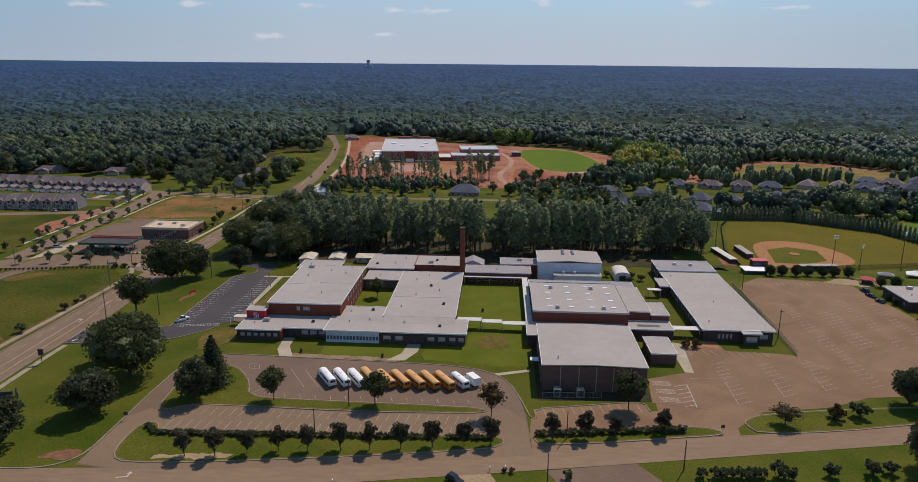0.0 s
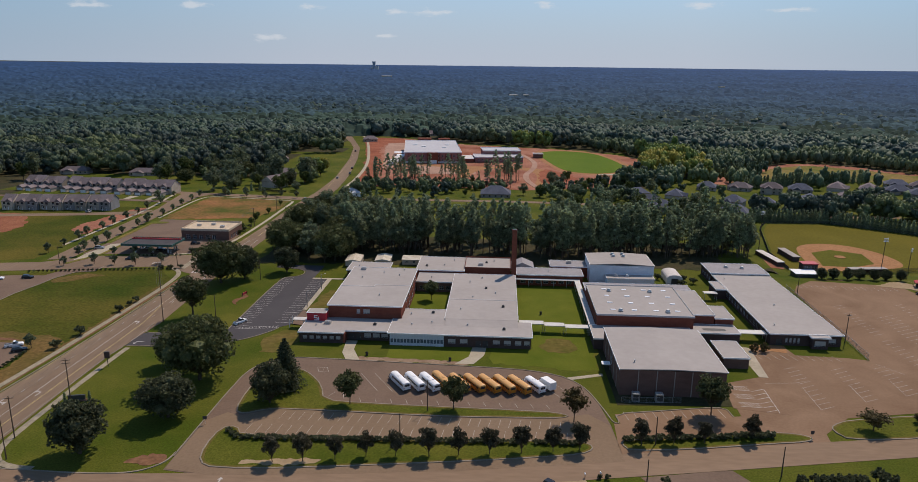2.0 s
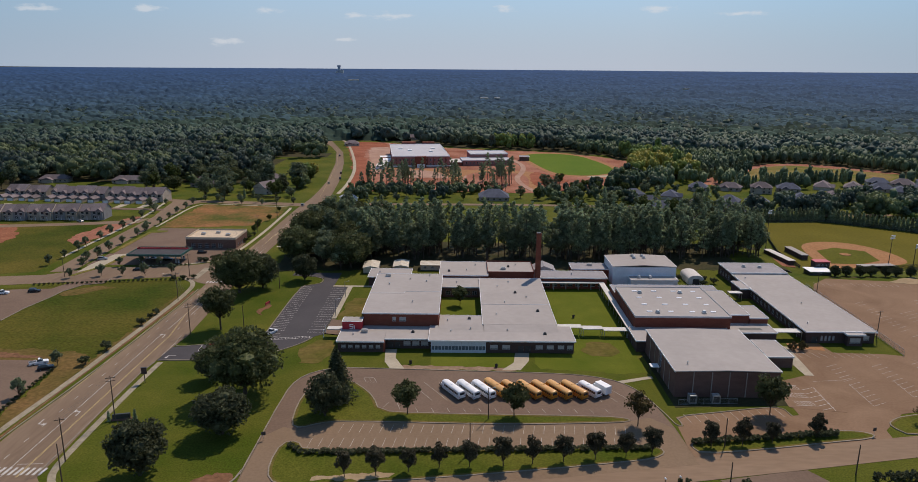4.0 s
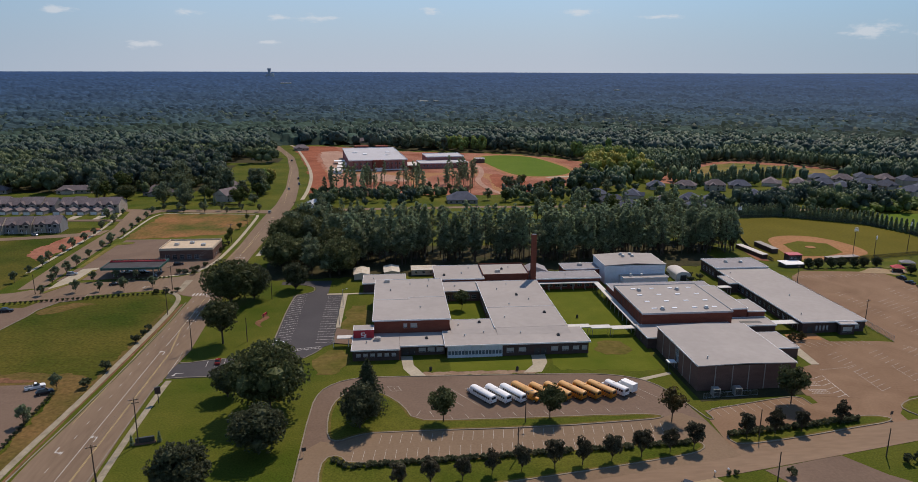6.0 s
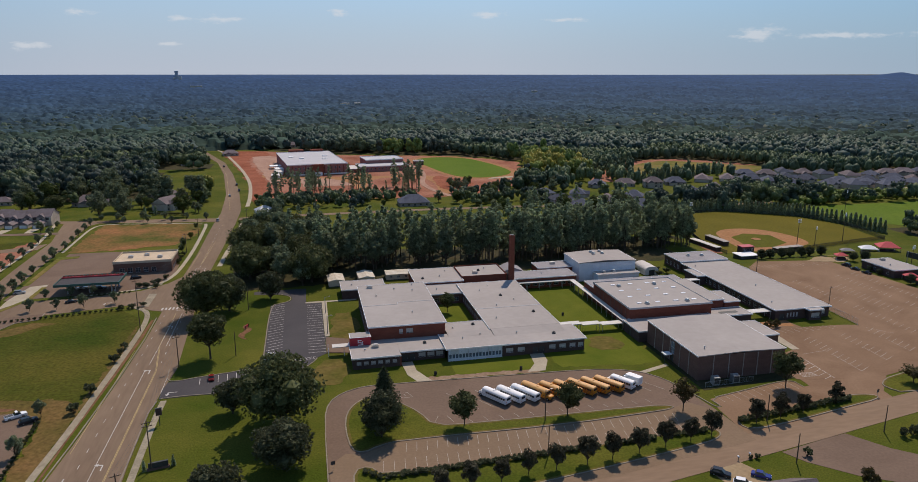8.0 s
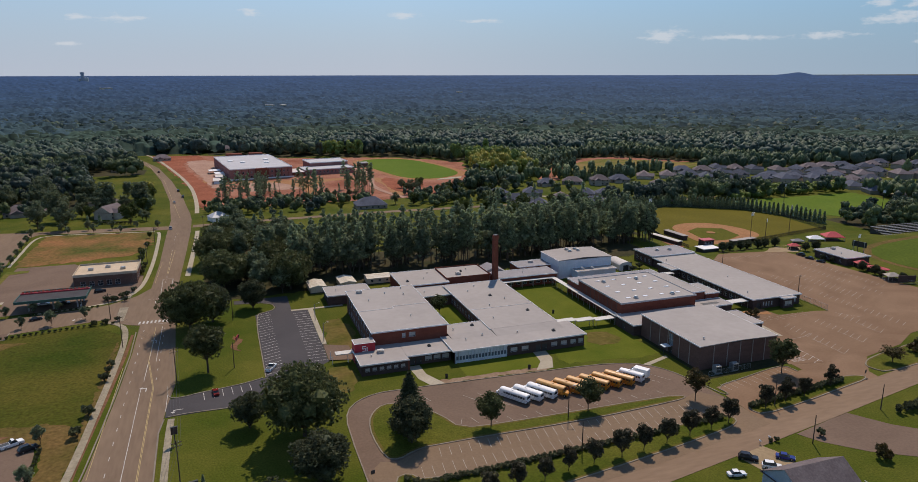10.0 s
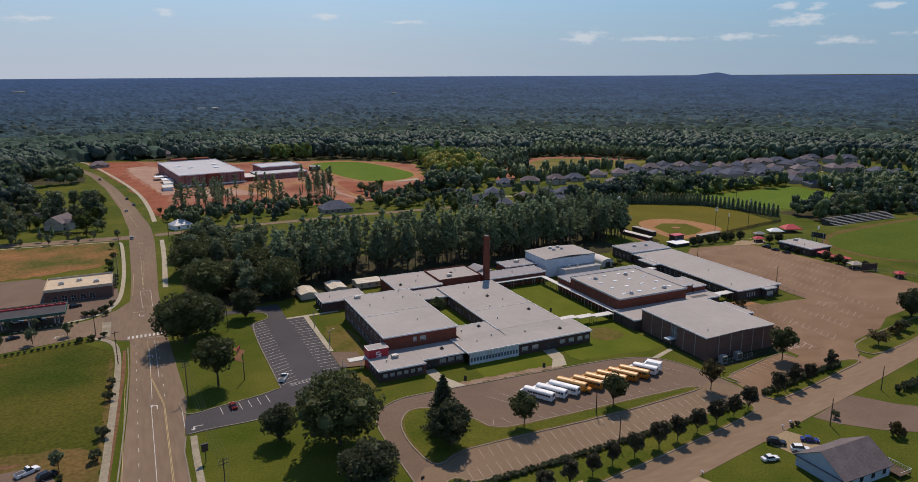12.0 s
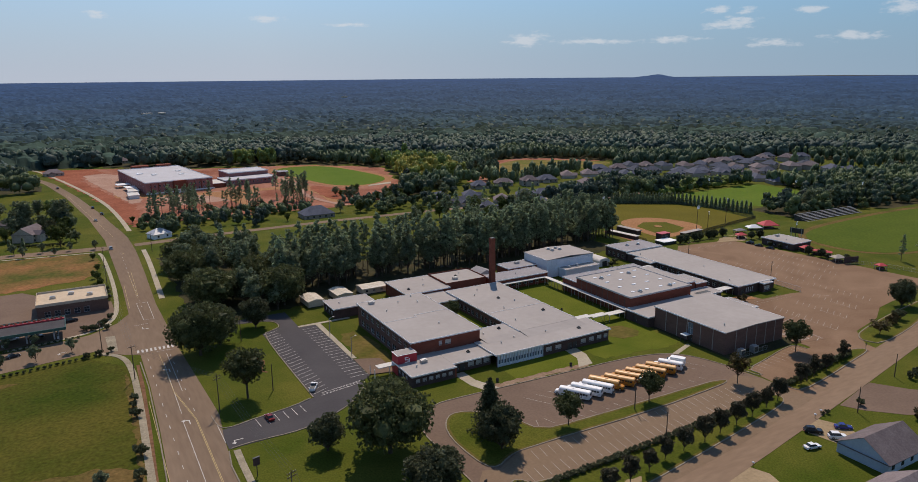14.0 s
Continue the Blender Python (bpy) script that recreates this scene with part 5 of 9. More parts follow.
def bus(name, length, hood, body_mat, roof_mat, label):
    """A school bus, its nose at plus x."""
    ob = thing(name, 0, 0, 0, 0, label, "school bus", "parked school buses")
    L = length / 2
    nose = L - (1.5 if hood else 0.0)
    bm = bmesh.new()
    section = [(-1.2, 0.55), (1.2, 0.55), (1.22, 1.6), (1.18, 2.35)]
    rings = []
    for x in (-L, -L + 0.15, nose - 0.2, nose):
        k = 1.0 if -L < x < nose else 0.96
        rings.append([(x, y * k, z) for y, z in section] + [(x, -y * k, z) for y, z in section[:1:-1]])
    loft(bm, rings)
    part("body", bm, body_mat, ob)
    bm = bmesh.new()
    arc = [(-1.19, 2.354)] + [(-1.19 * math.cos(a), 2.4 + 0.62 * math.sin(a)) for a in np.linspace(0.25, 2.89, 9)] + [(1.19, 2.354)]
    loft(bm, [[(x, y * (1 if -L < x < nose else 0.93), 2.354 + (z - 2.354) * (1 if -L < x < nose else 0.86)) for y, z in arc[::-1]] for x in (-L, -L + 0.3, nose - 0.35, nose)])
    part("roof", bm, roof_mat, ob)
    if hood:
        bm = bmesh.new()
        loft(bm, [[(x, -w, 0.6), (x, w, 0.6), (x, w, h - 0.2), (x, w * 0.8, h), (x, -w * 0.8, h), (x, -w, h - 0.2)] for x, w, h in ((nose + 0.004, 1.08, 1.65), (L - 0.3, 0.98, 1.5), (L, 0.85, 1.3))])
        part("hood", bm, body_mat, ob)
        part("grille", boxed(L + 0.004, L + 0.05, -0.5, 0.5, 0.75, 1.15), METAL_DARK, ob)
    part("windscreen", boxed(nose + 0.004, nose + 0.03, -1.0, 1.0, 1.7, 2.55), PANE, ob)
    part("rear_window", boxed(-L - 0.03, -L - 0.004, -0.8, 0.8, 1.75, 2.45), PANE, ob)
    part("bumper", boxed(-L - 0.22, -L - 0.035, -1.15, 1.15, 0.5, 0.8), METAL_DARK, ob)
    part("bumper", boxed(L + 0.055, L + 0.2, -1.1, 1.1, 0.45, 0.75), METAL_DARK, ob)
    n = int((nose + L - 1.6) / 0.85)
    for s in (-1, 1):
        for i in range(n):
            x = -L + 0.6 + i * 0.85
            part("side_window", boxed(x, x + 0.68, s * 1.2 - 0.05, s * 1.2 + 0.05, 1.66, 2.26), PANE, ob)
        for z in (0.85, 1.3):
            part("rub_rail", boxed(-L + 0.1, nose - 0.1, s * 1.235 - 0.02, s * 1.235 + 0.02, z, z + 0.07), METAL_DARK if body_mat is BUS_YELLOW else EDGE_GREY, ob)
        part("mirror", boxed(nose + 0.1, nose + 0.25, s * 1.35 - 0.12, s * 1.35 + 0.12, 1.7, 2.1), METAL_DARK, ob)
        part("tail_lamp", boxed(-L - 0.06, -L - 0.004, s * 0.95 - 0.1, s * 0.95 + 0.1, 1.2, 1.4), TENT_RED, ob)
        for x in (-L + 2.6, nose - (0.9 if not hood else -0.5)):
            wheel(ob, x, s * 1.02, 0.48, 0.3)
    part("roof_hatch", boxed(-0.4, 0.4, -0.35, 0.35, 2.98, 3.1), roof_mat, ob)
    return ob


HEAD = math.degrees(math.atan2(9.3, -6.0))
first = {"w": bus("school_bus", 11.2, True, WHITE, WHITE, "white school bus parked on the slant in the row"), "y": bus("school_bus", 11.2, True, BUS_YELLOW, BUS_ROOF, "yellow-orange school bus parked on the slant in the row")}
used = set()
for i in range(9):
    kind = "w" if i < 3 else "y"
    m = pose(-51.6 + 4.53 * i, 196.2 + 0.05 * i, 0.05, 0, 0, HEAD + (180 if i == 3 else 0) + mr.uniform(-1, 1))
    if kind in used:
        copy_thing(first[kind], m)
    else:
        first[kind].matrix_basis = m
        used.add(kind)
short = bus("shuttle_bus", 9.4, True, WHITE, WHITE, "shorter white shuttle bus at the end of the row")
short.matrix_basis = pose(-10.6, 196.9, 0.05, 0, 0, HEAD)
van = thing("box_van", -6.6, 197.6, 0.05, HEAD, "white box van at the end of the bus row", "van", "parked school buses")
bm = bmesh.new()
box(bm, -3.2, 1.6, -1.15, 1.15, 0.7, 3.1)
part("box_body", bm, WHITE, van)
bm = bmesh.new()
loft(bm, [[(x, -1.0, 0.5), (x, 1.0, 0.5), (x, 0.95, h), (x, -0.95, h)] for x, h in ((1.61, 2.3), (2.3, 2.2), (2.7, 1.4), (3.6, 1.25))])
part("cab", bm, WHITE, van)
part("windscreen", boxed(2.32, 2.74, -0.85, 0.85, 1.5, 2.1), PANE, van)
for s in (-1, 1):
    for x in (-2.0, 2.7):
        wheel(van, x, s * 0.95, 0.42, 0.28)


def car(paint, label, kind="sedan"):
    ob = thing("car", 0, 0, 0, 0, label, "car", "parked cars")
    h = {"sedan": 1.42, "suv": 1.75, "pickup": 1.8}[kind]
    bm = bmesh.new()
    L, w = (2.3, 0.9) if kind == "sedan" else ((2.4, 0.95) if kind == "suv" else (2.8, 0.98))
    belt = h * 0.6
    loft(bm, [[(x, -w * k, 0.25), (x, w * k, 0.25), (x, w * k, z - 0.12), (x, w * k * 0.92, z), (x, -w * k * 0.92, z), (x, -w * k, z - 0.12)] for x, k, z in ((-L, 0.86, belt * 0.85), (-L + 0.2, 0.97, belt), (L - 1.5, 1, belt), (L - 0.3, 0.96, belt * 0.9), (L, 0.82, belt * 0.72))])
    body = part("body", bm, paint, ob)
    a, b = {"sedan": (-1.5, 1.0), "suv": (-2.2, 1.0), "pickup": (-0.5, 1.3)}[kind]
    bm = bmesh.new()
    loft(bm, [[(x, -w * k, belt + 0.003), (x, w * k, belt + 0.003), (x, w * k * 0.82, z), (x, -w * k * 0.82, z)] for x, k, z in ((a, 0.88, belt + 0.02), (a + 0.45, 0.9, h - 0.03), (b - 0.75, 0.9, h - 0.03), (b, 0.88, belt + 0.02))])
    part("glasshouse", bm, PANE, ob)
    bm = bmesh.new()
    box(bm, a + 0.42, b - 0.72, -w * 0.76, w * 0.76, h - 0.025, h + 0.02)
    part("roof", bm, paint, ob)
    if kind == "pickup":
        part("bed", boxed(-L + 0.12, -0.6, -w * 0.8, w * 0.8, belt + 0.003, belt + 0.02), METAL_DARK, ob)
    for s in (-1, 1):
        for x in (-L * 0.6, L * 0.6):
            wheel(ob, x, s * (w - 0.1), 0.33, 0.22)
        part("headlamp", boxed(L - 0.06, L + 0.02, s * 0.58 - 0.15, s * 0.58 + 0.15, 0.55, 0.68), SKYLIGHT, ob)
        part("tail_lamp", boxed(-L - 0.02, -L + 0.05, s * 0.62 - 0.14, s * 0.62 + 0.14, 0.62, 0.78), TENT_RED, ob)
    return ob


CAR_WHITE = material("white_car_paint", (0.7, 0.7, 0.7), (0.76, 0.76, 0.76), 0.5, 2, 0.25, grain=0.03)
CAR_BLACK = material("dark_car_paint", (0.012, 0.013, 0.017), (0.025, 0.026, 0.03), 0.5, 2, 0.2, grain=0.03)
CAR_BLUE = material("blue_car_paint", (0.02, 0.03, 0.16), (0.03, 0.04, 0.2), 0.5, 2, 0.2, grain=0.03)
CAR_RED = material("red_car_paint", (0.14, 0.015, 0.012), (0.18, 0.02, 0.018), 0.5, 2, 0.2, grain=0.03)
CAR_GREY = material("silver_car_paint", (0.32, 0.33, 0.34), (0.38, 0.39, 0.4), 0.5, 2, 0.25, 0.4, grain=0.03)
for paint, kind, about, spots in (
        (CAR_WHITE, "pickup", "white pickup truck in a parking stall", ((-187.0, 214.6, 30), (-118.5, 242.8, 62), (-244.6, 285.4, 10))),
        (CAR_WHITE, "sedan", "white sedan parked on the grass or drive", ((-16.4, 140.4, -14), (-204, 342, 10))),
        (CAR_WHITE, "suv", "white estate car on a house drive", ((-5.8, 140.2, -35),)),
        (CAR_BLACK, "suv", "black car parked at the lot's edge", ((-182.4, 210.6, 30), (-232.4, 288.4, 8), (-8.6, 145.4, -40), (161.4, 300.6, 100), (-196, 340, 4), (-184, 354, 10), (-158.6, 626, 277), (-163.4, 659, 98), (-187, 790, 100))),
        (CAR_BLACK, "sedan", "dark sedan parked along the lot", ((160.6, 293.8, 110), (161.0, 286.8, 110), (-203, 322, 20))),
        (CAR_BLUE, "sedan", "blue sedan on a house drive", ((0.6, 142.6, -40),)),
        (CAR_RED, "sedan", "dark red car in a stall of the staff drive", ((-136.0, 229.6, 96),)),
        (CAR_GREY, "suv", "silver car parked by the row houses", ((-322, 470, 100), (-306, 462, 95), (-330, 473, 100), (-286, 426, 150), (-229, 340, 12), (-164.0, 600, 97), (-161.0, 486, 92)))):
    src = None
    for x, y, turn in spots:
        m = pose(x, y, terrain(x, y) + 0.07, 0, 0, turn)
        if src is None:
            src = car(paint, about, kind)
            src.matrix_basis = m
        else:
            copy_thing(src, m)


# ---- poles, wires, fences, signs
def pole(x, y, h, label, arms=1, lamp=False, flood=False, name="utility_pole", mat=None, turn=0):
    ob = thing(name, x, y, terrain(x, y), turn, label, "pole" if not flood else "floodlight")
    bm = bmesh.new()
    tube(bm, (0, 0, -0.3), (0, 0, h), 0.17 if not flood else 0.2, 0.11 if not flood else 0.12, 8)
    part("shaft", bm, mat or WOODPOLE, ob)
    for k in range(arms):
        part("crossarm", boxed(-1.2, 1.2, -0.17, -0.06 + 0.0, h - 0.7 - k * 0.9, h - 0.55 - k * 0.9), WOODPOLE, ob)
        for dx in (-1.1, -0.5, 0.5, 1.1):
            bm = bmesh.new()
            tube(bm, (dx, -0.11, h - 0.55 - k * 0.9), (dx, -0.11, h - 0.3 - k * 0.9), 0.05, 0.04, 6)
            part("insulator", bm, METAL_GALV, ob)
    if lamp:
        bm = bmesh.new()
        tube(bm, (0, 0, h - 0.3), (1.5, 0, h + 0.2), 0.05, 0.04, 6)
        part("bracket", bm, METAL_GALV, ob)
        part("lamp_head", boxed(1.3, 2.0, -0.15, 0.15, h + 0.12, h + 0.28), METAL_GALV, ob)
    if flood:
        for r in range(3):
            part("crossbar", boxed(-1.3, 1.3, -0.06, 0.06, h - 0.2 - r * 0.75, h - 0.1 - r * 0.75), METAL_GALV, ob)
            for k in range(4):
                part("flood_lamp", boxed(-1.2 + k * 0.68, -0.8 + k * 0.68, -0.42, -0.07, h - 0.32 - r * 0.75, h + 0.06 - r * 0.75), SKYLIGHT, ob)
    return ob


for x, y, h, arms in ((-144.1, 177.6, 13.5, 2), (-146.6, 157.2, 12, 1), (-142.0, 147.6, 10.5, 0), (-147.6, 241.6, 12, 2), (-130, 248, 9, 0), (-129, 296.4, 9, 0), (-175, 313, 11, 1), (-167.1, 279.5, 12, 1), (-141, 466, 11, 1), (-167, 440, 11, 1), (-168, 400, 11, 1), (19.6, 166.8, 8.2, 0), (47, 154.6, 8.0, 0), (13.2, 146.2, 8.2, 0), (102.6, 242.8, 11, 1), (107.6, 297.2, 9, 1), (-46.6, 162.6, 8.5, 0), (-232, 311, 9, 0)):
    pole(x, y, h, "weathered timber utility pole beside the road" if arms else "plain weathered timber pole without arms", arms, turn=20)
pole(-41.3, 180.2, 9.6, "timber pole with a street lamp in the grass island", 0, True)
for x, y, h in ((121, 382, 22), (168, 346, 17), (207, 356, 17), (268, 425, 17), (309, 377, 18), (330, 338, 20), (184, 351, 11), (196, 296, 10)):
    pole(x, y, h, "tall sports floodlight pole with rows of lamps", 0, False, True, "floodlight_pole", WOODPOLE, turn=mr.uniform(0, 60))


def wire(a, b, sag, label="thin black overhead wire"):
    bm = bmesh.new()
    pts = [Vector(a).lerp(Vector(b), i / 12) - Vector((0, 0, sag * 4 * (i / 12) * (1 - i / 12))) for i in range(13)]
    along = Vector((b[0] - a[0], b[1] - a[1], 0)).normalized()
    side = Vector((-along.y, along.x, 0))
    rings = [[bm.verts.new(p + side * (0.022 * math.cos(k * 1.5708)) + Vector((0, 0, 0.022 * math.sin(k * 1.5708)))) for k in range(4)] for p in pts]
    for p, q in zip(rings, rings[1:]):
        for k in range(4):
            bm.faces.new((p[k], p[(k + 1) % 4], q[(k + 1) % 4], q[k]))
    return tagged(mesh_object("power_line", bm, METAL_DARK), label, "wire", "overhead wires")


for dx in (-1.1, -0.4, 0.4, 1.1):
    wire((-144.1 + dx, 177.4, 13.2), (-147.6 + dx, 241.4, 11.7), 1.3)
    wire((-147.6 + dx, 241.4, 11.7), (-167.1 + dx, 279.3, 11.7), 0.9)
    wire((-144.1 + dx, 177.4, 13.2), (-146.6 + dx, 157.2, 11.7), 0.5)
    wire((-167.1 + dx, 279.3, 11.7), (-168 + dx, 400, 10.7), 1.8)


def fence(points, h, spacing, label, dark=False):
    """Chain-link fence: posts, rails and upright wires."""
    x0, y0 = points[0]
    ob = thing("fence", x0, y0, terrain(x0, y0), 0, label, "fence")
    post_me = None
    web = bmesh.new()
    for (xa, ya), (xb, yb) in zip(points, points[1:]):
        n = max(1, int(math.hypot(xb - xa, yb - ya) / spacing))
        prev = None
        for i in range(n + 1):
            x, y = xa + (xb - xa) * i / n, ya + (yb - ya) * i / n
            z = terrain(x, y) - terrain(x0, y0)
            p = Vector((x - x0, y - y0, z))
            if post_me is None:
                bm = bmesh.new()
                tube(bm, (0, 0, -0.1), (0, 0, h), 0.05, 0.05, 6)
                post = part("post", bm, METAL_GALV if not dark else METAL_DARK, ob)
                post_me = post.data
            else:
                post = new("post", post_me)
                post.parent = ob
            post.location = p
            if prev is not None:
                for z in (0.15, h - 0.05):
                    rail = bmesh.new()
                    tube(rail, prev + Vector((0, 0, z)), p + Vector((0, 0, z)), 0.035, 0.035, 4, cap=False)
                    part("rail", rail, METAL_GALV if not dark else METAL_DARK, ob)
                steps = int((p - prev).length / 0.28)
                for k in range(1, steps):
                    c = prev.lerp(p, k / steps)
                    lean = (p - prev).normalized() * 0.12
                    tube(web, c + Vector((0, 0, 0.15)) - lean, c + Vector((0, 0, h - 0.05)) + lean, 0.022 if not dark else 0.06, 0.022 if not dark else 0.06, 3, cap=False)
            prev = p
    tagged(part("mesh", web, WIRE if not dark else METAL_DARK, ob), kind="stuff")
    return ob


fence([(105.2, 303), (104.6, 262), (103.2, 227.4)], 2.4, 3.0, "grey chain-link fence beside the east lot")
fence([(122, 343), (123, 372), (131, 402), (139, 432), (149, 451), (191, 453), (229, 428), (242, 403)], 2.0, 4.0, "dark mesh outfield fence round the ball field", True)
fence([(242, 403), (235, 354), (214, 351), (172, 343), (150, 340)], 2.4, 4.0, "dark windscreen fence behind the ball field", True)
fence([(163, 252), (176, 234), (182, 210)], 1.8, 3.5, "chain-link fence beside the stadium")
fence([(14.6, 190.0), (32, 190.9)], 1.8, 2.4, "mesh fence round the cooling units")


def bin_black(x, y):
    ob = thing("litter_bin", x, y, 0.05, 0, "black round litter bin beside the walk", "bin", "litter bins")
    bm = bmesh.new()
    tube(bm, (0, 0, 0), (0, 0, 1.05), 0.42, 0.5, 12)
    part("drum", bm, METAL_DARK, ob)
    bm = bmesh.new()
    tube(bm, (0, 0, 1.05), (0, 0, 1.25), 0.52, 0.3, 12)
    part("lid", bm, RUBBER, ob)


bin_black(-65.6, 217.2)
bin_black(-37.4, 215.0)
bin_black(-5, 262)

# entrance hedge with monument sign on the west lawn, small signs
s = thing("monument_sign", -142.6, 178.2, 0, 12, "low dark monument sign set between clipped shrubs", "sign")
part("plinth", boxed(-2.6, 2.6, -0.5, 0.5, -0.1, 0.5), BRICK_BROWN, s)
part("board", boxed(-2.3, 2.3, -0.3, 0.3, 0.504, 1.9), METAL_DARK, s)
plant_later = [(-145.8, 177.6), (-139.2, 178.9)]
s = thing("red_board", -128.2, 274, 0, 70, "low red notice board on the lawn", "sign")
part("board", boxed(-1.6, 1.6, -0.1, 0.1, 0.5, 1.5), TENT_RED, s)
for x in (-1.4, 1.4):
    part("post", boxed(x - 0.06, x + 0.06, -0.25, -0.11, 0, 1.6), METAL_DARK, s)
for x, y in ((61.8, 173), (-100.5, 168)):
    s = thing("road_sign", x, y, 0.05, 15, "dark square road sign on a post", "sign", "road signs")
    bm = bmesh.new()
    tube(bm, (0, 0, 0), (0, 0, 2.4), 0.05, 0.05, 6)
    part("post", bm, METAL_GALV, s)
    part("plate", boxed(-0.55, 0.55, -0.09, -0.054, 1.5, 2.5), METAL_DARK, s)
s = thing("marquee_sign", -146.4, 201.4, 0.0, 10, "brown box sign on a tall post beside the road", "sign")
bm = bmesh.new()
tube(bm, (0, 0, -0.2), (0, 0, 3.0), 0.12, 0.12, 8)
part("post", bm, METAL_DARK, s)
part("case", boxed(-0.8, 0.8, -0.2, 0.2, 3.004, 5.0), BRICK_DARK, s)
part("cap", boxed(-0.9, 0.9, -0.28, 0.28, 5.004, 5.15), METAL_DARK, s)
for x, y in ((-37.2, 142.4), (3.4, 151.2), (-0.4, 150.4)):
    s = thing("letterbox", x, y, 0.0, 10, "small white roadside letterbox on a post", "letterbox", "letterboxes")
    part("post", boxed(-0.06, 0.06, -0.06, 0.06, 0, 1.0), WOODPOLE, s)
    bm = bmesh.new()
    box(bm, -0.15, 0.15, -0.3, 0.3, 1.0, 1.2)
    tube(bm, (0, -0.3, 1.2), (0, 0.3, 1.2), 0.15, 0.15, 10)
    part("case", bm, WHITE, s)

# lamp standards along the staff lot
for x, y in ((-98.2, 262), (-98.2, 285)):
    pole(x, y, 7, "slim metal lamp standard beside the staff lot", 0, True, False, "lamp_post", METAL_GALV)

# dry verges inside the kerbs
for number, outline in enumerate((ISLAND_BUS, ISLAND_HEDGE, ISLAND_GYM, ISLAND_EAST), 1):
    line = smooth_line(outline, 1)
    area = sum(a[0] * b[1] - b[0] * a[1] for a, b in zip(line, line[1:] + line[:1]))
    w0, w1 = (0.22, 0.9) if area > 0 else (-0.9, -0.22)
    strip("dry_verge_%d" % number, line, w0, w1, 0.225, WORNLAWN, "strip of dry worn grass inside the kerb", "lawn", 0.1, True)

# ---- trees
def tuft(bm, c, size, r, idx):
    """A clump of leaves: three crossed, bent triangles."""
    for _ in range(3):
        d = Vector((r.gauss(0, 1), r.gauss(0, 1), r.gauss(0, 0.7))).normalized()
        e = d.orthogonal().normalized()
        e.rotate(Matrix.Rotation(r.uniform(0, 6.28), 3, d))
        p = c + d * size * 0.25
        a = bm.verts.new(p + e * size * r.uniform(0.6, 1.0))
        b = bm.verts.new(p - e * size * r.uniform(0.3, 0.7) + d * size * r.uniform(0.3, 0.7))
        g = bm.verts.new(p - e * size * r.uniform(0.3, 0.7) - d * size * r.uniform(0.3, 0.7))
        bm.faces.new((a, b, g)).material_index = idx


def lump(bm, c, rx, rz, r, idx, sub=1):
    """The dense inside of a bough: an uneven ball."""
    made = bmesh.ops.create_icosphere(bm, subdivisions=sub, radius=1.0)["verts"]
    k = Vector((r.uniform(0, 50), r.uniform(0, 50), r.uniform(0, 50)))
    for v in made:
        n = 1 + 0.45 * noise.noise(v.co * 1.7 + k)
        v.co = Vector((v.co.x * rx * n, v.co.y * rx * n, v.co.z * rz * n)) + c
    for f in {f for v in made for f in v.link_faces}:
        f.material_index = idx


def broadleaf(name, h, w, seed, leaf, lobes=18, tufts=34, trunk=0.3, low=0.22, size=0.85):
    """Trunk with limbs; the crown is many boughs, each a lump under leaf clumps."""
    r = random.Random(seed)
    wood = bmesh.new()
    fork = h * low
    tube(wood, (0, 0, -0.3), (0.1, 0, fork), trunk, trunk * 0.75, 8)
    crown = bmesh.new()
    mid, half = h * (1 + low) / 2, h * (1 - low) / 2
    centres = []
    for i in range(lobes):
        for _ in range(30):
            d = Vector((r.gauss(0, 1), r.gauss(0, 1), r.gauss(0, 1))).normalized() * r.uniform(0.35, 0.85)
            c = Vector((d.x * w / 2, d.y * w / 2, mid + d.z * half * 0.85))
            if all((c - q).length > w * 0.16 for q in centres):
                break
        centres.append(c)
        s = w * r.uniform(0.13, 0.21)
        if c.z > fork:
            tube(wood, (0.1, 0, fork * r.uniform(0.7, 1.0)), c * 0.9 + Vector((0, 0, -0.05 * h)), trunk * 0.35, 0.06, 5, cap=False)
        lump(crown, c, s * 0.62, s * 0.52, r, 0)
        for k in range(tufts):
            n = Vector((r.gauss(0, 1), r.gauss(0, 1), r.gauss(0.25, 1))).normalized()
            tuft(crown, c + Vector((n.x * s, n.y * s, n.z * s * 0.85)) * r.uniform(0.85, 1.15), size * r.uniform(0.6, 1.25), r, 0)
    ob = new(name)
    ob.empty_display_size = 0.5
    part("trunk", wood, BARK, ob)
    part("crown", crown, leaf, ob)
    return ob


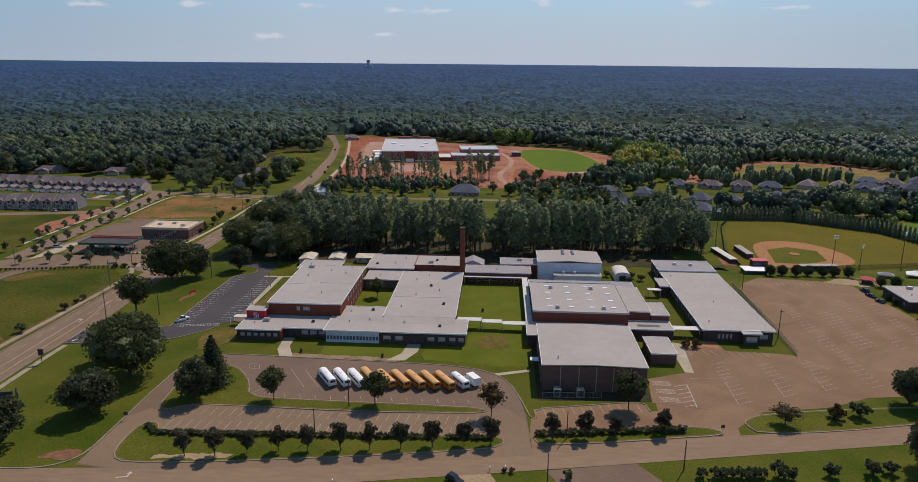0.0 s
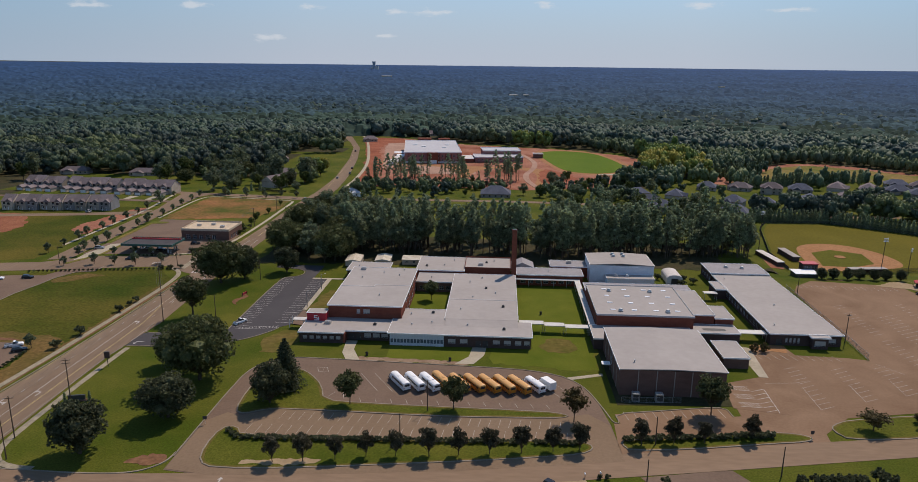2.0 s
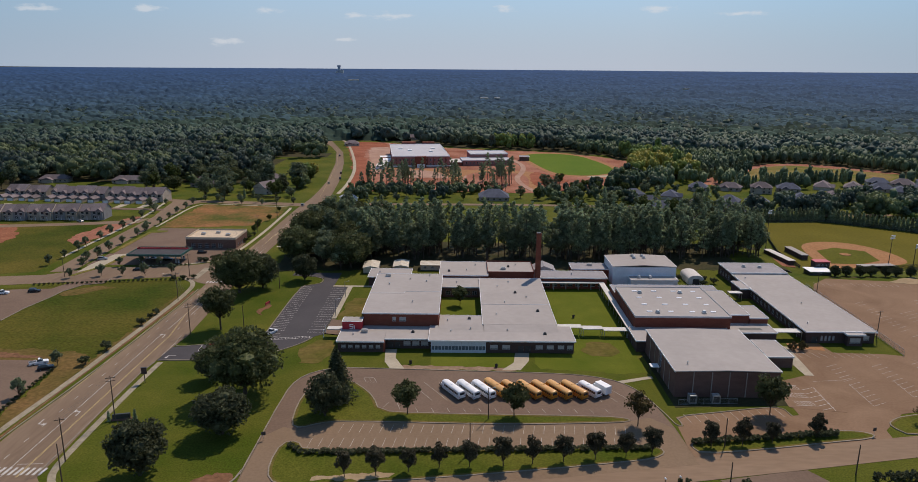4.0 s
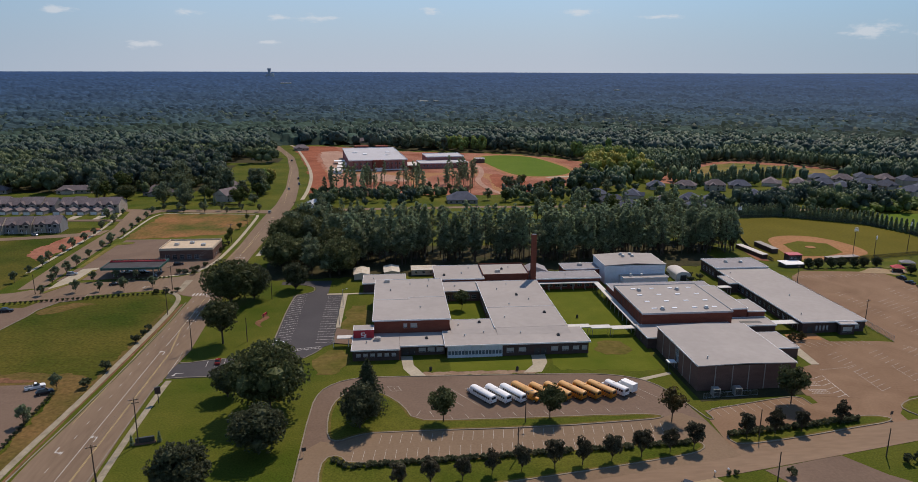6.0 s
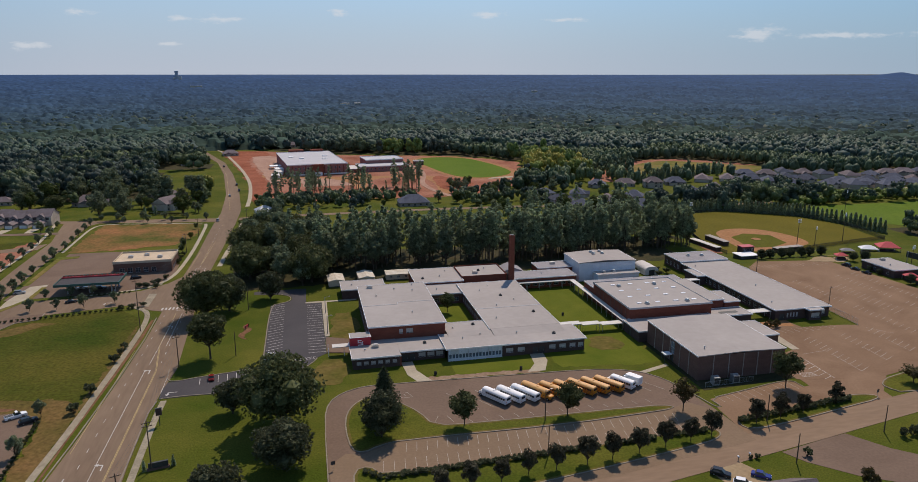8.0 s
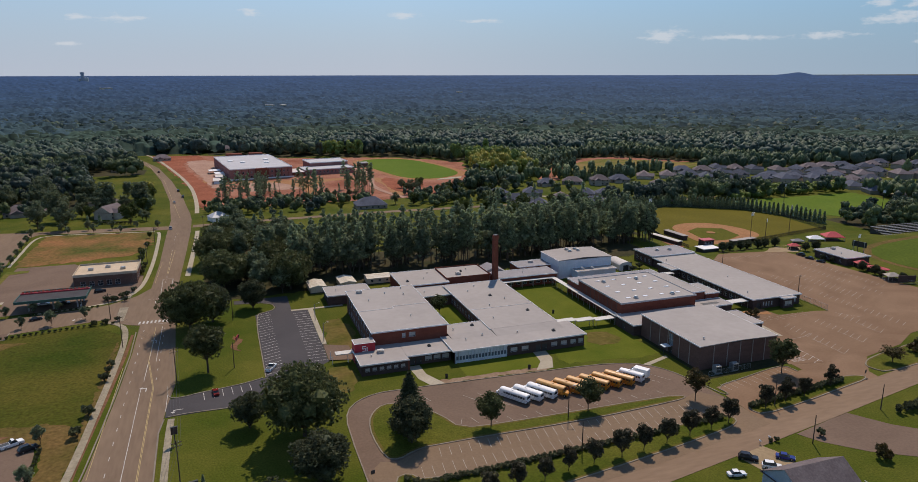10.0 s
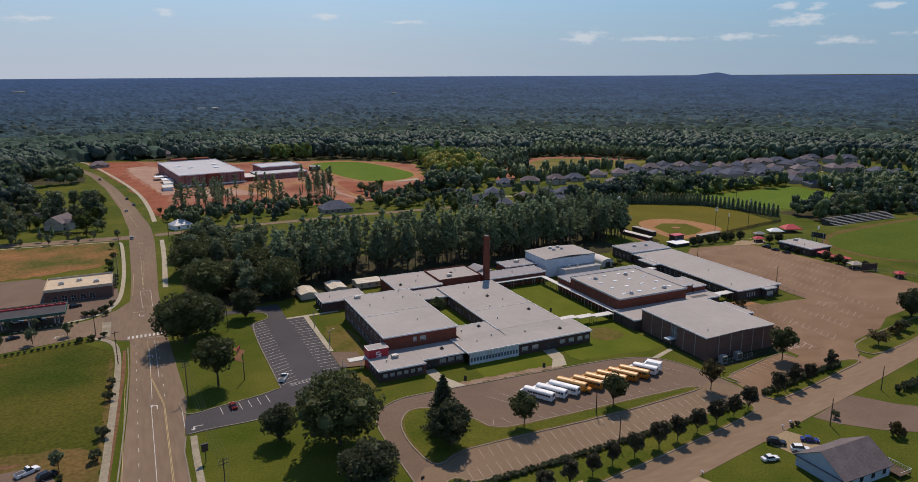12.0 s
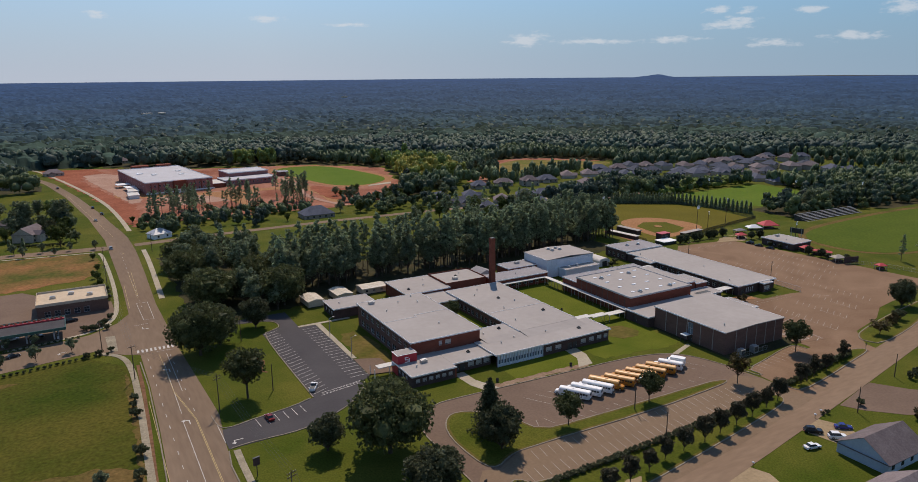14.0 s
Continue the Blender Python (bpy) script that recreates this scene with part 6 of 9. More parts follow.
def conifer(name, h, w, seed, leaf, low=0.08, layers=13, per=9, tufts=5, size=0.7, top=0.0):
    """Whorls of drooping boughs round a straight stem."""
    r = random.Random(seed)
    wood = bmesh.new()
    tube(wood, (0, 0, -0.3), (0, 0, h * 0.97), 0.02 * h, 0.04, 7)
    crown = bmesh.new()
    for i in range(layers):
        t = i / (layers - 1)
        z = h * (low + (0.97 - low) * t)
        rad = w / 2 * ((1 - t) ** 0.7 * (1 - top) + top * (1 - t ** 3)) + 0.15
        for k in range(per):
            a = 6.283 * (k + r.random()) / per
            reach = rad * r.uniform(0.7, 1.12)
            tip = Vector((math.cos(a) * reach, math.sin(a) * reach, z - reach * 0.18 + r.uniform(-0.3, 0.3)))
            for s in range(tufts):
                f = (s + 0.7) / tufts
                c = Vector((tip.x * f, tip.y * f, z + (tip.z - z) * f))
                tuft(crown, c, size * (1.25 - 0.5 * f) * r.uniform(0.8, 1.25), r, 0)
        if rad > 0.8:
            lump(crown, Vector((0, 0, z)), rad * 0.62, h / layers * 0.8, r, 0)
    ob = new(name)
    ob.empty_display_size = 0.5
    part("trunk", wood, BARK, ob)
    part("crown", crown, leaf, ob)
    return ob


def tall_pine(name, h, w, seed, leaf, low=0.5, boughs=27):
    """A bare straight stem with dead stubs below and an uneven, layered head of needles."""
    r = random.Random(seed)
    wood = bmesh.new()
    lean = Vector((r.uniform(-0.5, 0.5), r.uniform(-0.5, 0.5), 0))
    tube(wood, (0, 0, -0.3), lean + Vector((0, 0, h * 0.96)), 0.27, 0.06, 6)
    for k in range(5):
        z = h * r.uniform(low * 0.45, low)
        a = r.uniform(0, 6.283)
        tube(wood, lean * (z / h) + Vector((0, 0, z)), lean * (z / h) + Vector((math.cos(a) * 1.3, math.sin(a) * 1.3, z + 0.2)), 0.05, 0.02, 4, cap=False)
    crown = bmesh.new()
    for i in range(boughs):
        t = (i + r.random()) / boughs
        z = h * (low + (0.985 - low) * t)
        wide = 0.55 + 0.45 * math.sin(min(1.0, t * 2.2) * 1.5708)
        rad = w / 2 * wide * (1.0 - 0.85 * t ** 1.6) * r.uniform(0.35, 1.05)
        a = r.uniform(0, 6.283) + i * 2.4
        c = lean * (z / h) + Vector((math.cos(a) * rad, math.sin(a) * rad, z + rad * 0.12))
        tube(wood, lean * (z / h) + Vector((0, 0, z - 0.6)), c, 0.07, 0.03, 4, cap=False)
        s = w * r.uniform(0.10, 0.17) * (1.05 - 0.35 * t)
        lump(crown, c, s * 0.42, s * 0.24, r, 0)
        for k in range(18):
            n = Vector((r.gauss(0, 1), r.gauss(0, 1), r.gauss(0.3, 0.8))).normalized()
            tuft(crown, c + Vector((n.x * s, n.y * s, n.z * s * 0.6)) * r.uniform(0.7, 1.15), r.uniform(0.42, 0.8), r, 0)
    ob = new(name)
    ob.empty_display_size = 0.5
    part("trunk", wood, BARK, ob)
    part("crown", crown, leaf, ob)
    return ob


def plant(kind, x, y, scale=1.0, turn=None, squash=1.0, label=None, category="tree", group="", r=random.Random(9)):
    turn = r.uniform(0, 360) if turn is None else turn
    m = pose(x, y, terrain(x, y), 0, 0, turn)
    src = STOCK[kind]
    if kind not in PLANTED:
        ob = src
        ob.matrix_basis = m
        PLANTED.add(kind)
    else:
        ob = copy_thing(src, m)
    ob.scale = (scale, scale, scale * squash)
    return tagged(ob, label or LABELS[kind], category, group)


PLANTED = set()
STOCK = {
    "oak": broadleaf("oak_tree", 17, 19, 1, LEAF_OAK, 58, 110, 0.55, 0.14, 0.55),
    "oak_open": broadleaf("oak_tree", 19, 14, 22, LEAF_OAK, 34, 90, 0.42, 0.32, 0.52),
    "oak_b": broadleaf("oak_tree", 17, 14, 2, LEAF_DARK, 48, 105, 0.5, 0.06, 0.54),
    "holly": broadleaf("holly_tree", 15, 11.5, 3, LEAF_DARK, 36, 90, 0.4, 0.06, 0.5),
    "lot_tree": broadleaf("maple_tree", 10.6, 8.2, 4, LEAF_OAK, 24, 54, 0.17, 0.26, 0.4),
    "russet": broadleaf("maple_tree", 10.8, 7.4, 5, LEAF_RUSSET, 19, 30, 0.17, 0.28, 0.38),
    "round": broadleaf("pear_tree", 8.2, 4.9, 6, LEAF_PLUM, 17, 58, 0.14, 0.2, 0.34),
    "cedar": conifer("cedar_tree", 18, 14.5, 7, LEAF_DARK, 0.03, 18, 17, 8, 0.62),
    "screen": conifer("cypress_tree", 8, 3.6, 8, LEAF_PINE, 0.03, 10, 8, 3, 0.7, 0.35),
    "sapling": broadleaf("young_tree", 5.6, 3.6, 9, LEAF_WOOD, 11, 30, 0.09, 0.2, 0.4),
    "pine_a": tall_pine("pine_tree", 25, 7.4, 10, LEAF_PINE, 0.34),
    "pine_b": tall_pine("pine_tree", 23, 7.0, 11, LEAF_PINE, 0.26),
    "pine_c": tall_pine("pine_tree", 26, 7.6, 12, LEAF_PINE, 0.42),
    "pine_thin": tall_pine("pine_tree", 24, 5.6, 18, LEAF_PINE, 0.5, 20),
    "wood_a": broadleaf("broadleaf_tree", 17, 12, 13, LEAF_WOOD, 18, 34, 0.3, 0.15, 0.8),
    "wood_b": broadleaf("broadleaf_tree", 15, 11, 14, LEAF_LIGHT, 17, 34, 0.3, 0.15, 0.8),
    "wood_c": broadleaf("broadleaf_tree", 20, 12, 15, LEAF_WOOD, 19, 34, 0.3, 0.12, 0.8),
    "bush": broadleaf("shrub", 2.2, 2.6, 16, LEAF_DARK, 7, 18, 0.08, 0.05, 0.42),
    "bush_red": broadleaf("shrub", 3.0, 3.0, 17, LEAF_RUSSET, 7, 18, 0.08, 0.05, 0.45),
}
LABELS = {
    "oak": "broad spreading oak with dense dark-green crown", "oak_open": "tall oak with open crown above a bare trunk", "oak_b": "large dark-leaved oak with wide crown", "holly": "dense dark evergreen with rounded crown",
    "lot_tree": "small green maple on a slim trunk beside the lot", "russet": "thin maple with brownish turning leaves", "round": "small rounded pear tree with purplish-green leaves",
    "cedar": "tall dark cedar with drooping boughs", "screen": "narrow dark cypress in a screen row", "sapling": "young street tree in a planted strip",
    "pine_a": "tall pine with bare trunk and ragged head", "pine_b": "tall pine with ragged dark head", "pine_c": "very tall pine with high open head",
    "pine_thin": "thin pine with bare stem and small head", "wood_a": "broadleaf woodland tree with mid-green crown", "wood_b": "light-green broadleaf tree with loose crown", "wood_c": "tall dark broadleaf tree in the wood", "bush": "dark-green clipped shrub in a hedge row", "bush_red": "reddish-leaved loose shrub beside the walk",
}
# big trees on the west lawn
plant("oak_b", -112.4, 171.2, 0.98, 40, squash=0.8)
plant("holly", -125.6, 151.5, 1.14, 10, squash=0.92)
plant("oak", -113.4, 194.6, 1.14, 70, squash=1.04)
plant("holly", -127.2, 204, 0.78, 120)
plant("oak", -144.6, 290, 1.12, 200)
plant("oak_open", -138.2, 246.6, 0.88, 260)
plant("oak_b", -136.6, 297, 0.95, 30)
plant("holly", -120.6, 308.5, 0.92, 80)
plant("cedar", -85.0, 190.8, 0.9, 0)
plant("holly", -87.0, 181.4, 0.92, 210)
# small trees in the lots
plant("lot_tree", -64.0, 182.6, 1.0, 0)
plant("lot_tree", -34.0, 181.8, 0.98, 140)
plant("russet", -0.4, 177.2, 1.0, 60)
plant("lot_tree", 38.8, 184.4, 1.15, 220, label="dark-green maple before the gymnasium")
plant("lot_tree", -49.5, 276, 0.8, 20, label="small tree in the inner courtyard")
for x, y, s in ((-76.6, 151.2, 0.93), (-69.2, 152.0, 1.0), (-61.6, 153.6, 0.82), (-54.2, 155.6, 0.86), (-46.8, 156.2, 0.92), (-38.4, 156.6, 1.06), (-31.2, 157.8, 0.96), (-23.4, 158.8, 0.96), (-15.2, 160.0, 1.0), (-7.2, 161.4, 0.88), (-0.4, 162.6, 1.0), (15.9, 166.2, 0.98), (24.6, 167.8, 0.98), (32.7, 168.6, 0.8), (45.7, 171.4, 0.92)):
    plant("round", x, y, s, group="row of trees along the street")
for i in range(58):
    x = -92.6 + i * 1.62
    if -32.4 < x < -29.6 or -15.6 < x < -13.2:
        continue
    plant("bush", x, 161.2 + (x + 93) * 0.043 if x > -89 else 164.2 - (x + 92) * 0.9, rnd.uniform(0.8, 0.95), squash=0.72, group="clipped hedge by the lot", category="hedge")
for i in range(25):
    x = 12.4 + i * 1.6
    plant("bush", x, 167.9 + (x - 12) * 0.128, rnd.uniform(0.85, 1.1), squash=0.8, group="clipped hedge by the lot", category="hedge")

# ---- ground covers round about
RED_SOIL = material("bare_red_soil", (0.190, 0.070, 0.038), (0.270, 0.115, 0.064), 0.1, 0.8, 0.95, spread=0.5, bump=0.4, grain=0.25)
slab("field_1", [(-172.6, 150), (-170.4, 205), (-168.6, 240), (-168.2, 292), (-180, 307), (-205, 304), (-232, 296.5), (-300, 283), (-300, 226), (-200, 225), (-184, 214), (-178, 196), (-177, 150)], 0.03, FIELD, "wide grass field with worn patches", "field", cells=40)
slab("parking_lot_6", [(-240, 218), (-187, 217.4), (-182, 214), (-180.6, 208), (-179.6, 196), (-178.4, 178), (-177.4, 120), (-240, 120)], 0.07, ASPHALT_BUS, "grey parking lot beside the field", "parking lot")
slab("parking_lot_8", [(-300, 281), (-250, 290), (-240.6, 292), (-228, 293), (-222.5, 306.5), (-209, 309), (-209, 301.5), (-217, 298.6), (-221.4, 289), (-221.9, 281.6), (-224.5, 267.6), (-225, 253.5), (-262, 246), (-300, 246)], 0.1, ASPHALT_BUS, "grey asphalt side lot behind the field", "parking lot")
strip("kerb_12", [(-209.2, 309), (-209.2, 301.6), (-217, 298.8), (-221.2, 289), (-221.7, 281.6), (-224.3, 267.6), (-224.8, 253.6)], -0.1, 0.3, 0.24, KERB, "pale kerb round the side lot", "kerb")
slab("bare_earth_6", ragged(smooth_line([(-345, 416), (-323, 420), (-306, 398), (-300, 380), (-302, 364), (-345, 366)], 1), 3.0), 0.09, RED_SOIL, "bare red clay patch in the west field", "earth")
slab("bare_earth_1", ragged([(-262, 219.5), (-203, 219.8), (-190, 219), (-189, 220.4), (-204, 223.4), (-262, 225)], 1.2), 0.08, DIRT, "strip of bare red earth beside the field", "earth")
slab("bare_earth_2", ragged(smooth_line([(-221, 288), (-214, 296), (-200, 298), (-206, 290), (-218, 282)], 1), 2.5), 0.07, BROWNGRASS, "worn brown grass at the field's corner", "earth")
slab("vacant_lot", ragged([(-231, 413), (-231, 492), (-200, 485), (-169, 479), (-169, 443), (-177, 420), (-208, 414)], 2.0), 0.05, VACANT, "vacant lot of dry grass and clay", "field", cells=14)
slab("field_2", [(-250, 318), (-330, 300), (-345, 400), (-320, 440), (-252, 446), (-251, 400)], 0.04, FIELD, "grass field beside the new subdivision road", "field", cells=40)
slab("bare_earth_4", ragged(smooth_line([(-270, 380), (-256, 366), (-251.5, 400), (-252, 440), (-262, 442), (-268, 410)], 1), 3.5), 0.08, REDEARTH, "bank of bare red clay", "earth", cells=25)
slab("parking_lot_7", [(-232, 330), (-205, 332), (-181, 335), (-170, 346), (-167.6, 362), (-168, 376), (-190, 392), (-203, 410), (-229, 411), (-231, 360)], 0.09, ASPHALT_BUS, "filling station forecourt of grey asphalt", "parking lot")
slab("pavement_10", [(-230, 318), (-221, 330), (-221, 352), (-228, 350), (-230.5, 330)], 0.13, CONCRETE, "pale concrete entrance pad", "pavement")
slab("traffic_island_5", [(-231.8, 352), (-229.4, 352), (-229.6, 398), (-222, 400), (-222, 404), (-232.4, 404)], 0.2, DRYGRASS, "narrow planted island beside the forecourt", "traffic island")
slab("traffic_island_6", [(-231, 312), (-228.6, 312), (-221, 330), (-220.6, 348), (-222.6, 348), (-223, 330)], 0.2, DRYGRASS, "narrow planted island at the forecourt's edge", "traffic island")
strip("sidewalk_5", open_line([(-205, 329.2), (-190, 331.6), (-178, 335), (-170, 342)]), -0.2, 1.4, 0.12, CONCRETE, "pale sidewalk before the filling station", "sidewalk")
strip("sidewalk_6", open_line([(-251, 345), (-251.4, 390), (-252, 440), (-262, 500)]), -0.2, 1.6, 0.12, CONCRETE, "pale sidewalk along the subdivision road", "sidewalk")
strip("sidewalk_7", open_line([(-233.4, 414), (-234.6, 450), (-236, 480), (-232, 492), (-200, 486), (-170, 481)]), -0.6, 0.8, 0.12, CONCRETE, "pale sidewalk round the vacant lot", "sidewalk")

RED = [(-142, 562), (-146, 600), (-150, 660), (-158, 720), (-176, 810), (-205, 945), (-150, 940), (-70, 880), (5, 856), (60, 842), (108, 800), (132, 765), (112, 690), (96, 640), (55, 575), (0, 556), (-70, 562)]
slab("building_site", ragged(RED, 6.0), 0.06, REDEARTH, "graded site of bare red clay round the new school", "earth", cells=40)
RED_BANK = material("raw_red_clay", (0.200, 0.062, 0.032), (0.290, 0.105, 0.060), 0.05, 0.5, 0.95, spread=0.4, bump=0.6, grain=0.25)
PALE_CLAY = material("beaten_pale_clay", (0.285, 0.165, 0.118), (0.395, 0.255, 0.190), 0.06, 0.6, 0.95, spread=0.5, bump=0.4, grain=0.2)
slab("site_bank", ragged([(-207, 950), (-150, 935), (-140, 890), (-160, 884), (-166, 832), (-142, 700), (-132, 640), (-139, 566), (-146, 572), (-152, 655), (-176, 800)], 4.0), 0.1, RED_BANK, "raw red clay bank beside the new sidewalk", "earth", cells=40)
slab("site_yard", ragged([(-163, 880), (-146, 884), (-126, 860), (-124, 700), (-127, 668), (-134, 664), (-147, 745), (-160, 833)], 3.0), 0.15, PALE_CLAY, "pale beaten yard beside the new school", "earth", cells=40)
slab("site_mound", ragged(smooth_line([(12, 634), (20, 684), (31, 668), (44, 648), (48, 620), (30, 604), (14, 588)], 1), 2.5), 0.2, RED_BANK, "dark red clay mound beside the oval", "earth", cells=20)
slab("site_forecourt", ragged([(-112, 690), (-60, 696), (-46, 680), (-44, 640), (-104, 636)], 3.0), 0.1, PALE_CLAY, "pale graded forecourt before the new school", "earth", cells=40)
strip("site_track_2", open_line([(2, 790), (12, 742), (14, 712), (9, 672), (1, 643), (2, 604), (12, 560)]), -2.6, 2.6, 0.26, PALE_CLAY, "pale haul track beside the oval", "earth")
slab("site_track_1", smooth_line([(-60, 560), (-58, 640), (-80, 690), (-140, 690), (-146, 720), (-128, 760), (-126, 860), (-120, 860), (-121, 700), (-50, 690), (20, 690), (28, 640), (14, 566), (4, 562), (14, 640), (4, 676), (-48, 676), (-52, 560)], 2), 0.12, INFIELD, "pale beaten track across the red site", "earth", cells=30)
OVALGRASS = material("new_sown_grass", (0.075, 0.125, 0.012), (0.110, 0.150, 0.018), 0.02, 0.6, 0.95, grain=0.15)
OVAL = smooth_line([(20, 800), (24, 762), (36, 684), (48, 662), (72, 656), (98, 676), (105, 704), (98, 760), (84, 814), (54, 830), (30, 822)], 2)
slab("running_track", [(62 + (x - 62) * 1.16, 742 + (y - 742) * 1.1) for x, y in OVAL], 0.12, INFIELD, "unpaved oval track", "track", cells=30)
slab("sports_oval", OVAL, 0.2, OVALGRASS, "bright green oval of new grass", "field", cells=30)
slab("track_pad", [(66, 648), (92, 652), (96, 662), (72, 655)], 0.26, CONCRETE, "pale concrete at the oval's end", "pavement")
strip("sidewalk_8", open_line([(-146.4, 545), (-147.5, 600), (-153, 680), (-170, 784), (-201, 936), (-214, 966)]), -1.5, 1.5, 0.14, CONCRETE, "new pale concrete sidewalk beside the road", "sidewalk")
slab("road_5", [(-148, 487), (-100, 492), (-20, 494), (60, 490), (120, 480), (180, 470), (250, 476), (250, 484), (180, 478), (122, 488), (60, 498), (-20, 502), (-100, 500), (-148, 496)], 0.07, ASPHALT_ROAD, "residential street behind the pine belt", "road", cells=40)

# new school on the site
def far_block(name, label, x0, x1, y0, y1, h, rows, per, turn=7):
    b = block(name, label, x0, x1, y0, y1, h, BRICK_NEW, ROOF_NEW, over=0.2, group="new school", lip=0.5, turn=turn,
              south=[o for r in range(rows) for o in evenly(2, x1 - x0 - 2, per, 1.6, 2.0 + r * 4.2, 4.0 + r * 4.2, "g")], west=[o for r in range(rows) for o in evenly(4, y1 - y0 - 6, 12, 1.6, 2.0 + r * 4.2, 4.0 + r * 4.2, "g")] if rows > 1 else ())
    return b


b = far_block("new_school", "two-storey red-brick school under construction with pale roof", -119, -61, 704, 818, 10.8, 2, 14)
part("entrance_bay", boxed(23, 34, -3, -0.02, -0.2, 11), BRICK_RED, b)
for x0, x1, y0, y1 in ((-12, -0.5, 58, 70), (-9, -0.5, 34, 48)):
    shelter = part("side_canopy", boxed(x0, x1, y0, y1, 2.9, 3.3), WHITE, b, "white flat canopy on posts")
    for px in (x0 + 0.3, x1 - 0.5):
        for py in (y0 + 0.3, y1 - 0.5):
            part("post", boxed(px, px + 0.2, py, py + 0.2, -0.2, 2.896), WHITE, shelter)
for k in range(9):
    part("pilaster", boxed(4 + k * 6.2, 4.7 + k * 6.2, -0.3, -0.003, -0.2, 10.3), BRICK_RED, b)
part("band", boxed(-0.3, 59.3, -0.5, -0.31, 0.6, 1.8), WHITE, b, "white band along the base")
part("entrance_arch", boxed(24.5, 32.5, -3.6, -3.02, 0, 3.6), WHITE, b, "white entrance arch")
for x, y, w, d in ((18, 50, 12, 14), (40, 40, 12, 10), (8, 66, 14, 12), (44, 66, 12, 12)):
    part("roof_unit", boxed(x, x + w * 0.35, y, y + d * 0.35, 10.4, 11.6), WHITE, b)
part("raised_roof", boxed(14, 30, 114.4, 124, 0, 13), BRICK_RED, b)
part("raised_roof", boxed(38, 52, 114.4, 122, 0, 13), BRICK_RED, b)
far_block("new_school", "long red-brick wing of the new school", -48, 2, 719, 744, 5.4, 1, 12)
far_block("new_school", "upper hall of the new school wing", -40, 0, 745, 775, 9.0, 1, 8)
block("new_school", "low link of the new school with white canopy", -60.6, -49, 716, 742, 4.2, BRICK_RED, ROOF_PALE, group="new school", turn=7)
block("site_shed", "small brown site shed", 14, 24, 762, 772, 4.6, BRICK_BROWN, ROOF_DIM, group="")
for x, y in ((-134, 690), (-132, 715)):
    block("site_cabin", "white site cabin beside the new school", x, x + 8, y, y + 18, 3.2, METAL_WHITE, ROOF_PALE, group="site cabins")


# ---- houses
def hip_house(x, y, w, d, h, turn, roof_mat, wall_mat, label, gable=False, porch=True, group="houses", category="house"):
    ob = thing("house", x, y, terrain(x, y), turn, label, category, group)
    a, c = w / 2, d / 2
    bm = bmesh.new()
    t = 0.3
    box(bm, -a, a, -c, -c + t, -0.3, h)
    box(bm, -a, a, c - t, c, -0.3, h)
    box(bm, -a, -a + t, -c + t, c - t, -0.3, h)
    box(bm, a - t, a, -c + t, c - t, -0.3, h)
    if gable:
        for s in (-1, 1):
            v = [bm.verts.new(q) for q in ((s * a, -c, h), (s * a, c, h), (s * a, 0, h + c * 0.62))]
            bm.faces.new(v if s > 0 else v[::-1])
    part("wall", bm, wall_mat, ob)
    o = 0.5
    rise = c * 0.62
    run = 0 if gable else c * 0.9
    e = [(-a - o, -c - o, h - 0.1), (a + o, -c - o, h - 0.1), (a + o, c + o, h - 0.1), (-a - o, c + o, h - 0.1)]
    r = [(-a - (o if gable else 0) + run, 0, h + rise + 0.15), (a + (o if gable else 0) - run, 0, h + rise + 0.15)]
    bm = bmesh.new()
    v = [bm.verts.new(q) for q in e + r]
    w2 = [bm.verts.new((q[0], q[1], q[2] - 0.2)) for q in e]
    for k in ((0, 1, 5, 4), (2, 3, 4, 5)) if gable else ((0, 1, 5, 4), (2, 3, 4, 5), (1, 2, 5), (3, 0, 4)):
        bm.faces.new([v[i] for i in k])
    for i in range(4):
        bm.faces.new((v[(i + 1) % 4], v[i], w2[i], w2[(i + 1) % 4]))
    bm.faces.new(w2[::-1])
    part("roof", bm, roof_mat, ob)
    if porch:
        bm = bmesh.new()
        pw = w * 0.4
        px = -a * 0.3
        q = [(px - pw / 2, -c - 3.4, h - 0.4), (px + pw / 2, -c - 3.4, h - 0.4), (px + pw / 2, -c + 1, h - 0.4), (px - pw / 2, -c + 1, h - 0.4), (px, -c - 3.4, h + rise * 0.5), (px, -c + 2.5, h + rise * 0.5)]
        v = [bm.verts.new(k) for k in q]
        for k in ((0, 1, 4), (1, 2, 5, 4), (3, 0, 4, 5)):
            bm.faces.new([v[i] for i in k])
        part("gable_roof", bm, roof_mat, ob)
        part("garage", boxed(px - pw / 2 + 0.4, px + pw / 2 - 0.4, -c - 3.0, -c - 0.01, -0.3, h - 0.45), wall_mat, ob)
    n = max(2, int(w / 4))
    for i in range(n):
        u = -a + w * (i + 0.5) / n
        part("window", boxed(u - 0.6, u + 0.6, -c - 0.06, -c - 0.004, 1.0, 2.3), PANE, ob)
        if h > 4.5:
            part("window", boxed(u - 0.6, u + 0.6, -c - 0.06, -c - 0.004, 3.8, 5.0), PANE, ob)
    return ob


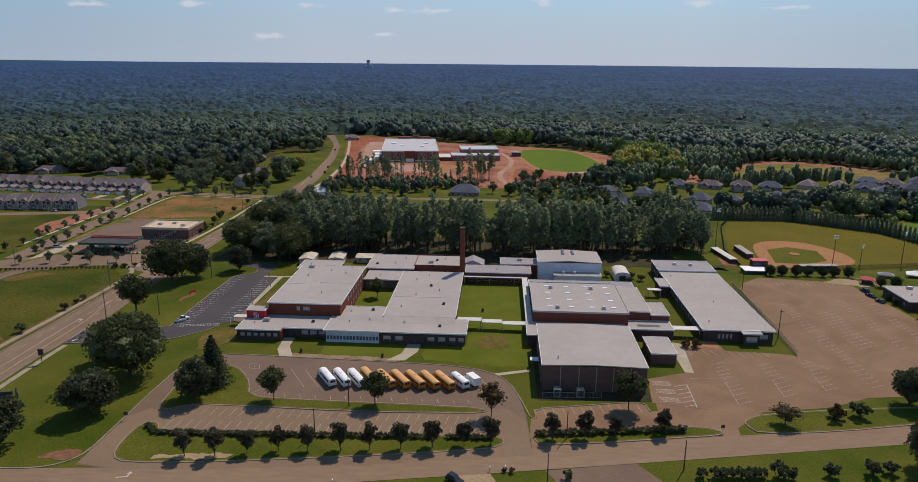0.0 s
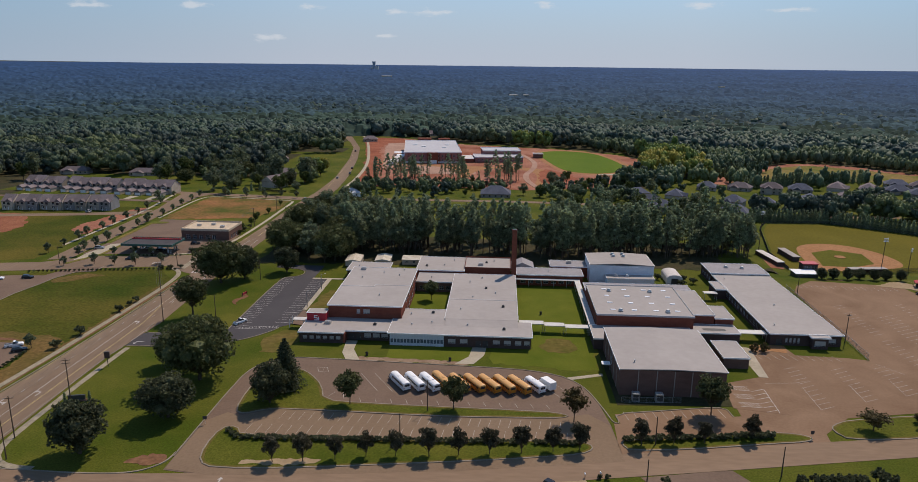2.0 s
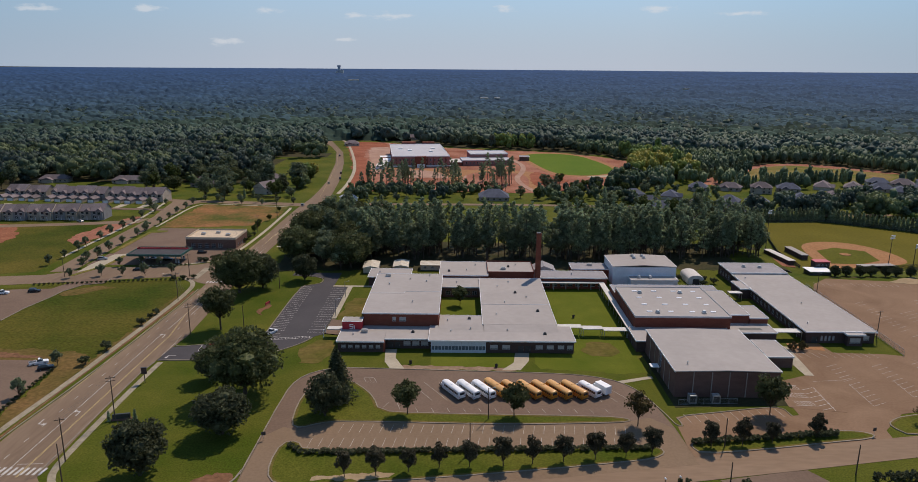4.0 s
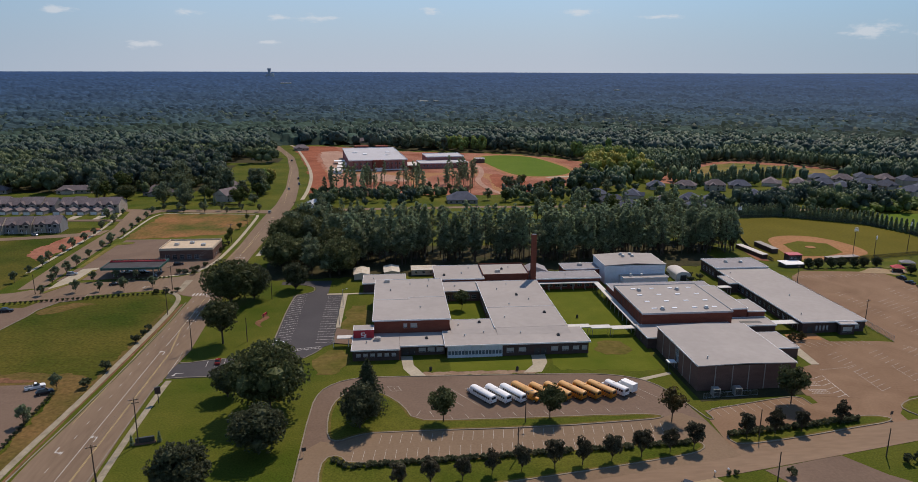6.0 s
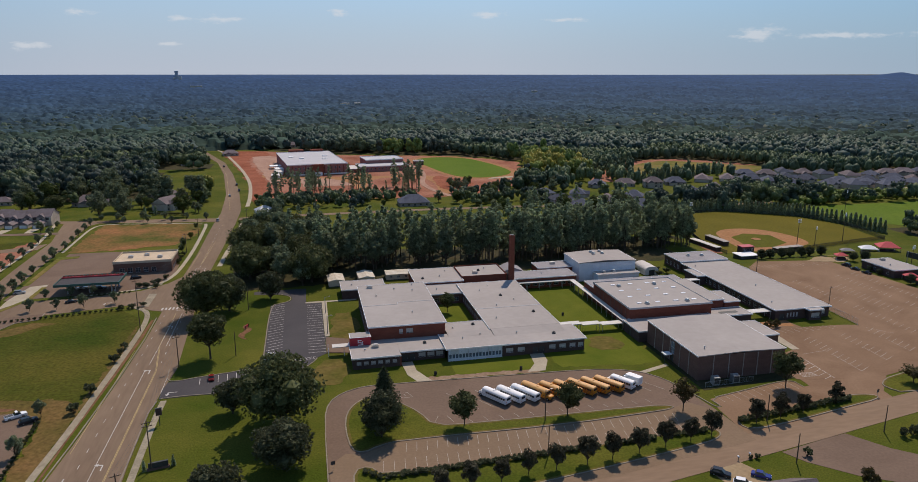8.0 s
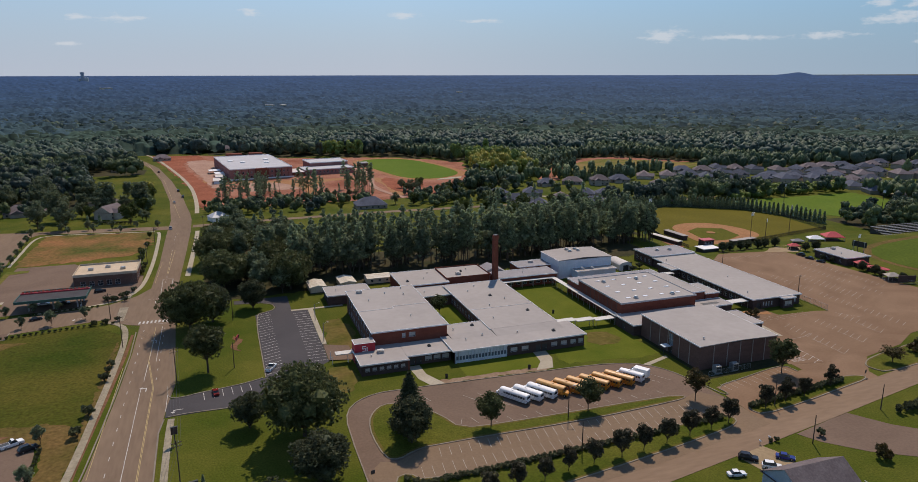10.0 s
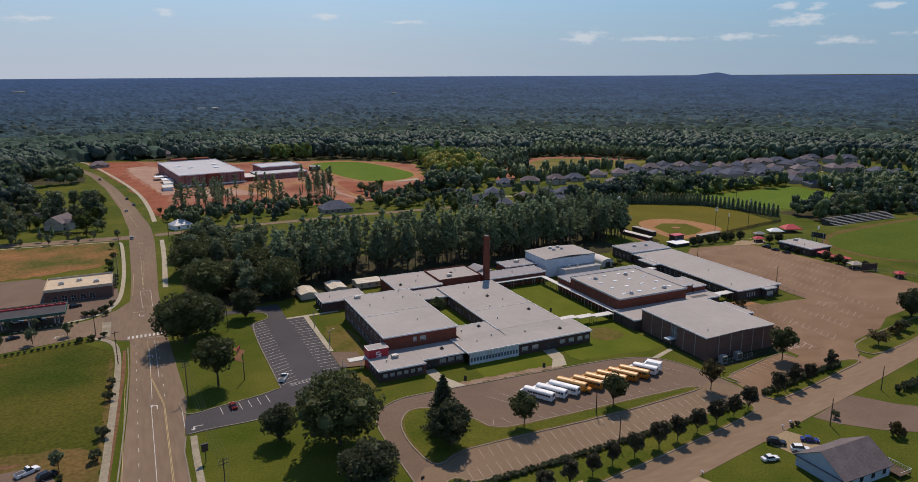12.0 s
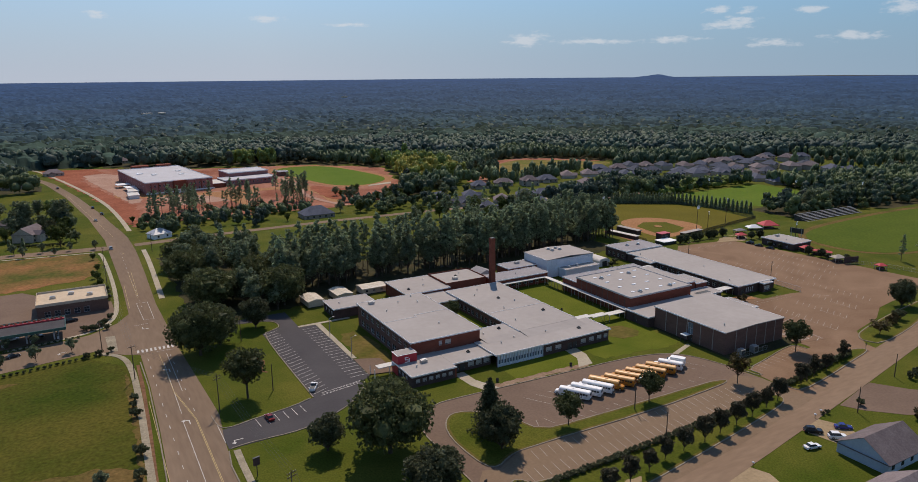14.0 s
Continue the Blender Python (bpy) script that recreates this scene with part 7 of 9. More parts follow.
hr = random.Random(77)
hip_house(-25, 522, 22, 16, 3.2, 0, SHINGLE_DARK, SIDING, "large house with dark hipped roof behind the pines", porch=False)
hip_house(-132, 508, 11.5, 9.5, 3.2, 20, EDGE_GREY, WHITE, "white house with pale pyramid roof beside the road", porch=False)
HOUSES = ((86, 506), (89, 478), (123, 505), (104, 464), (149, 583), (176, 584), (146, 506), (138, 478), (197, 572), (223, 580), (170, 514), (258, 593), (210, 531), (239, 540), (282, 590), (302, 583), (318, 616), (327, 595), (353, 606), (301, 556), (320, 548), (376, 606), (350, 570), (381, 585), (341, 528), (398, 571), (360, 522), (420, 570), (445, 576), (466, 578), (488, 578), (500, 560), (522, 570), (544, 580), (552, 560), (572, 556), (524, 515), (382, 533), (388, 512), (408, 530), (429, 530), (420, 504), (460, 527), (480, 528), (484, 506), (504, 498), (390, 475), (386, 450), (428, 461), (395, 425), (494, 466), (514, 460), (440, 500), (446, 546), (470, 550), (424, 548), (400, 550), (372, 552), (330, 572), (112, 536), (84, 540))
for x, y in HOUSES:
    turn = hr.choice((-25, -15, 10, 65)) + hr.uniform(-8, 8)
    kind = hr.random()
    hip_house(x, y, hr.uniform(14, 19), hr.uniform(11, 13.5), hr.choice((3.2, 3.2, 5.2)), turn, SHINGLE_DARK if kind < 0.72 else SHINGLE, SIDING, "suburban house with %s hipped roof among trees" % ("grey" if kind < 0.72 else "brown"), group="suburban houses")
    if y < 545:
        d = Vector((math.sin(radians(turn)), -math.cos(radians(turn))))
        u = Vector((math.cos(radians(turn)), math.sin(radians(turn))))
        c = Vector((x, y)) + u * -2
        slab("driveway", [tuple(c + d * p + u * q) for p, q in ((7, -2.5), (7, 2.5), (16, 2.2), (16, -2.2))], 0.09, CONCRETE, "short pale concrete drive before a house", "driveway")
ROADSIDE = ((-262, 584, 26, 15, 6), (-203, 548, 16, 13, 60), (-214, 608, 18, 13, 40), (-335, 598, 26, 10, 4), (-400, 600, 24, 10, 4), (-224, 816, 20, 12, 10), (-246, 700, 16, 12, 20), (-280, 660, 16, 12, 25), (-190, 900, 18, 12, 10), (-120, 985, 20, 12, 0), (-60, 1010, 20, 12, 8))
for x, y, w, d, turn in ROADSIDE:
    hip_house(x, y, w, d, 5.4 if x == -203 else 3.2, turn, SHINGLE, SIDING, "low house with brown shingle roof among trees" if x != -203 else "tall gabled house with brown shingle roof beside the road", gable=x == -203, group="houses along the road")
# row houses
def row_house(x, y, w, d, h, turn, wall_mat, label, wing, end=False):
    """A two-storey unit with a ridge along the row, and a lower garage wing before it."""
    ob = thing("row_house", x, y, terrain(x, y), turn, label, "row house", "row houses")
    rise = d * 0.3
    bm = bmesh.new()
    box(bm, 0.02, w - 0.02, 0, d, -0.3, h)
    for s in (0.02, w - 0.02):
        v = [bm.verts.new(q) for q in ((s, 0, h), (s, d, h), (s, d / 2, h + rise))]
        bm.faces.new(v if s > 1 else v[::-1])
    part("wall", bm, wall_mat, ob)
    o = 0.35
    for name, ya, yb in (("roof_slope", -0.4, d / 2), ("roof_slope", d + 0.4, d / 2)):
        bm = bmesh.new()
        za = h - 0.12
        q = [(-o if end else 0.02, ya, za), (w + o if end else w - 0.02, ya, za), (w + o if end else w - 0.02, yb, h + rise + 0.12), (-o if end else 0.02, yb, h + rise + 0.12)]
        v = [bm.verts.new(k) for k in q]
        u = [bm.verts.new((k[0], k[1], k[2] + 0.14)) for k in q]
        bm.faces.new(v)
        bm.faces.new(u[::-1])
        for i in range(4):
            bm.faces.new((v[i], v[(i + 1) % 4], u[(i + 1) % 4], u[i]))
        part(name, bm, SHINGLE, ob)
    g0, g1 = (0.4, w * 0.58) if wing else (w * 0.42, w - 0.4)
    gm, top = (g0 + g1) / 2, h + (g1 - g0) * 0.42
    bm = bmesh.new()
    box(bm, g0, g1, -1.1, -0.02, 2.8 if wing else -0.3, h)
    v = [bm.verts.new(q) for q in ((g0, -1.1, h), (g1, -1.1, h), (gm, -1.1, top))]
    bm.faces.new(v)
    bay = part("front_bay", bm, wall_mat, ob)
    bm = bmesh.new()
    q = [(g0 - 0.3, -1.5, h - 0.2), (g1 + 0.3, -1.5, h - 0.2), (g1 + 0.3, d * 0.3, h - 0.2), (g0 - 0.3, d * 0.3, h - 0.2), (gm, -1.5, top + 0.15), (gm, d * 0.42, top + 0.15)]
    v = [bm.verts.new(k) for k in q]
    for k in ((1, 2, 5, 4), (3, 0, 4, 5), (0, 1, 4), (2, 3, 5)):
        bm.faces.new([v[n] for n in k])
    part("gable_roof", bm, SHINGLE, bay)
    part("window", boxed(gm - 0.8, gm + 0.8, -1.18, -1.11, 3.6, 5.2), PANE, bay)
    part("trim", boxed(gm - 1.0, gm + 1.0, -1.16, -1.105, 5.22, 5.4), WHITE, bay)
    for i in range(2):
        u = w * (0.28 + 0.44 * i)
        if g0 - 0.9 < u < g1 + 0.9:
            continue
        for z in (1.0, 3.7):
            if z > 3 or not wing:
                win = part("window", boxed(u - 0.95, u + 0.95, -0.07, -0.004, z, z + 1.7), PANE, ob)
                part("sill", boxed(u - 0.8, u + 0.8, -0.16, -0.075, z - 0.12, z - 0.01), WHITE, win)
    if wing:
        g = w * 0.62
        bm = bmesh.new()
        box(bm, 0.5, 0.5 + g, -9.5, -0.1, -0.3, 2.7)
        v = [bm.verts.new(q) for q in ((0.5, -9.5, 2.7), (0.5 + g, -9.5, 2.7), (0.5 + g / 2, -9.5, 4.3))]
        bm.faces.new(v)
        garage = part("garage", bm, wall_mat, ob)
        bm = bmesh.new()
        q = [(0.2, -9.9, 2.62), (0.8 + g, -9.9, 2.62), (0.8 + g, -0.12, 2.62), (0.2, -0.12, 2.62), (0.5 + g / 2, -9.9, 4.5), (0.5 + g / 2, -0.12, 4.5)]
        v = [bm.verts.new(k) for k in q]
        for k in ((1, 2, 5, 4), (3, 0, 4, 5), (0, 1, 4), (2, 3, 5)):
            bm.faces.new([v[i] for i in k])
        part("garage_roof", bm, SHINGLE, garage)
        part("garage_door", boxed(1.0, g, -9.58, -9.51, 0, 2.2), WHITE, garage)
    else:
        part("door", boxed(w / 2 - 0.5, w / 2 + 0.5, -0.08, -0.004, 0, 2.1), SIGN_RED if int(x) % 2 else METAL_DARK, ob)
        part("porch_roof", boxed(w / 2 - 1.4, w / 2 + 1.4, -1.5, -0.09, 2.5, 2.7), SHINGLE, ob)
        for s in (-1.2, 1.2):
            part("porch_post", boxed(w / 2 + s - 0.08, w / 2 + s + 0.08, -1.4, -1.24, 0, 2.5), WHITE, ob)


for k in range(14):
    gap = 3.5 * (k // 5)
    row_house(-272 - k * 8.2 - gap, 497 + k * 0.9 + 1.3 * (k % 2), 8.2, 13, 5.9 - 0.35 * (k % 3), -5, SIDING_SLATE if k in (2, 5, 8) else SIDING, "two-storey row house with brown roof and garage wing", True, end=k % 5 == 0)
for k in range(9):
    row_house(-282 - k * 7.8, 432 + k * -0.6 + 1.4 * (k % 2), 7.8, 12, 5.7 - 0.4 * (k % 2), 4, SIDING_SLATE if k % 3 == 0 else SIDING, "two-storey row house with dark windows and small porch", False, end=k == 0)
for k in range(7):
    slab("driveway", [(-273 - k * 16.4, 486), (-267 - k * 16.4, 486), (-268 - k * 16.4, 472), (-272 - k * 16.4, 472)], 0.09, CONCRETE, "pale concrete drive before a row house", "driveway")
slab("road_6", [(-248, 438), (-262, 430), (-290, 423), (-330, 416), (-380, 410), (-380, 402), (-330, 408), (-290, 415), (-262, 421), (-249, 424)], 0.1, ASPHALT_ROAD, "short street before the row houses", "road")
slab("road_8", [(-252, 470), (-290, 473), (-400, 480), (-400, 474), (-290, 467), (-250, 463)], 0.1, ASPHALT_BUS, "lane between the row houses", "road")
# houses south of the street
hip_house(-4.2, 129.6, 16.6, 13.2, 3.0, 0, SHINGLE, SIDING_BLUE, "bungalow with brown shingle roof and pale blue siding", gable=True, porch=False)
hip_house(-25, 114.6, 17, 13, 3.0, 0, SHINGLE, BRICK_BROWN, "brown-roofed brick bungalow beside the street", gable=True, porch=False)
slab("driveway_1", [(-10.4, 149.0), (-1.0, 150.8), (2.6, 143), (0.4, 137), (-8.0, 136.6), (-9.2, 142)], 0.06, DUST, "buff concrete drive before the bungalow", "driveway")
slab("driveway_2", [(-48.6, 140.6), (-38.4, 142.9), (-36.5, 138), (-39, 130), (-49, 131)], 0.06, DUST, "buff concrete drive beside the bungalow", "driveway")
slab("road_7", [(13, 151.5), (30, 155.2), (36, 156.2), (42, 147), (52, 138), (80, 120), (70, 112), (40, 128), (24, 138), (16, 146)], 0.06, ASPHALT_BUS, "grey side street joining from the south", "road")

# filling station and shop
b = block("convenience_store", "brown-brick store with tan roof and parapet", -196, -169.5, 364, 384, 5.4, BRICK_BROWN, ROOF_TAN, over=0.0, edge=STORE_TAN, lip=0.8, group="", south=evenly(2, 20, 5, 2.2, 0.4, 2.8, "g"), east=evenly(2, 16, 4, 1.8, 0.6, 2.6, "g"))
part("base_course", boxed(-0.06, 26.56, -0.1, -0.01, 0, 0.35), BRICK_BROWN, b)
for x, y in ((6, 10), (13, 13), (20, 8)):
    roof_vent(b, x, y, 5.4, "unit")
c = thing("fuel_canopy", -212, 331, 0, 0, "filling station canopy with dark green fascia and red stripe", "canopy")
part("deck", boxed(0, 26, 0, 15, 4.9, 5.3), DECK_DARK, c)
bm = bmesh.new()
for q in ((-0.2, 26.2, -0.25, -0.02), (-0.2, 26.2, 15.02, 15.25)):
    box(bm, q[0], q[1], q[2], q[3], 4.5, 5.6)
box(bm, -0.25, -0.02, 0, 15, 4.5, 5.6)
box(bm, 26.02, 26.25, 0, 15, 4.5, 5.6)
part("fascia", bm, CANOPY_GREEN, c)
bm = bmesh.new()
for k in range(17):
    box(bm, 0.4 + k * 1.5, 1.3 + k * 1.5, 11.6, 12.0, 5.3, 6.3)
part("rib_row", bm, BRICK_RED, c, "row of dark red roof ribs")
part("red_stripe", boxed(0, 26, 11.0, 11.4, 5.304, 5.9), TENT_RED, c)
for x in (4, 13, 22):
    for y in (4, 11):
        part("column", boxed(x - 0.25, x + 0.25, y - 0.25, y + 0.25, 0, 4.9), EDGE_GREY, c)
        p = thing("fuel_pump", -212 + x + 1.2, 331 + y, 0.1, 0, "fuel pump under the canopy", "fuel pump", "fuel pumps")
        part("case", boxed(-0.35, 0.35, -0.25, 0.25, 0, 1.9), EDGE_GREY, p)
        part("display", boxed(-0.25, 0.25, -0.28, -0.254, 1.0, 1.7), METAL_DARK, p)

# ---- ball fields and stadium
slab("ball_field", [(123, 345), (125, 372), (133, 402), (141, 431), (150, 449), (190, 451), (228, 426), (240, 402), (234, 356), (215, 353), (172, 345), (146, 342)], 0.06, BALLGRASS, "mown yellowish-green baseball outfield", "field", cells=30)
slab("infield", smooth_line([(136, 346), (140, 378), (146, 394), (160, 401), (177, 397), (187, 379), (187, 356), (172, 349), (150, 344)], 2), 0.1, INFIELD, "orange clay infield arc", "field", cells=25)
slab("infield_grass", [(143, 353), (148, 379), (161, 386), (174.5, 378.5), (171.5, 359), (158, 352)], 0.14, DIAMOND, "grass diamond inside the infield", "field")
slab("pitchers_mound", [(159.6 + 2.8 * math.cos(a), 371 + 2.8 * math.sin(a)) for a in np.linspace(0, 6.1, 16)], 0.35, INFIELD, "round clay pitcher's mound", "field")
slab("field_3", [(253, 445), (262, 456), (371, 457), (365, 392), (322, 382), (279, 383), (257, 412)], 0.06, OVALGRASS, "bright green practice field", "field", cells=30)
slab("field_4", smooth_line([(170, 634), (200, 664), (240, 712), (290, 742), (324, 732), (385, 674), (360, 645), (307, 638), (236, 652)], 1), 0.06, DRYGRASS, "dry grass clearing in the woods", "field", cells=30)
slab("bare_earth_5", ragged(smooth_line([(158, 610), (172, 652), (196, 676), (240, 728), (296, 762), (336, 746), (388, 680), (376, 678), (320, 732), (288, 742), (246, 712), (212, 664), (186, 632), (176, 606)], 1), 3.5), 0.1, REDEARTH, "rim of bare red clay round the clearing", "earth", cells=30)
FOOT = [(203, 296), (229, 307), (290, 312), (356, 311), (430, 300), (420, 236), (300, 228), (226, 240), (199, 251), (194, 276)]
slab("stadium_track", smooth_line([(300 + (x - 300) * 1.035, 270 + (y - 270) * 1.11) for x, y in FOOT], 2), 0.06, BROWNGRASS, "worn brown verge round the football field", "track", cells=40)
slab("football_field", smooth_line(FOOT, 1), 0.12, FOOTGRASS, "green football field", "field", cells=40)
b = thing("bleachers", 248, 320, terrain(275, 330), -2, "long grey aluminium bleachers facing the football field", "bleachers")
for k in range(9):
    part("bench", boxed(0, 60, k * 1.6, k * 1.6 + 0.9, 0.8 + k * 0.55, 0.9 + k * 0.55), STEEL_SEAT, b)
    part("foot_board", boxed(0, 60, k * 1.6 + 0.95, k * 1.6 + 1.55, 0.5 + k * 0.55, 0.58 + k * 0.55), STEEL_SEAT, b)
for k in range(9):
    bm = bmesh.new()
    v = [bm.verts.new((0.5 + k * 7.3, y, z)) for y, z in ((0, 0), (14, 0), (14, 4.8), (0, 0.4))]
    w = [bm.verts.new((0.7 + k * 7.3, y, z)) for y, z in ((0, 0), (14, 0), (14, 4.8), (0, 0.4))]
    bm.faces.new(v)
    bm.faces.new(w[::-1])
    for i in range(4):
        bm.faces.new((v[(i + 1) % 4], v[i], w[i], w[(i + 1) % 4]))
    part("support_frame", bm, METAL_DARK, b)
part("front_rail", boxed(0, 60, -0.3, -0.2, 0.0, 1.2), METAL_DARK, b)
b = block("field_house", "low dark-brick field house with pale roof", 167.2, 182.6, 277, 297, 4.0, BRICK_DARK, ROOF_GREY, group="stadium", west=evenly(2, 18, 4, 1.6, 1.0, 2.4, "g"), south=[(6, 8, 0, 2.4, "d")])
roof_vent(b, 5, 8, 4.0)
roof_vent(b, 9, 17, 4.0, "unit")
b = block("press_box", "white-roofed scorers' hut at the ball field", 118.6, 128.6, 325.5, 332.5, 3.6, METAL_DARK, WHITE, group="stadium", over=0.6, edge=None)
block("press_box", "dark red scorers' booth with red roof", 124.5, 131.5, 333.5, 338, 6.4, BRICK_DARK, SIGN_RED, group="stadium", over=0.3, edge=None, south=evenly(0.4, 6.6, 3, 1.6, 3.6, 5.2, "g"))
slab("dirt_path", ragged([(148, 313), (158, 318.5), (167, 322), (168, 339), (175.4, 340), (176.6, 322), (174, 313), (166, 307)], 1.0), 0.12, DUST, "pale tan dirt path from the lot to the ball field", "path")
slab("planting_bed", ragged([(124, 319), (161, 321.5), (164, 329), (128, 328.6)], 1.0), 0.08, MULCH, "mulched bed under the small trees", "bed")
slab("dugout_walk", [(114, 345), (121, 345), (124, 360), (120, 378), (115, 378)], 0.1, REDEARTH, "clay walk beside the dugout", "earth")


def dugout(x0, y0, x1, y1, mat, label):
    L = math.hypot(x1 - x0, y1 - y0)
    ob = thing("dugout", x0, y0, terrain(x0, y0), math.degrees(math.atan2(y1 - y0, x1 - x0)), label, "dugout", "stadium")
    part("back_wall", boxed(0, L, 0, 0.3, -0.2, 2.4), BRICK_DARK, ob)
    part("side_wall", boxed(0, 0.3, -3, -0.004, -0.2, 2.4), BRICK_DARK, ob)
    part("side_wall", boxed(L - 0.3, L, -3, -0.004, -0.2, 2.4), BRICK_DARK, ob)
    part("roof", boxed(-0.3, L + 0.3, -3.4, 0.5, 2.404, 2.65), mat, ob)
    part("bench", boxed(0.6, L - 0.6, -0.6, -0.1, 0.4, 0.5), WOODPOLE, ob)


dugout(119, 349, 116, 372, ROOF_PALE, "dugout with long pale roof")
dugout(131, 360, 130, 378, ROOF_GREY, "dugout with grey roof and dark walls")
dugout(150, 342.5, 168, 344.5, ROOF_GREY, "long shelter behind the backstop")


def pavilion(x, y, w, d, h, turn, mat, label, name="pavilion"):
    ob = thing(name, x, y, terrain(x, y), turn, label, "pavilion", "stadium")
    bm = bmesh.new()
    v = [bm.verts.new(q) for q in ((-w / 2, -d / 2, h), (w / 2, -d / 2, h), (w / 2, d / 2, h), (-w / 2, d / 2, h), (-w * 0.12, 0, h + d * 0.28), (w * 0.12, 0, h + d * 0.28))]
    u = [bm.verts.new((q[0], q[1], h - 0.25)) for q in ((-w / 2, -d / 2), (w / 2, -d / 2), (w / 2, d / 2), (-w / 2, d / 2))]
    for k in ((0, 1, 5, 4), (1, 2, 5), (2, 3, 4, 5), (3, 0, 4)):
        bm.faces.new([v[i] for i in k])
    for i in range(4):
        bm.faces.new((v[(i + 1) % 4], v[i], u[i], u[(i + 1) % 4]))
    bm.faces.new(u)
    part("roof", bm, mat, ob)
    for sx in (-1, 1):
        for sy in (-1, 1):
            part("post", boxed(sx * (w / 2 - 0.3) - 0.1, sx * (w / 2 - 0.3) + 0.1, sy * (d / 2 - 0.3) - 0.1, sy * (d / 2 - 0.3) + 0.1, 0, h - 0.25), METAL_GALV, ob)
    part("counter", boxed(-w * 0.35, w * 0.35, -d * 0.3, d * 0.3, -0.1, 1.1), BRICK_DARK, ob)


pavilion(208, 324, 11, 9, 3.2, -25, TENT_RED, "open pavilion with bright red hipped roof")
pavilion(198.4, 327, 9, 6, 2.8, -25, WHITE, "open shelter with white roof beside the red pavilion")
pavilion(168.4, 312.6, 6, 4.5, 2.4, -20, TENT_RED, "small red-roofed stand beside the lot")
pavilion(183, 325, 7, 4, 2.4, -20, ROOF_DIM, "small grey-roofed stand beside the pavilion")
pavilion(172.4, 272.6, 6, 5, 2.4, -15, TENT_RED, "red-roofed ticket stand by the stadium")
pavilion(172, 263.6, 11, 3.5, 2.2, -65, TENT_RED, "long low red-roofed stand by the stadium")
pavilion(166.4, 250.4, 6.5, 5, 2.6, -20, SIDING, "small hut with pale pinkish roof")
pavilion(170.4, 230.4, 4.5, 4, 2.4, -20, TENT_RED, "small red-roofed stand at the lot corner")
s = thing("scoreboard", 197, 296, terrain(197, 296), 100, "dark scoreboard on posts beside the football field", "scoreboard")
part("board", boxed(-4, 4, -0.2, 0.2, 3.0, 6.0), METAL_DARK, s)
for x in (-3, 3):
    part("post", boxed(x - 0.15, x + 0.15, 0.22, 0.5, 0, 6.2), METAL_GALV, s)
s = thing("sign_board", 168.5, 244.5, terrain(168, 244), -20, "dark red board wall beside the stadium entrance", "sign")
part("board", boxed(-4, 4, -0.15, 0.15, 0.6, 3.8), BRICK_DARK, s)
part("post", boxed(-3.8, -3.5, 0.16, 0.4, 0, 4), METAL_DARK, s)
part("post", boxed(3.5, 3.8, 0.16, 0.4, 0, 4), METAL_DARK, s)

# works tower on the horizon
# pale bluish grey: the haze over the tower is in the base colour
TOWER_GREY = material("hazy_tower_concrete", (0.30, 0.32, 0.36), (0.38, 0.40, 0.44), 0.05, 0.5, 0.9, grain=0.1)
s = thing("tower", -667, 3600, 26, 0, "grey concrete works tower on the far horizon", "tower")
part("shaft", boxed(-6, 6, -6, 6, -10, 62), TOWER_GREY, s)
part("head_house", boxed(-7.8, 7.8, -7.8, 7.8, 62.01, 71), TOWER_GREY, s)
part("annexe", boxed(6.1, 22, -6, 6, -10, 48), METAL_GALV, s)
part("silo", boxed(-16, -6.1, -6, 6, -10, 44), METAL_GALV, s)
for x, y, w in ((10, 1900, 20), (44, 1906, 12), (-490, 2900, 40), (700, 2400, 16)):
    z = terrain(x, y)
    s = thing("distant_building", x, y, z, 15, "pale low building among far treetops", "building", "far buildings")
    part("body", boxed(-w / 2, w / 2, -8, 8, -1, 17), STORE_TAN, s)
    part("roof", boxed(-w / 2 - 0.5, w / 2 + 0.5, -8.5, 8.5, 17.01, 17.8), ROOF_PALE, s)

# timber deck behind the bungalow
s = thing("deck", 4.3, 120.5, 0, 0, "timber deck with white railing beside the bungalow", "deck")
part("floor_boards", boxed(0, 4.2, 0, 6, 0.9, 1.05), WOODPOLE, s)
for x, y in ((0.1, 0.1), (4.0, 0.1), (4.0, 5.8), (0.1, 5.8), (4.0, 3)):
    part("post", boxed(x - 0.08, x + 0.08, y - 0.08, y + 0.08, -0.2, 0.896), WOODPOLE, s)
for a in ((0, 4.2, 0, 0.06), (4.14, 4.2, 0.07, 6)):
    part("rail", boxed(a[0], a[1], a[2], a[3], 1.9, 2.0), WHITE, s)
for k in range(9):
    part("baluster", boxed(4.14, 4.2, 0.3 + k * 0.66, 0.36 + k * 0.66, 1.054, 1.896), WHITE, s)

# ---- woods
wr = random.Random(21)
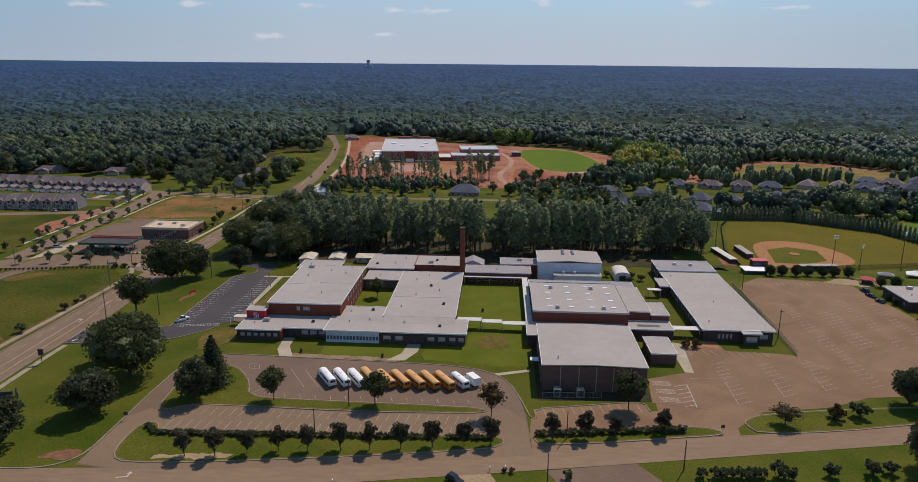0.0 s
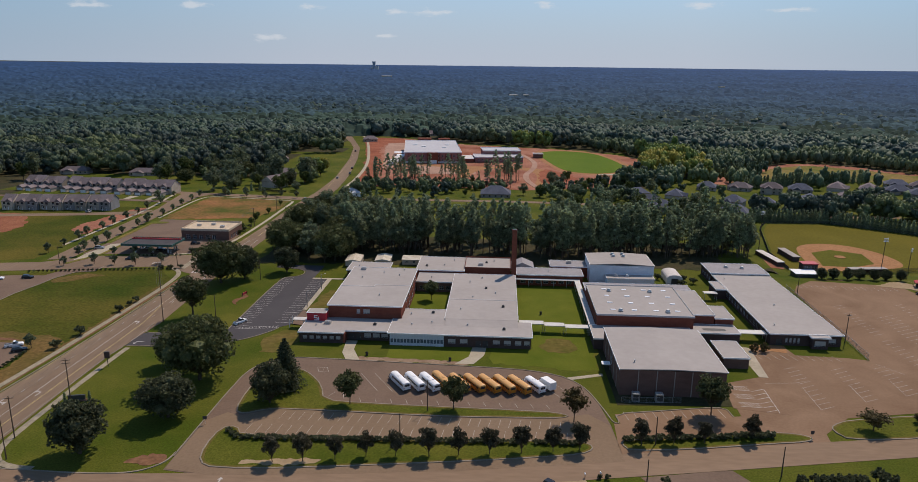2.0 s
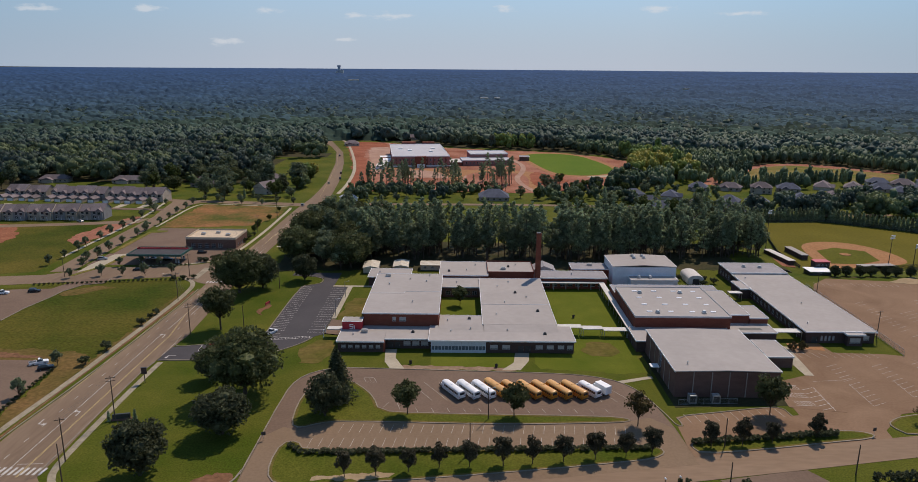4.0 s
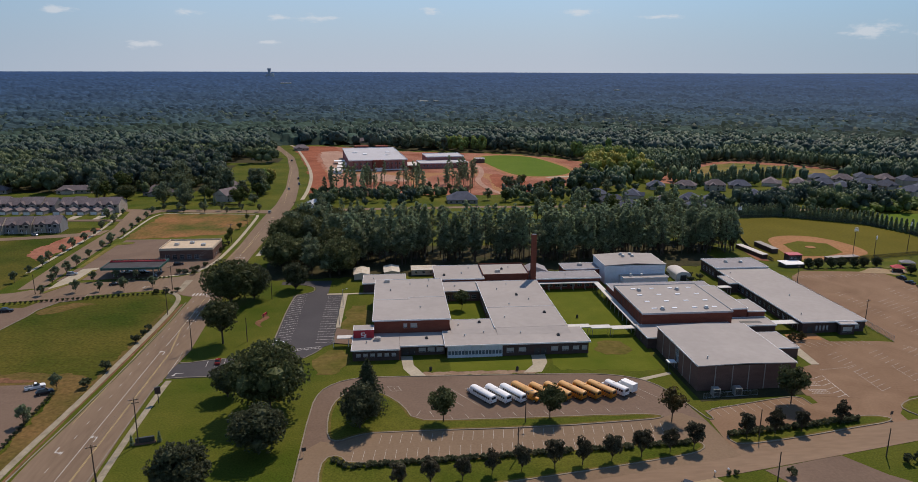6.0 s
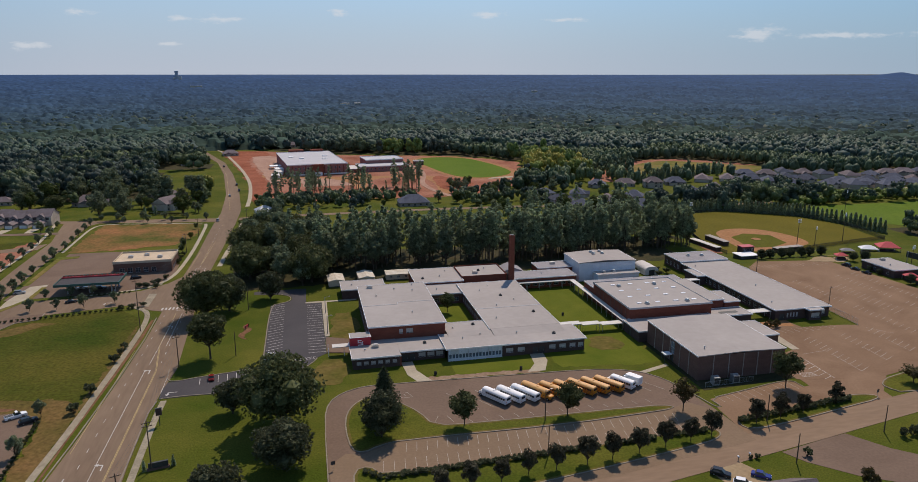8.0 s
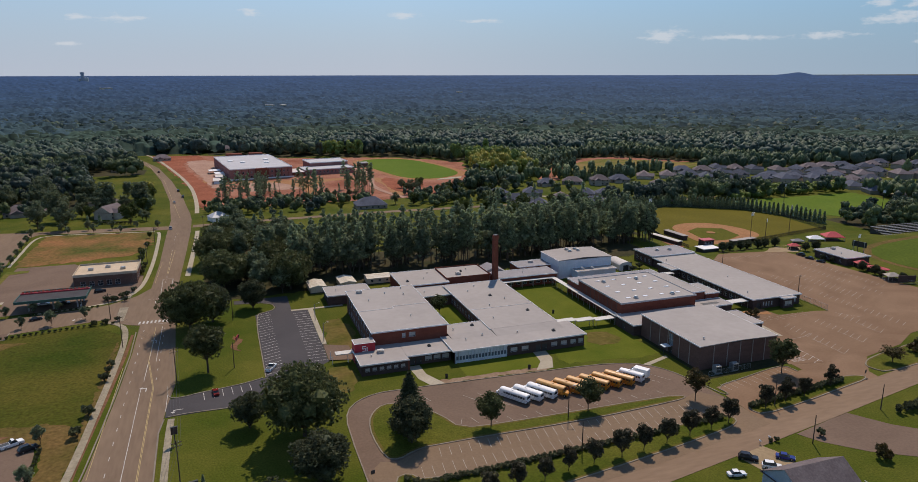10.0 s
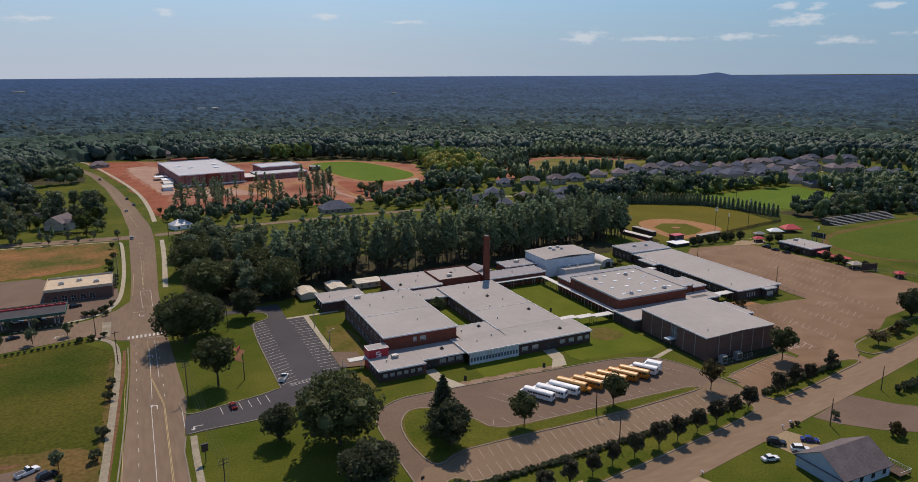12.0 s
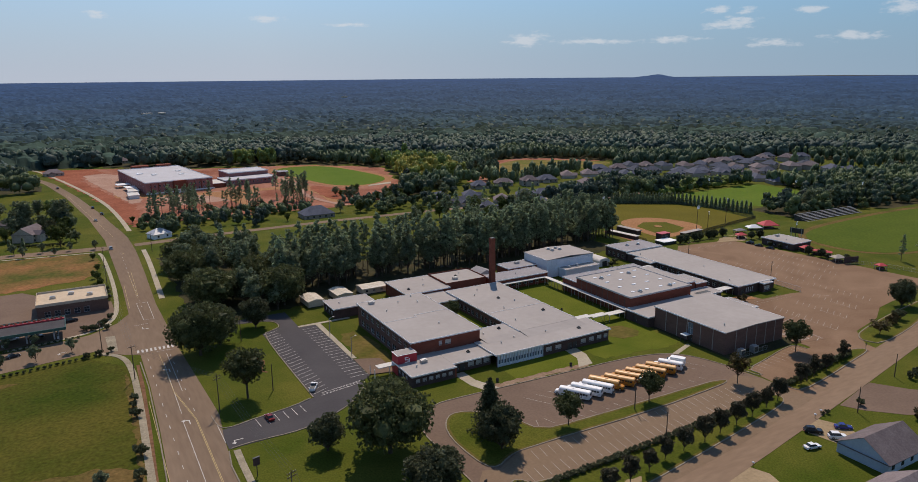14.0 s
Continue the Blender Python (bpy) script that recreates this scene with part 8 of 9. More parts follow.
# pine belt behind the school
for i in range(215):
    x = wr.uniform(-100, 108)
    y = 345 + 16 * wr.random() ** 1.2 + max(0, x - 20) * 0.12
    if -7.5 < x < -3.5:
        continue
    plant(wr.choice(("pine_a", "pine_b", "pine_c", "wood_c", "pine_a", "pine_b")), x, y, wr.uniform(0.9, 1.1) * (0.86 if x > 60 else 1.0), r=wr, group="pine belt behind the school")
for i in range(44):
    x = wr.uniform(-135, -94)
    plant(wr.choice(("wood_a", "wood_c", "oak", "pine_b")), x, wr.uniform(322 if x > -125 else 340, 440), wr.uniform(0.75, 1.05), r=wr, group="wood behind the school")
slab("woodland_floor", ragged([(-140, 322), (-95, 326), (116, 332), (118, 384), (0, 380), (-90, 384), (-120, 446), (-140, 446)], 3.0), 0.05, WOODFLOOR, "shaded leaf litter under the pine belt", "ground", cells=40)


def crowd(name, spots, leaf, label, seed, lobes=6, tufts=8, leafy=0.1, h0=10, h1=21, w0=6.5, w1=15):
    """Far trees as one stand: each an uneven crown of boughs with leaf clumps, in one of the leaf colours."""
    r = random.Random(seed)
    shapes = []
    for k in range(7):
        bm = bmesh.new()
        if lobes < 8:
            lump(bm, Vector((0, 0, 0.56)), 0.42, 0.38, r, 0, 1)
        for j in range(lobes):
            a, out = r.uniform(0, 6.283), r.uniform(0.12, 0.34)
            c = Vector((math.cos(a) * out, math.sin(a) * out, r.uniform(0.36, 0.86)))
            s = r.uniform(0.15, 0.26)
            lump(bm, c, s, s * 0.8, r, 0, 1)
            for q in range(tufts):
                n = Vector((r.gauss(0, 1), r.gauss(0, 1), r.gauss(0.2, 1))).normalized()
                tuft(bm, c + Vector((n.x, n.y, n.z * 0.8)) * s, leafy * r.uniform(0.7, 1.2), r, 0)
        bmesh.ops.triangulate(bm, faces=bm.faces[:])
        bm.verts.index_update()
        shapes.append((np.array([v.co[:] for v in bm.verts]), np.array([[v.index for v in f.verts] for f in bm.faces])))
        bm.free()
    vs, fs, hues, base = [], [], [], 0
    for x, y in spots:
        v, f = shapes[r.randrange(7)]
        a, w = r.uniform(0, 6.283), w0 + (w1 - w0) * r.random() ** 1.4
        h = min(h1, max(h0, w * r.uniform(1.1, 2.0)))
        ca, sa = math.cos(a) * w, math.sin(a) * w
        q = np.empty_like(v)
        q[:, 0] = v[:, 0] * ca - v[:, 1] * sa + x
        q[:, 1] = v[:, 0] * sa + v[:, 1] * ca + y
        q[:, 2] = v[:, 2] * h + terrain(x, y) - 0.1 * h
        vs.append(q)
        fs.append(f + base)
        pick = 0.5 + 0.75 * noise.noise(Vector((x * 0.012, y * 0.012, seed))) + r.uniform(-0.4, 0.4)
        hues.append(np.full(len(f), min(len(leaf) - 1, max(0, int(pick * len(leaf))))))
        base += len(v)
    v, f = np.concatenate(vs), np.concatenate(fs)
    me = bpy.data.meshes.new(name)
    me.vertices.add(len(v))
    me.vertices.foreach_set("co", v.ravel())
    me.loops.add(f.size)
    me.loops.foreach_set("vertex_index", f.ravel())
    me.polygons.add(len(f))
    me.polygons.foreach_set("loop_start", np.arange(0, f.size, 3))
    me.update()
    me.shade_smooth()
    for one in leaf:
        me.materials.append(one)
    me.polygons.foreach_set("material_index", np.concatenate(hues).astype(np.int32))
    return tagged(new(name, me), label, "woods", kind="stuff")


def stand_of(name, kinds, spots, small, large, label, seed):
    """Many trees of known kinds joined into one stand."""
    r = random.Random(seed)
    stock = {}
    mats = []
    for kind in kinds:
        vs, fs, base = [], [], 0
        for ob in STOCK[kind].children:
            me = ob.data
            me.calc_loop_triangles()
            v = np.empty(len(me.vertices) * 3)
            me.vertices.foreach_get("co", v)
            f = np.empty(len(me.loop_triangles) * 3, dtype=np.int32)
            me.loop_triangles.foreach_get("vertices", f)
            if me.materials[0] not in mats:
                mats.append(me.materials[0])
            vs.append(v.reshape(-1, 3))
            fs.append((f.reshape(-1, 3) + base, mats.index(me.materials[0])))
            base += len(me.vertices)
        stock[kind] = (np.concatenate(vs), fs)
    allv, allf, hues, base = [], [], [], 0
    for x, y in spots:
        v, fs = stock[r.choice(kinds)]
        a, k = r.uniform(0, 6.283), r.uniform(small, large)
        ca, sa = math.cos(a) * k, math.sin(a) * k
        allv.append(np.stack([v[:, 0] * ca - v[:, 1] * sa + x, v[:, 0] * sa + v[:, 1] * ca + y, v[:, 2] * k + terrain(x, y)], -1))
        for f, hue in fs:
            allf.append(f + base)
            hues.append(np.full(len(f), hue))
        base += len(v)
    v, f = np.concatenate(allv), np.concatenate(allf)
    me = bpy.data.meshes.new(name)
    me.vertices.add(len(v))
    me.vertices.foreach_set("co", v.ravel())
    me.loops.add(f.size)
    me.loops.foreach_set("vertex_index", f.ravel())
    me.polygons.add(len(f))
    me.polygons.foreach_set("loop_start", np.arange(0, f.size, 3))
    me.update()
    for one in mats:
        me.materials.append(one)
    me.polygons.foreach_set("material_index", np.concatenate(hues).astype(np.int32))
    return tagged(new(name, me), label, "woods", kind="stuff")


# clearings that the woods leave open, and gardens where trees stand thin
def inside(x, y, outline):
    hit = False
    for i, (xa, ya) in enumerate(outline):
        xb, yb = outline[i - 1]
        if (ya > y) != (yb > y) and x < (xb - xa) * (y - ya) / (yb - ya) + xa:
            hit = not hit
    return hit


CLEAR = [
    [(-140, 455), (-140, 562), (50, 562), (60, 455)],
    [(-160, 545), (-160, 700), (-230, 975), (-140, 955), (-70, 895), (10, 866), (66, 852), (116, 806), (140, 768), (118, 690), (100, 640), (60, 572), (0, 550), (-140, 552)],
    [(-185, -100), (-185, 560), (-176, 640), (-205, 800), (-250, 1000), (-205, 1000), (-140, 640), (-138, 480), (-128, 330), (-128, -100)],
    [(-135, -100), (-135, 330), (108, 340), (108, 470), (246, 470), (262, 372), (250, 345), (340, 330), (460, 318), (460, 212), (190, 196), (240, -100)],
    [(-135, 320), (-135, 455), (128, 455), (128, 330)],
    [(-380, 100), (-380, 500), (-170, 510), (-160, 100)],
    [(250, 372), (250, 462), (380, 462), (372, 384), (300, 374)],
    [(152, 622), (190, 674), (240, 726), (296, 760), (334, 748), (396, 674), (362, 634), (300, 624), (236, 640)],
    [(-232, 640), (-250, 770), (-190, 780), (-176, 700), (-170, 580), (-200, 580)],
]
THIN = [
    [(-140, 455), (-140, 545), (60, 560), (120, 600), (150, 640), (360, 635), (600, 600), (620, 420), (400, 430), (380, 470), (250, 470), (120, 455)],
    [(-400, 500), (-400, 596), (-300, 600), (-225, 610), (-180, 640), (-170, 510)],
]


def wood_spots(seed, cell, r0, r1):
    r = random.Random(seed)
    spots = []
    for j in range(int(100 / cell), int(1620 / cell)):
        for i in range(int(-1150 / cell), int(1560 / cell)):
            x, y = (i + r.random()) * cell, (j + r.random()) * cell
            d, a = math.hypot(x + 80, y), math.degrees(math.atan2(x + 80, y))
            if not (r0 < d < r1 and -46 < a < 72) or any(inside(x, y, c) for c in CLEAR):
                continue
            if any(abs(x - h[0] + (h[1] - y) * 0.2) < 17 and -10 < h[1] - y < 38 for h in ROADSIDE):
                continue
            if any(inside(x, y, c) for c in THIN) and (r.random() > 0.22 or any(abs(x - hx + (hy - y) * 0.25) < 14 and -12 < hy - y < 42 for hx, hy in HOUSES)):
                continue
            spots.append((x, y))
    return spots


def shades(name, tones, scale=0.03, through=0.35, leaf=0.18):
    return [foliage(name, [v * 1.15 for v in t], [v * 1.9 for v in t], scale, 0.5, 0.0, leaf, through) for t in tones]


# woodland greens hold added blue for haze, FAR_MID and FAR_BLUE the most
FAR_GREEN = shades("woodland_leaves", ((0.042, 0.058, 0.045), (0.056, 0.076, 0.050), (0.070, 0.092, 0.050), (0.092, 0.114, 0.050)))
FAR_OAK = shades("old_woodland_leaves", ((0.042, 0.056, 0.045), (0.054, 0.071, 0.050), (0.068, 0.088, 0.052), (0.092, 0.112, 0.054)))
FAR_YELLOW = shades("yellowing_leaves", ((0.105, 0.145, 0.042), (0.165, 0.185, 0.044), (0.225, 0.205, 0.048)))
FAR_MID = shades("hazed_farther_leaves", ((0.050, 0.071, 0.060), (0.062, 0.087, 0.066), (0.080, 0.108, 0.072)))
FAR_BLUE = shades("hazed_remote_leaves", ((0.026, 0.044, 0.036), (0.034, 0.054, 0.042), (0.044, 0.068, 0.046)))
FAR_PINE = shades("woodland_needles", ((0.058, 0.084, 0.052), (0.076, 0.104, 0.056), (0.100, 0.126, 0.060)))
spots = wood_spots(31, 10.2, 330, 1060)


def reach(p):
    return math.hypot(p[0] + 80, p[1]) + 90 * noise.noise(Vector((p[0] * 0.01, p[1] * 0.01, 0)))


gold = [p for p in spots if 92 < p[0] < 172 and 640 < p[1] < 790 or -10 < p[0] < 40 and 850 < p[1] < 900]
spots = [p for p in spots if p not in set(gold)]
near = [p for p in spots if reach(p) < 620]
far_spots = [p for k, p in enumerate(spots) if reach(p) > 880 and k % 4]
west = [p for p in near if p[0] < -150]
crowd("garden_trees", [p for p in near if p[0] >= -150], FAR_GREEN, "loose broadleaf trees among the houses and field edges", 8, 8, 16, 0.075, 9, 17)
stand_of("old_trees", ("wood_a", "wood_b", "wood_c"), [p for k, p in enumerate(west) if k % 3 and not (p[0] < -255 and p[1] < 545)], 0.95, 1.4, "large spreading old trees behind the row houses", 18)
oaks = [p for p in wood_spots(37, 12.6, 560, 960) if p[0] < 90 and 620 <= reach(p) <= 880 and not (-10 < p[0] < 40 and 850 < p[1] < 900)]
crowd("mixed_woods", oaks, FAR_OAK, "dense mixed summer woodland reaching into the distance", 5, 11, 14, 0.075, 13, 22, 11, 22)
piny = [p for p in wood_spots(35, 7.6, 560, 960) if not (p[0] < 172 and 640 < p[1] < 790) and 620 <= reach(p) <= 880 and p[0] >= 90]
crowd("pine_woods", piny, FAR_PINE, "tall close pine woodland with narrow crowns", 15, 4, 7, 0.12, 15, 23, 5.5, 10)
crowd("farther_woods", far_spots, FAR_MID, "dense woodland beyond the building site, tinted blue-green for haze", 7, 5, 5, 0.1, 13, 22, 11, 21)
remote = wood_spots(33, 14.4, 1000, 1560)
crowd("remote_woods", [p for k, p in enumerate(remote) if reach(p) > 1010 and k % 5 == 0], FAR_BLUE, "treetops of remote woodland, tinted blue-green for haze", 9, 2, 3, 0.1, 13, 20, 11, 23)
crowd("yellowing_woods", gold, FAR_YELLOW, "stand of yellow-green trees at the site's edge", 6, 8, 18, 0.08, 19, 28, 10, 15)
# thickets between the ball fields and the houses
tr = random.Random(17)


def scatter(outline, n):
    xs, ys = [p[0] for p in outline], [p[1] for p in outline]
    made = []
    while len(made) < n:
        x, y = tr.uniform(min(xs), max(xs)), tr.uniform(min(ys), max(ys))
        if inside(x, y, outline):
            made.append((x, y))
    return made


crowd("tree_belt", scatter([(150, 462), (186, 462), (236, 448), (262, 470), (318, 505), (300, 530), (240, 524), (190, 496), (150, 490)], 70) , FAR_GREEN, "dark belt of broadleaf trees behind the ball field", 12, 8, 15, 0.085, 10, 16, 8, 14)
FRESH = shades("fresh_thicket_leaves", ((0.080, 0.112, 0.028), (0.120, 0.150, 0.034)))
crowd("thicket", scatter([(250, 446), (262, 462), (374, 466), (384, 490), (330, 500), (290, 486), (252, 464)], 150), FRESH, "bright green thicket along the practice field", 13, 6, 12, 0.1, 2.5, 6, 4, 8)
crowd("roadside_trees", scatter([(-300, 566), (-236, 572), (-240, 640), (-300, 660)], 20) + scatter([(-190, 540), (-172, 540), (-176, 600), (-188, 610)], 6), FAR_GREEN, "loose trees round the roadside houses", 24, 9, 17, 0.085, 8, 15, 7, 12)
crowd("meadow_trees", scatter([(-246, 650), (-232, 660), (-236, 690), (-256, 690)], 7) + scatter([(-196, 628), (-184, 630), (-184, 650), (-194, 650)], 4), FAR_YELLOW, "yellow-green trees at the meadow's edge", 14, 9, 17, 0.085, 10, 15, 9, 13)
crowd("stadium_trees", scatter([(284, 384), (298, 366), (330, 346), (380, 348), (366, 378), (320, 374)], 20), FAR_GREEN, "loose dark trees behind the bleachers", 16, 8, 15, 0.085, 8, 14, 6, 11)
# leaf litter under the closed woods
ground = bpy.data.objects["ground"].data
ground.materials.append(WOODFLOOR)
for face in ground.polygons:
    c = face.center
    d, a = math.hypot(c.x + 80, c.y), math.degrees(math.atan2(c.x + 80, c.y))
    if 330 < d and -60 < a < 85 and c.y > 100 and not any(inside(c.x, c.y, q) for q in CLEAR) and not any(inside(c.x, c.y, q) for q in THIN):
        face.material_index = 1
for x, y in [(185 + 3.2 * k + tr.uniform(-1, 1), 593 + 1.3 * k + tr.uniform(-2, 2)) for k in range(39)]:
    plant("screen", x, y, tr.uniform(1.15, 1.45), r=tr, group="tall cypress row before the clearing")
crowd("clearing_pines", scatter([(160, 612), (178, 606), (240, 690), (232, 712), (186, 668)], 30), FAR_PINE, "thin pines round the dry clearing", 19, 9, 14, 0.1, 14, 20, 4, 6)
stand_of("pine_stand", ("pine_a", "pine_b", "pine_c"), [p for k, p in enumerate(scatter([(-100, 358), (108, 362), (112, 392), (60, 386), (-90, 382)], 110)) if not -8 < p[0] < 0 and (k % 2 or not -50 < p[0] < 8)], 0.86, 1.04, "close rear rows of the pine belt", 20)
crowd("site_thicket", [p for p in scatter([(-140, 544), (60, 548), (70, 580), (-140, 574)], 120) if not -18 < p[0] < 14], FAR_GREEN, "low dark thicket before the red site", 22, 6, 12, 0.1, 4, 8, 4, 8)
crowd("street_trees", scatter([(-138, 504), (-50, 504), (-50, 540), (-138, 540)], 26) + scatter([(2, 504), (78, 502), (78, 545), (2, 545)], 34), FAR_GREEN, "loose garden trees along the street behind the pines", 23, 8, 15, 0.085, 6, 11, 5, 9)
# planted trees round about
for i in range(38):
    plant(wr.choice(("wood_a", "wood_b", "wood_c", "pine_b", "pine_c")), wr.uniform(14, 124), wr.uniform(392, 470), wr.uniform(0.7, 1.05), r=wr, group="trees behind the pine belt")
for x, y, k, s in ((-60, 540, "wood_b", 0.5), (-92, 536, "wood_a", 0.55), (-4, 530, "wood_a", 0.6), (8, 520, "wood_b", 0.7), (22, 536, "wood_c", 0.6), (34, 520, "wood_a", 0.7), (44, 546, "wood_b", 0.7), (-48, 516, "wood_b", 0.4), (-112, 530, "wood_c", 0.6), (-126, 520, "wood_a", 0.6)):
    plant(k, x, y, s, r=wr, label="garden tree behind the pine belt")
clumps = [(wr.uniform(-142, 0), wr.uniform(562, 616)) for _ in range(17)]
for i in range(88):
    cx, cy = wr.choice(clumps)
    plant(wr.choice(("pine_thin", "pine_thin", "pine_a", "pine_b", "pine_c")), min(4, max(-142, cx + wr.gauss(0, 6))), min(640, max(560, cy + wr.gauss(0, 9))), wr.uniform(0.4, 0.98), r=wr, group="thin pines before the site")
for i in range(60):
    plant(wr.choice(("wood_a", "wood_b", "holly")), wr.uniform(-142, -16), wr.uniform(545, 600), wr.uniform(0.2, 0.42), r=wr, label="young undergrowth tree before the red site", group="undergrowth before the site")
for i in range(22):
    plant(wr.choice(("wood_b", "wood_a", "holly")), wr.uniform(16, 110), wr.uniform(545, 580) + wr.uniform(0, 40), wr.uniform(0.5, 0.8), r=wr, group="trees before the site")
row = [(141 + 2.6 * k, 456 + 0.1 * k) for k in range(20)] + [(193 + 2.0 * k, 454 - 1.36 * k) for k in range(20)] + [(233 + 1.1 * k, 427 - 3.0 * k) for k in range(9)] + [(243.6 + 0.6 * k, 400 - 3.4 * k) for k in range(10)]
for x, y in row:
    plant("screen", x, y, wr.uniform(0.95, 1.15), r=wr, group="cypress screen round the ball field")
for x, y in ((-228.8, 309), (-234.5, 335.3), (-232.4, 342.1), (-206.2, 313.2), (-195.7, 313.3), (-195.9, 330), (-184.5, 316.4), (-249.7, 342.8), (-249.3, 355.7), (-250.6, 380.5), (-250.4, 406.4), (-233.7, 371.6), (-233.8, 389.8), (-233.3, 398.7), (-234, 420), (-251.5, 422.3), (-236, 452.5), (-238.6, 487.2), (-236, 504), (-210, 502), (-196, 499), (-182, 496), (-250, 330), (-233, 355), (-262, 470), (-252, 455), (-266, 480), (-237.5, 470), (-252.6, 438), (-254, 462), (-257, 486), (-235, 405), (-250.8, 392), (-250.6, 366), (-224, 498), (-168.6, 492), (-205, 489), (-190, 486.5), (-220, 492.5), (-231.5, 326), (-216, 313), (-215, 329), (-205.6, 331), (-178.9, 191), (-178.2, 172), (-180.2, 213.6), (-235, 436)):
    plant("sapling", x, y, wr.uniform(0.85, 1.25), r=wr, group="young street trees")
for k in range(34):
    plant("bush", -238 + 1.95 * k, 297.6 + 0.32 * k if k < 30 else 307.2, 0.5, r=wr, group="low hedge along the side street", category="hedge")
for k in range(13):
    plant("bush", -206 + 2.0 * k, 328 + 0.3 * k, 0.45, r=wr, group="low hedge along the side street", category="hedge")
for k in range(18):
    plant("bush", -179.6 + 0.08 * k, 209.0 - 2.1 * k, 0.5, r=wr, group="low hedge along the side lot", category="hedge")
for x, y, s in ((-172, 310, 0.9), (-176, 308, 1.0), (-180, 307.6, 1.0), (-168.9, 262, 1.1), (-169.4, 250, 1.3), (-170.6, 226, 1.5), (-171.6, 214, 1.4), (-169.6, 258, 0.9), (-172.2, 336.5, 1.0), (-176, 338, 1.0), (-180, 340, 0.9), (-168.5, 378, 1.2), (-168.6, 386, 1.2), (-168.6, 394, 1.0)):
    plant("bush", x, y, s, r=wr, label="loose dark roadside shrub")
for x, y in plant_later:
    plant("screen", x, y, 0.36, r=wr, label="small conical clipped shrub beside the sign", category="shrub")
plant("bush_red", 66.8, 232, 1.1, label="russet bush at the east wing's door", category="shrub")
plant("bush_red", 70.4, 232, 1.2, label="russet bush at the east wing's door", category="shrub")
for x in (129, 135, 141, 147, 153, 159, 165):
    plant("holly", x, 322.4 + (x % 4) * 0.7, 0.42, r=wr, label="small dark rounded tree beside the ball field", group="trees by the ball field")
for x, y, s in ((167.4, 267.6, 0.36), (167.6, 260.4, 0.36), (170.6, 248.2, 0.3), (172, 308, 0.36), (177.4, 306.4, 0.42), (165.6, 284, 0.22), (165.4, 290, 0.22), (166.6, 256, 0.26)):
    plant("holly", x, y, s, r=wr, label="dark rounded bush by the stadium", group="bushes by the stadium")
for x, y, s in ((316, 348, 1.0), (290, 352, 0.9), (304, 356, 0.8), (340, 352, 1.0), (360, 350, 1.0)):
    plant("wood_c", x, y, s, r=wr, group="trees behind the stadium")
for x, y, s in ((195, 234, 0.62), (207, 231, 0.66)):
    plant("pine_b", x, y, s, r=wr, label="scraggy pine beside the stadium")
plant("pine_a", 112, 372, 0.85, r=wr, label="tall pine at the end of the belt")
plant("pine_b", 110, 386, 0.85, r=wr, label="tall pine at the end of the belt")
plant("russet", 80.6, 178.8, 1.05, squash=0.55, label="thin half-bare tree on the street island")
plant("bush_red", 96, 183, 1.7, label="large loose bush on the street island", category="shrub")
plant("bush", 103, 184, 2.0, label="large loose bush on the street island", category="shrub")
plant("oak_b", 121.6, 193.4, 0.72, label="dense dark tree at the lot's corner")
plant("oak_b", 108, 159, 0.8, label="dense dark tree beside the street")
for x, y, s in ((50.6, 151.2, 1.15), (53.4, 151.4, 1.15), (56.0, 151.4, 1.2), (57.8, 151.5, 1.2), (59.6, 151.6, 1.2), (61.4, 151.7, 1.2), (63.2, 151.9, 1.2), (65, 152, 1.2), (68.6, 152.2, 1.8), (71.4, 152.6, 1.3), (82, 154.6, 1.4), (92, 155.2, 1.6), (97, 156, 1.4), (5, 150.2, 0.6), (18, 148.4, 1.0), (-10.4, 134.8, 0.8), (3, 150.4, 0.5)):
    plant("bush", x, y, s, r=wr, label="dark garden shrub beside the street", category="shrub")
plant("bush_red", 24, 134, 1.5, label="loose reddish shrub in a garden", category="shrub")
for x, y, k, s in ((-191.6, 551, "holly", 0.85), (-184, 566, "wood_b", 0.8), (-181, 530, "wood_a", 0.5), (-216, 548, "wood_b", 0.7), (-225, 580, "wood_c", 0.8), (-186, 578, "wood_a", 0.8), (-230, 534, "oak", 0.5), (-196, 572, "wood_c", 0.7), (-222, 556, "wood_a", 0.7), (-236, 560, "wood_b", 0.6), (-186, 600, "wood_c", 0.9), (-190, 620, "wood_b", 1.0), (-182, 612, "wood_b", 0.9), (-200, 632, "wood_c", 0.8), (-178, 524, "wood_a", 0.5), (-213, 522, "screen", 0.8), (-206, 522, "screen", 0.8), (-280, 556, "oak", 0.7), (-245, 600, "oak", 0.8), (-300, 552, "wood_c", 0.9)):
    plant(k, x, y, s, r=wr, label="garden tree beside the road houses")
for x, y in ((51, 313), (62, 312), (60, 304), (66, 308)):
    plant("bush", x, y, 1.3, r=wr, label="dark shrub behind the sports hall", category="shrub")


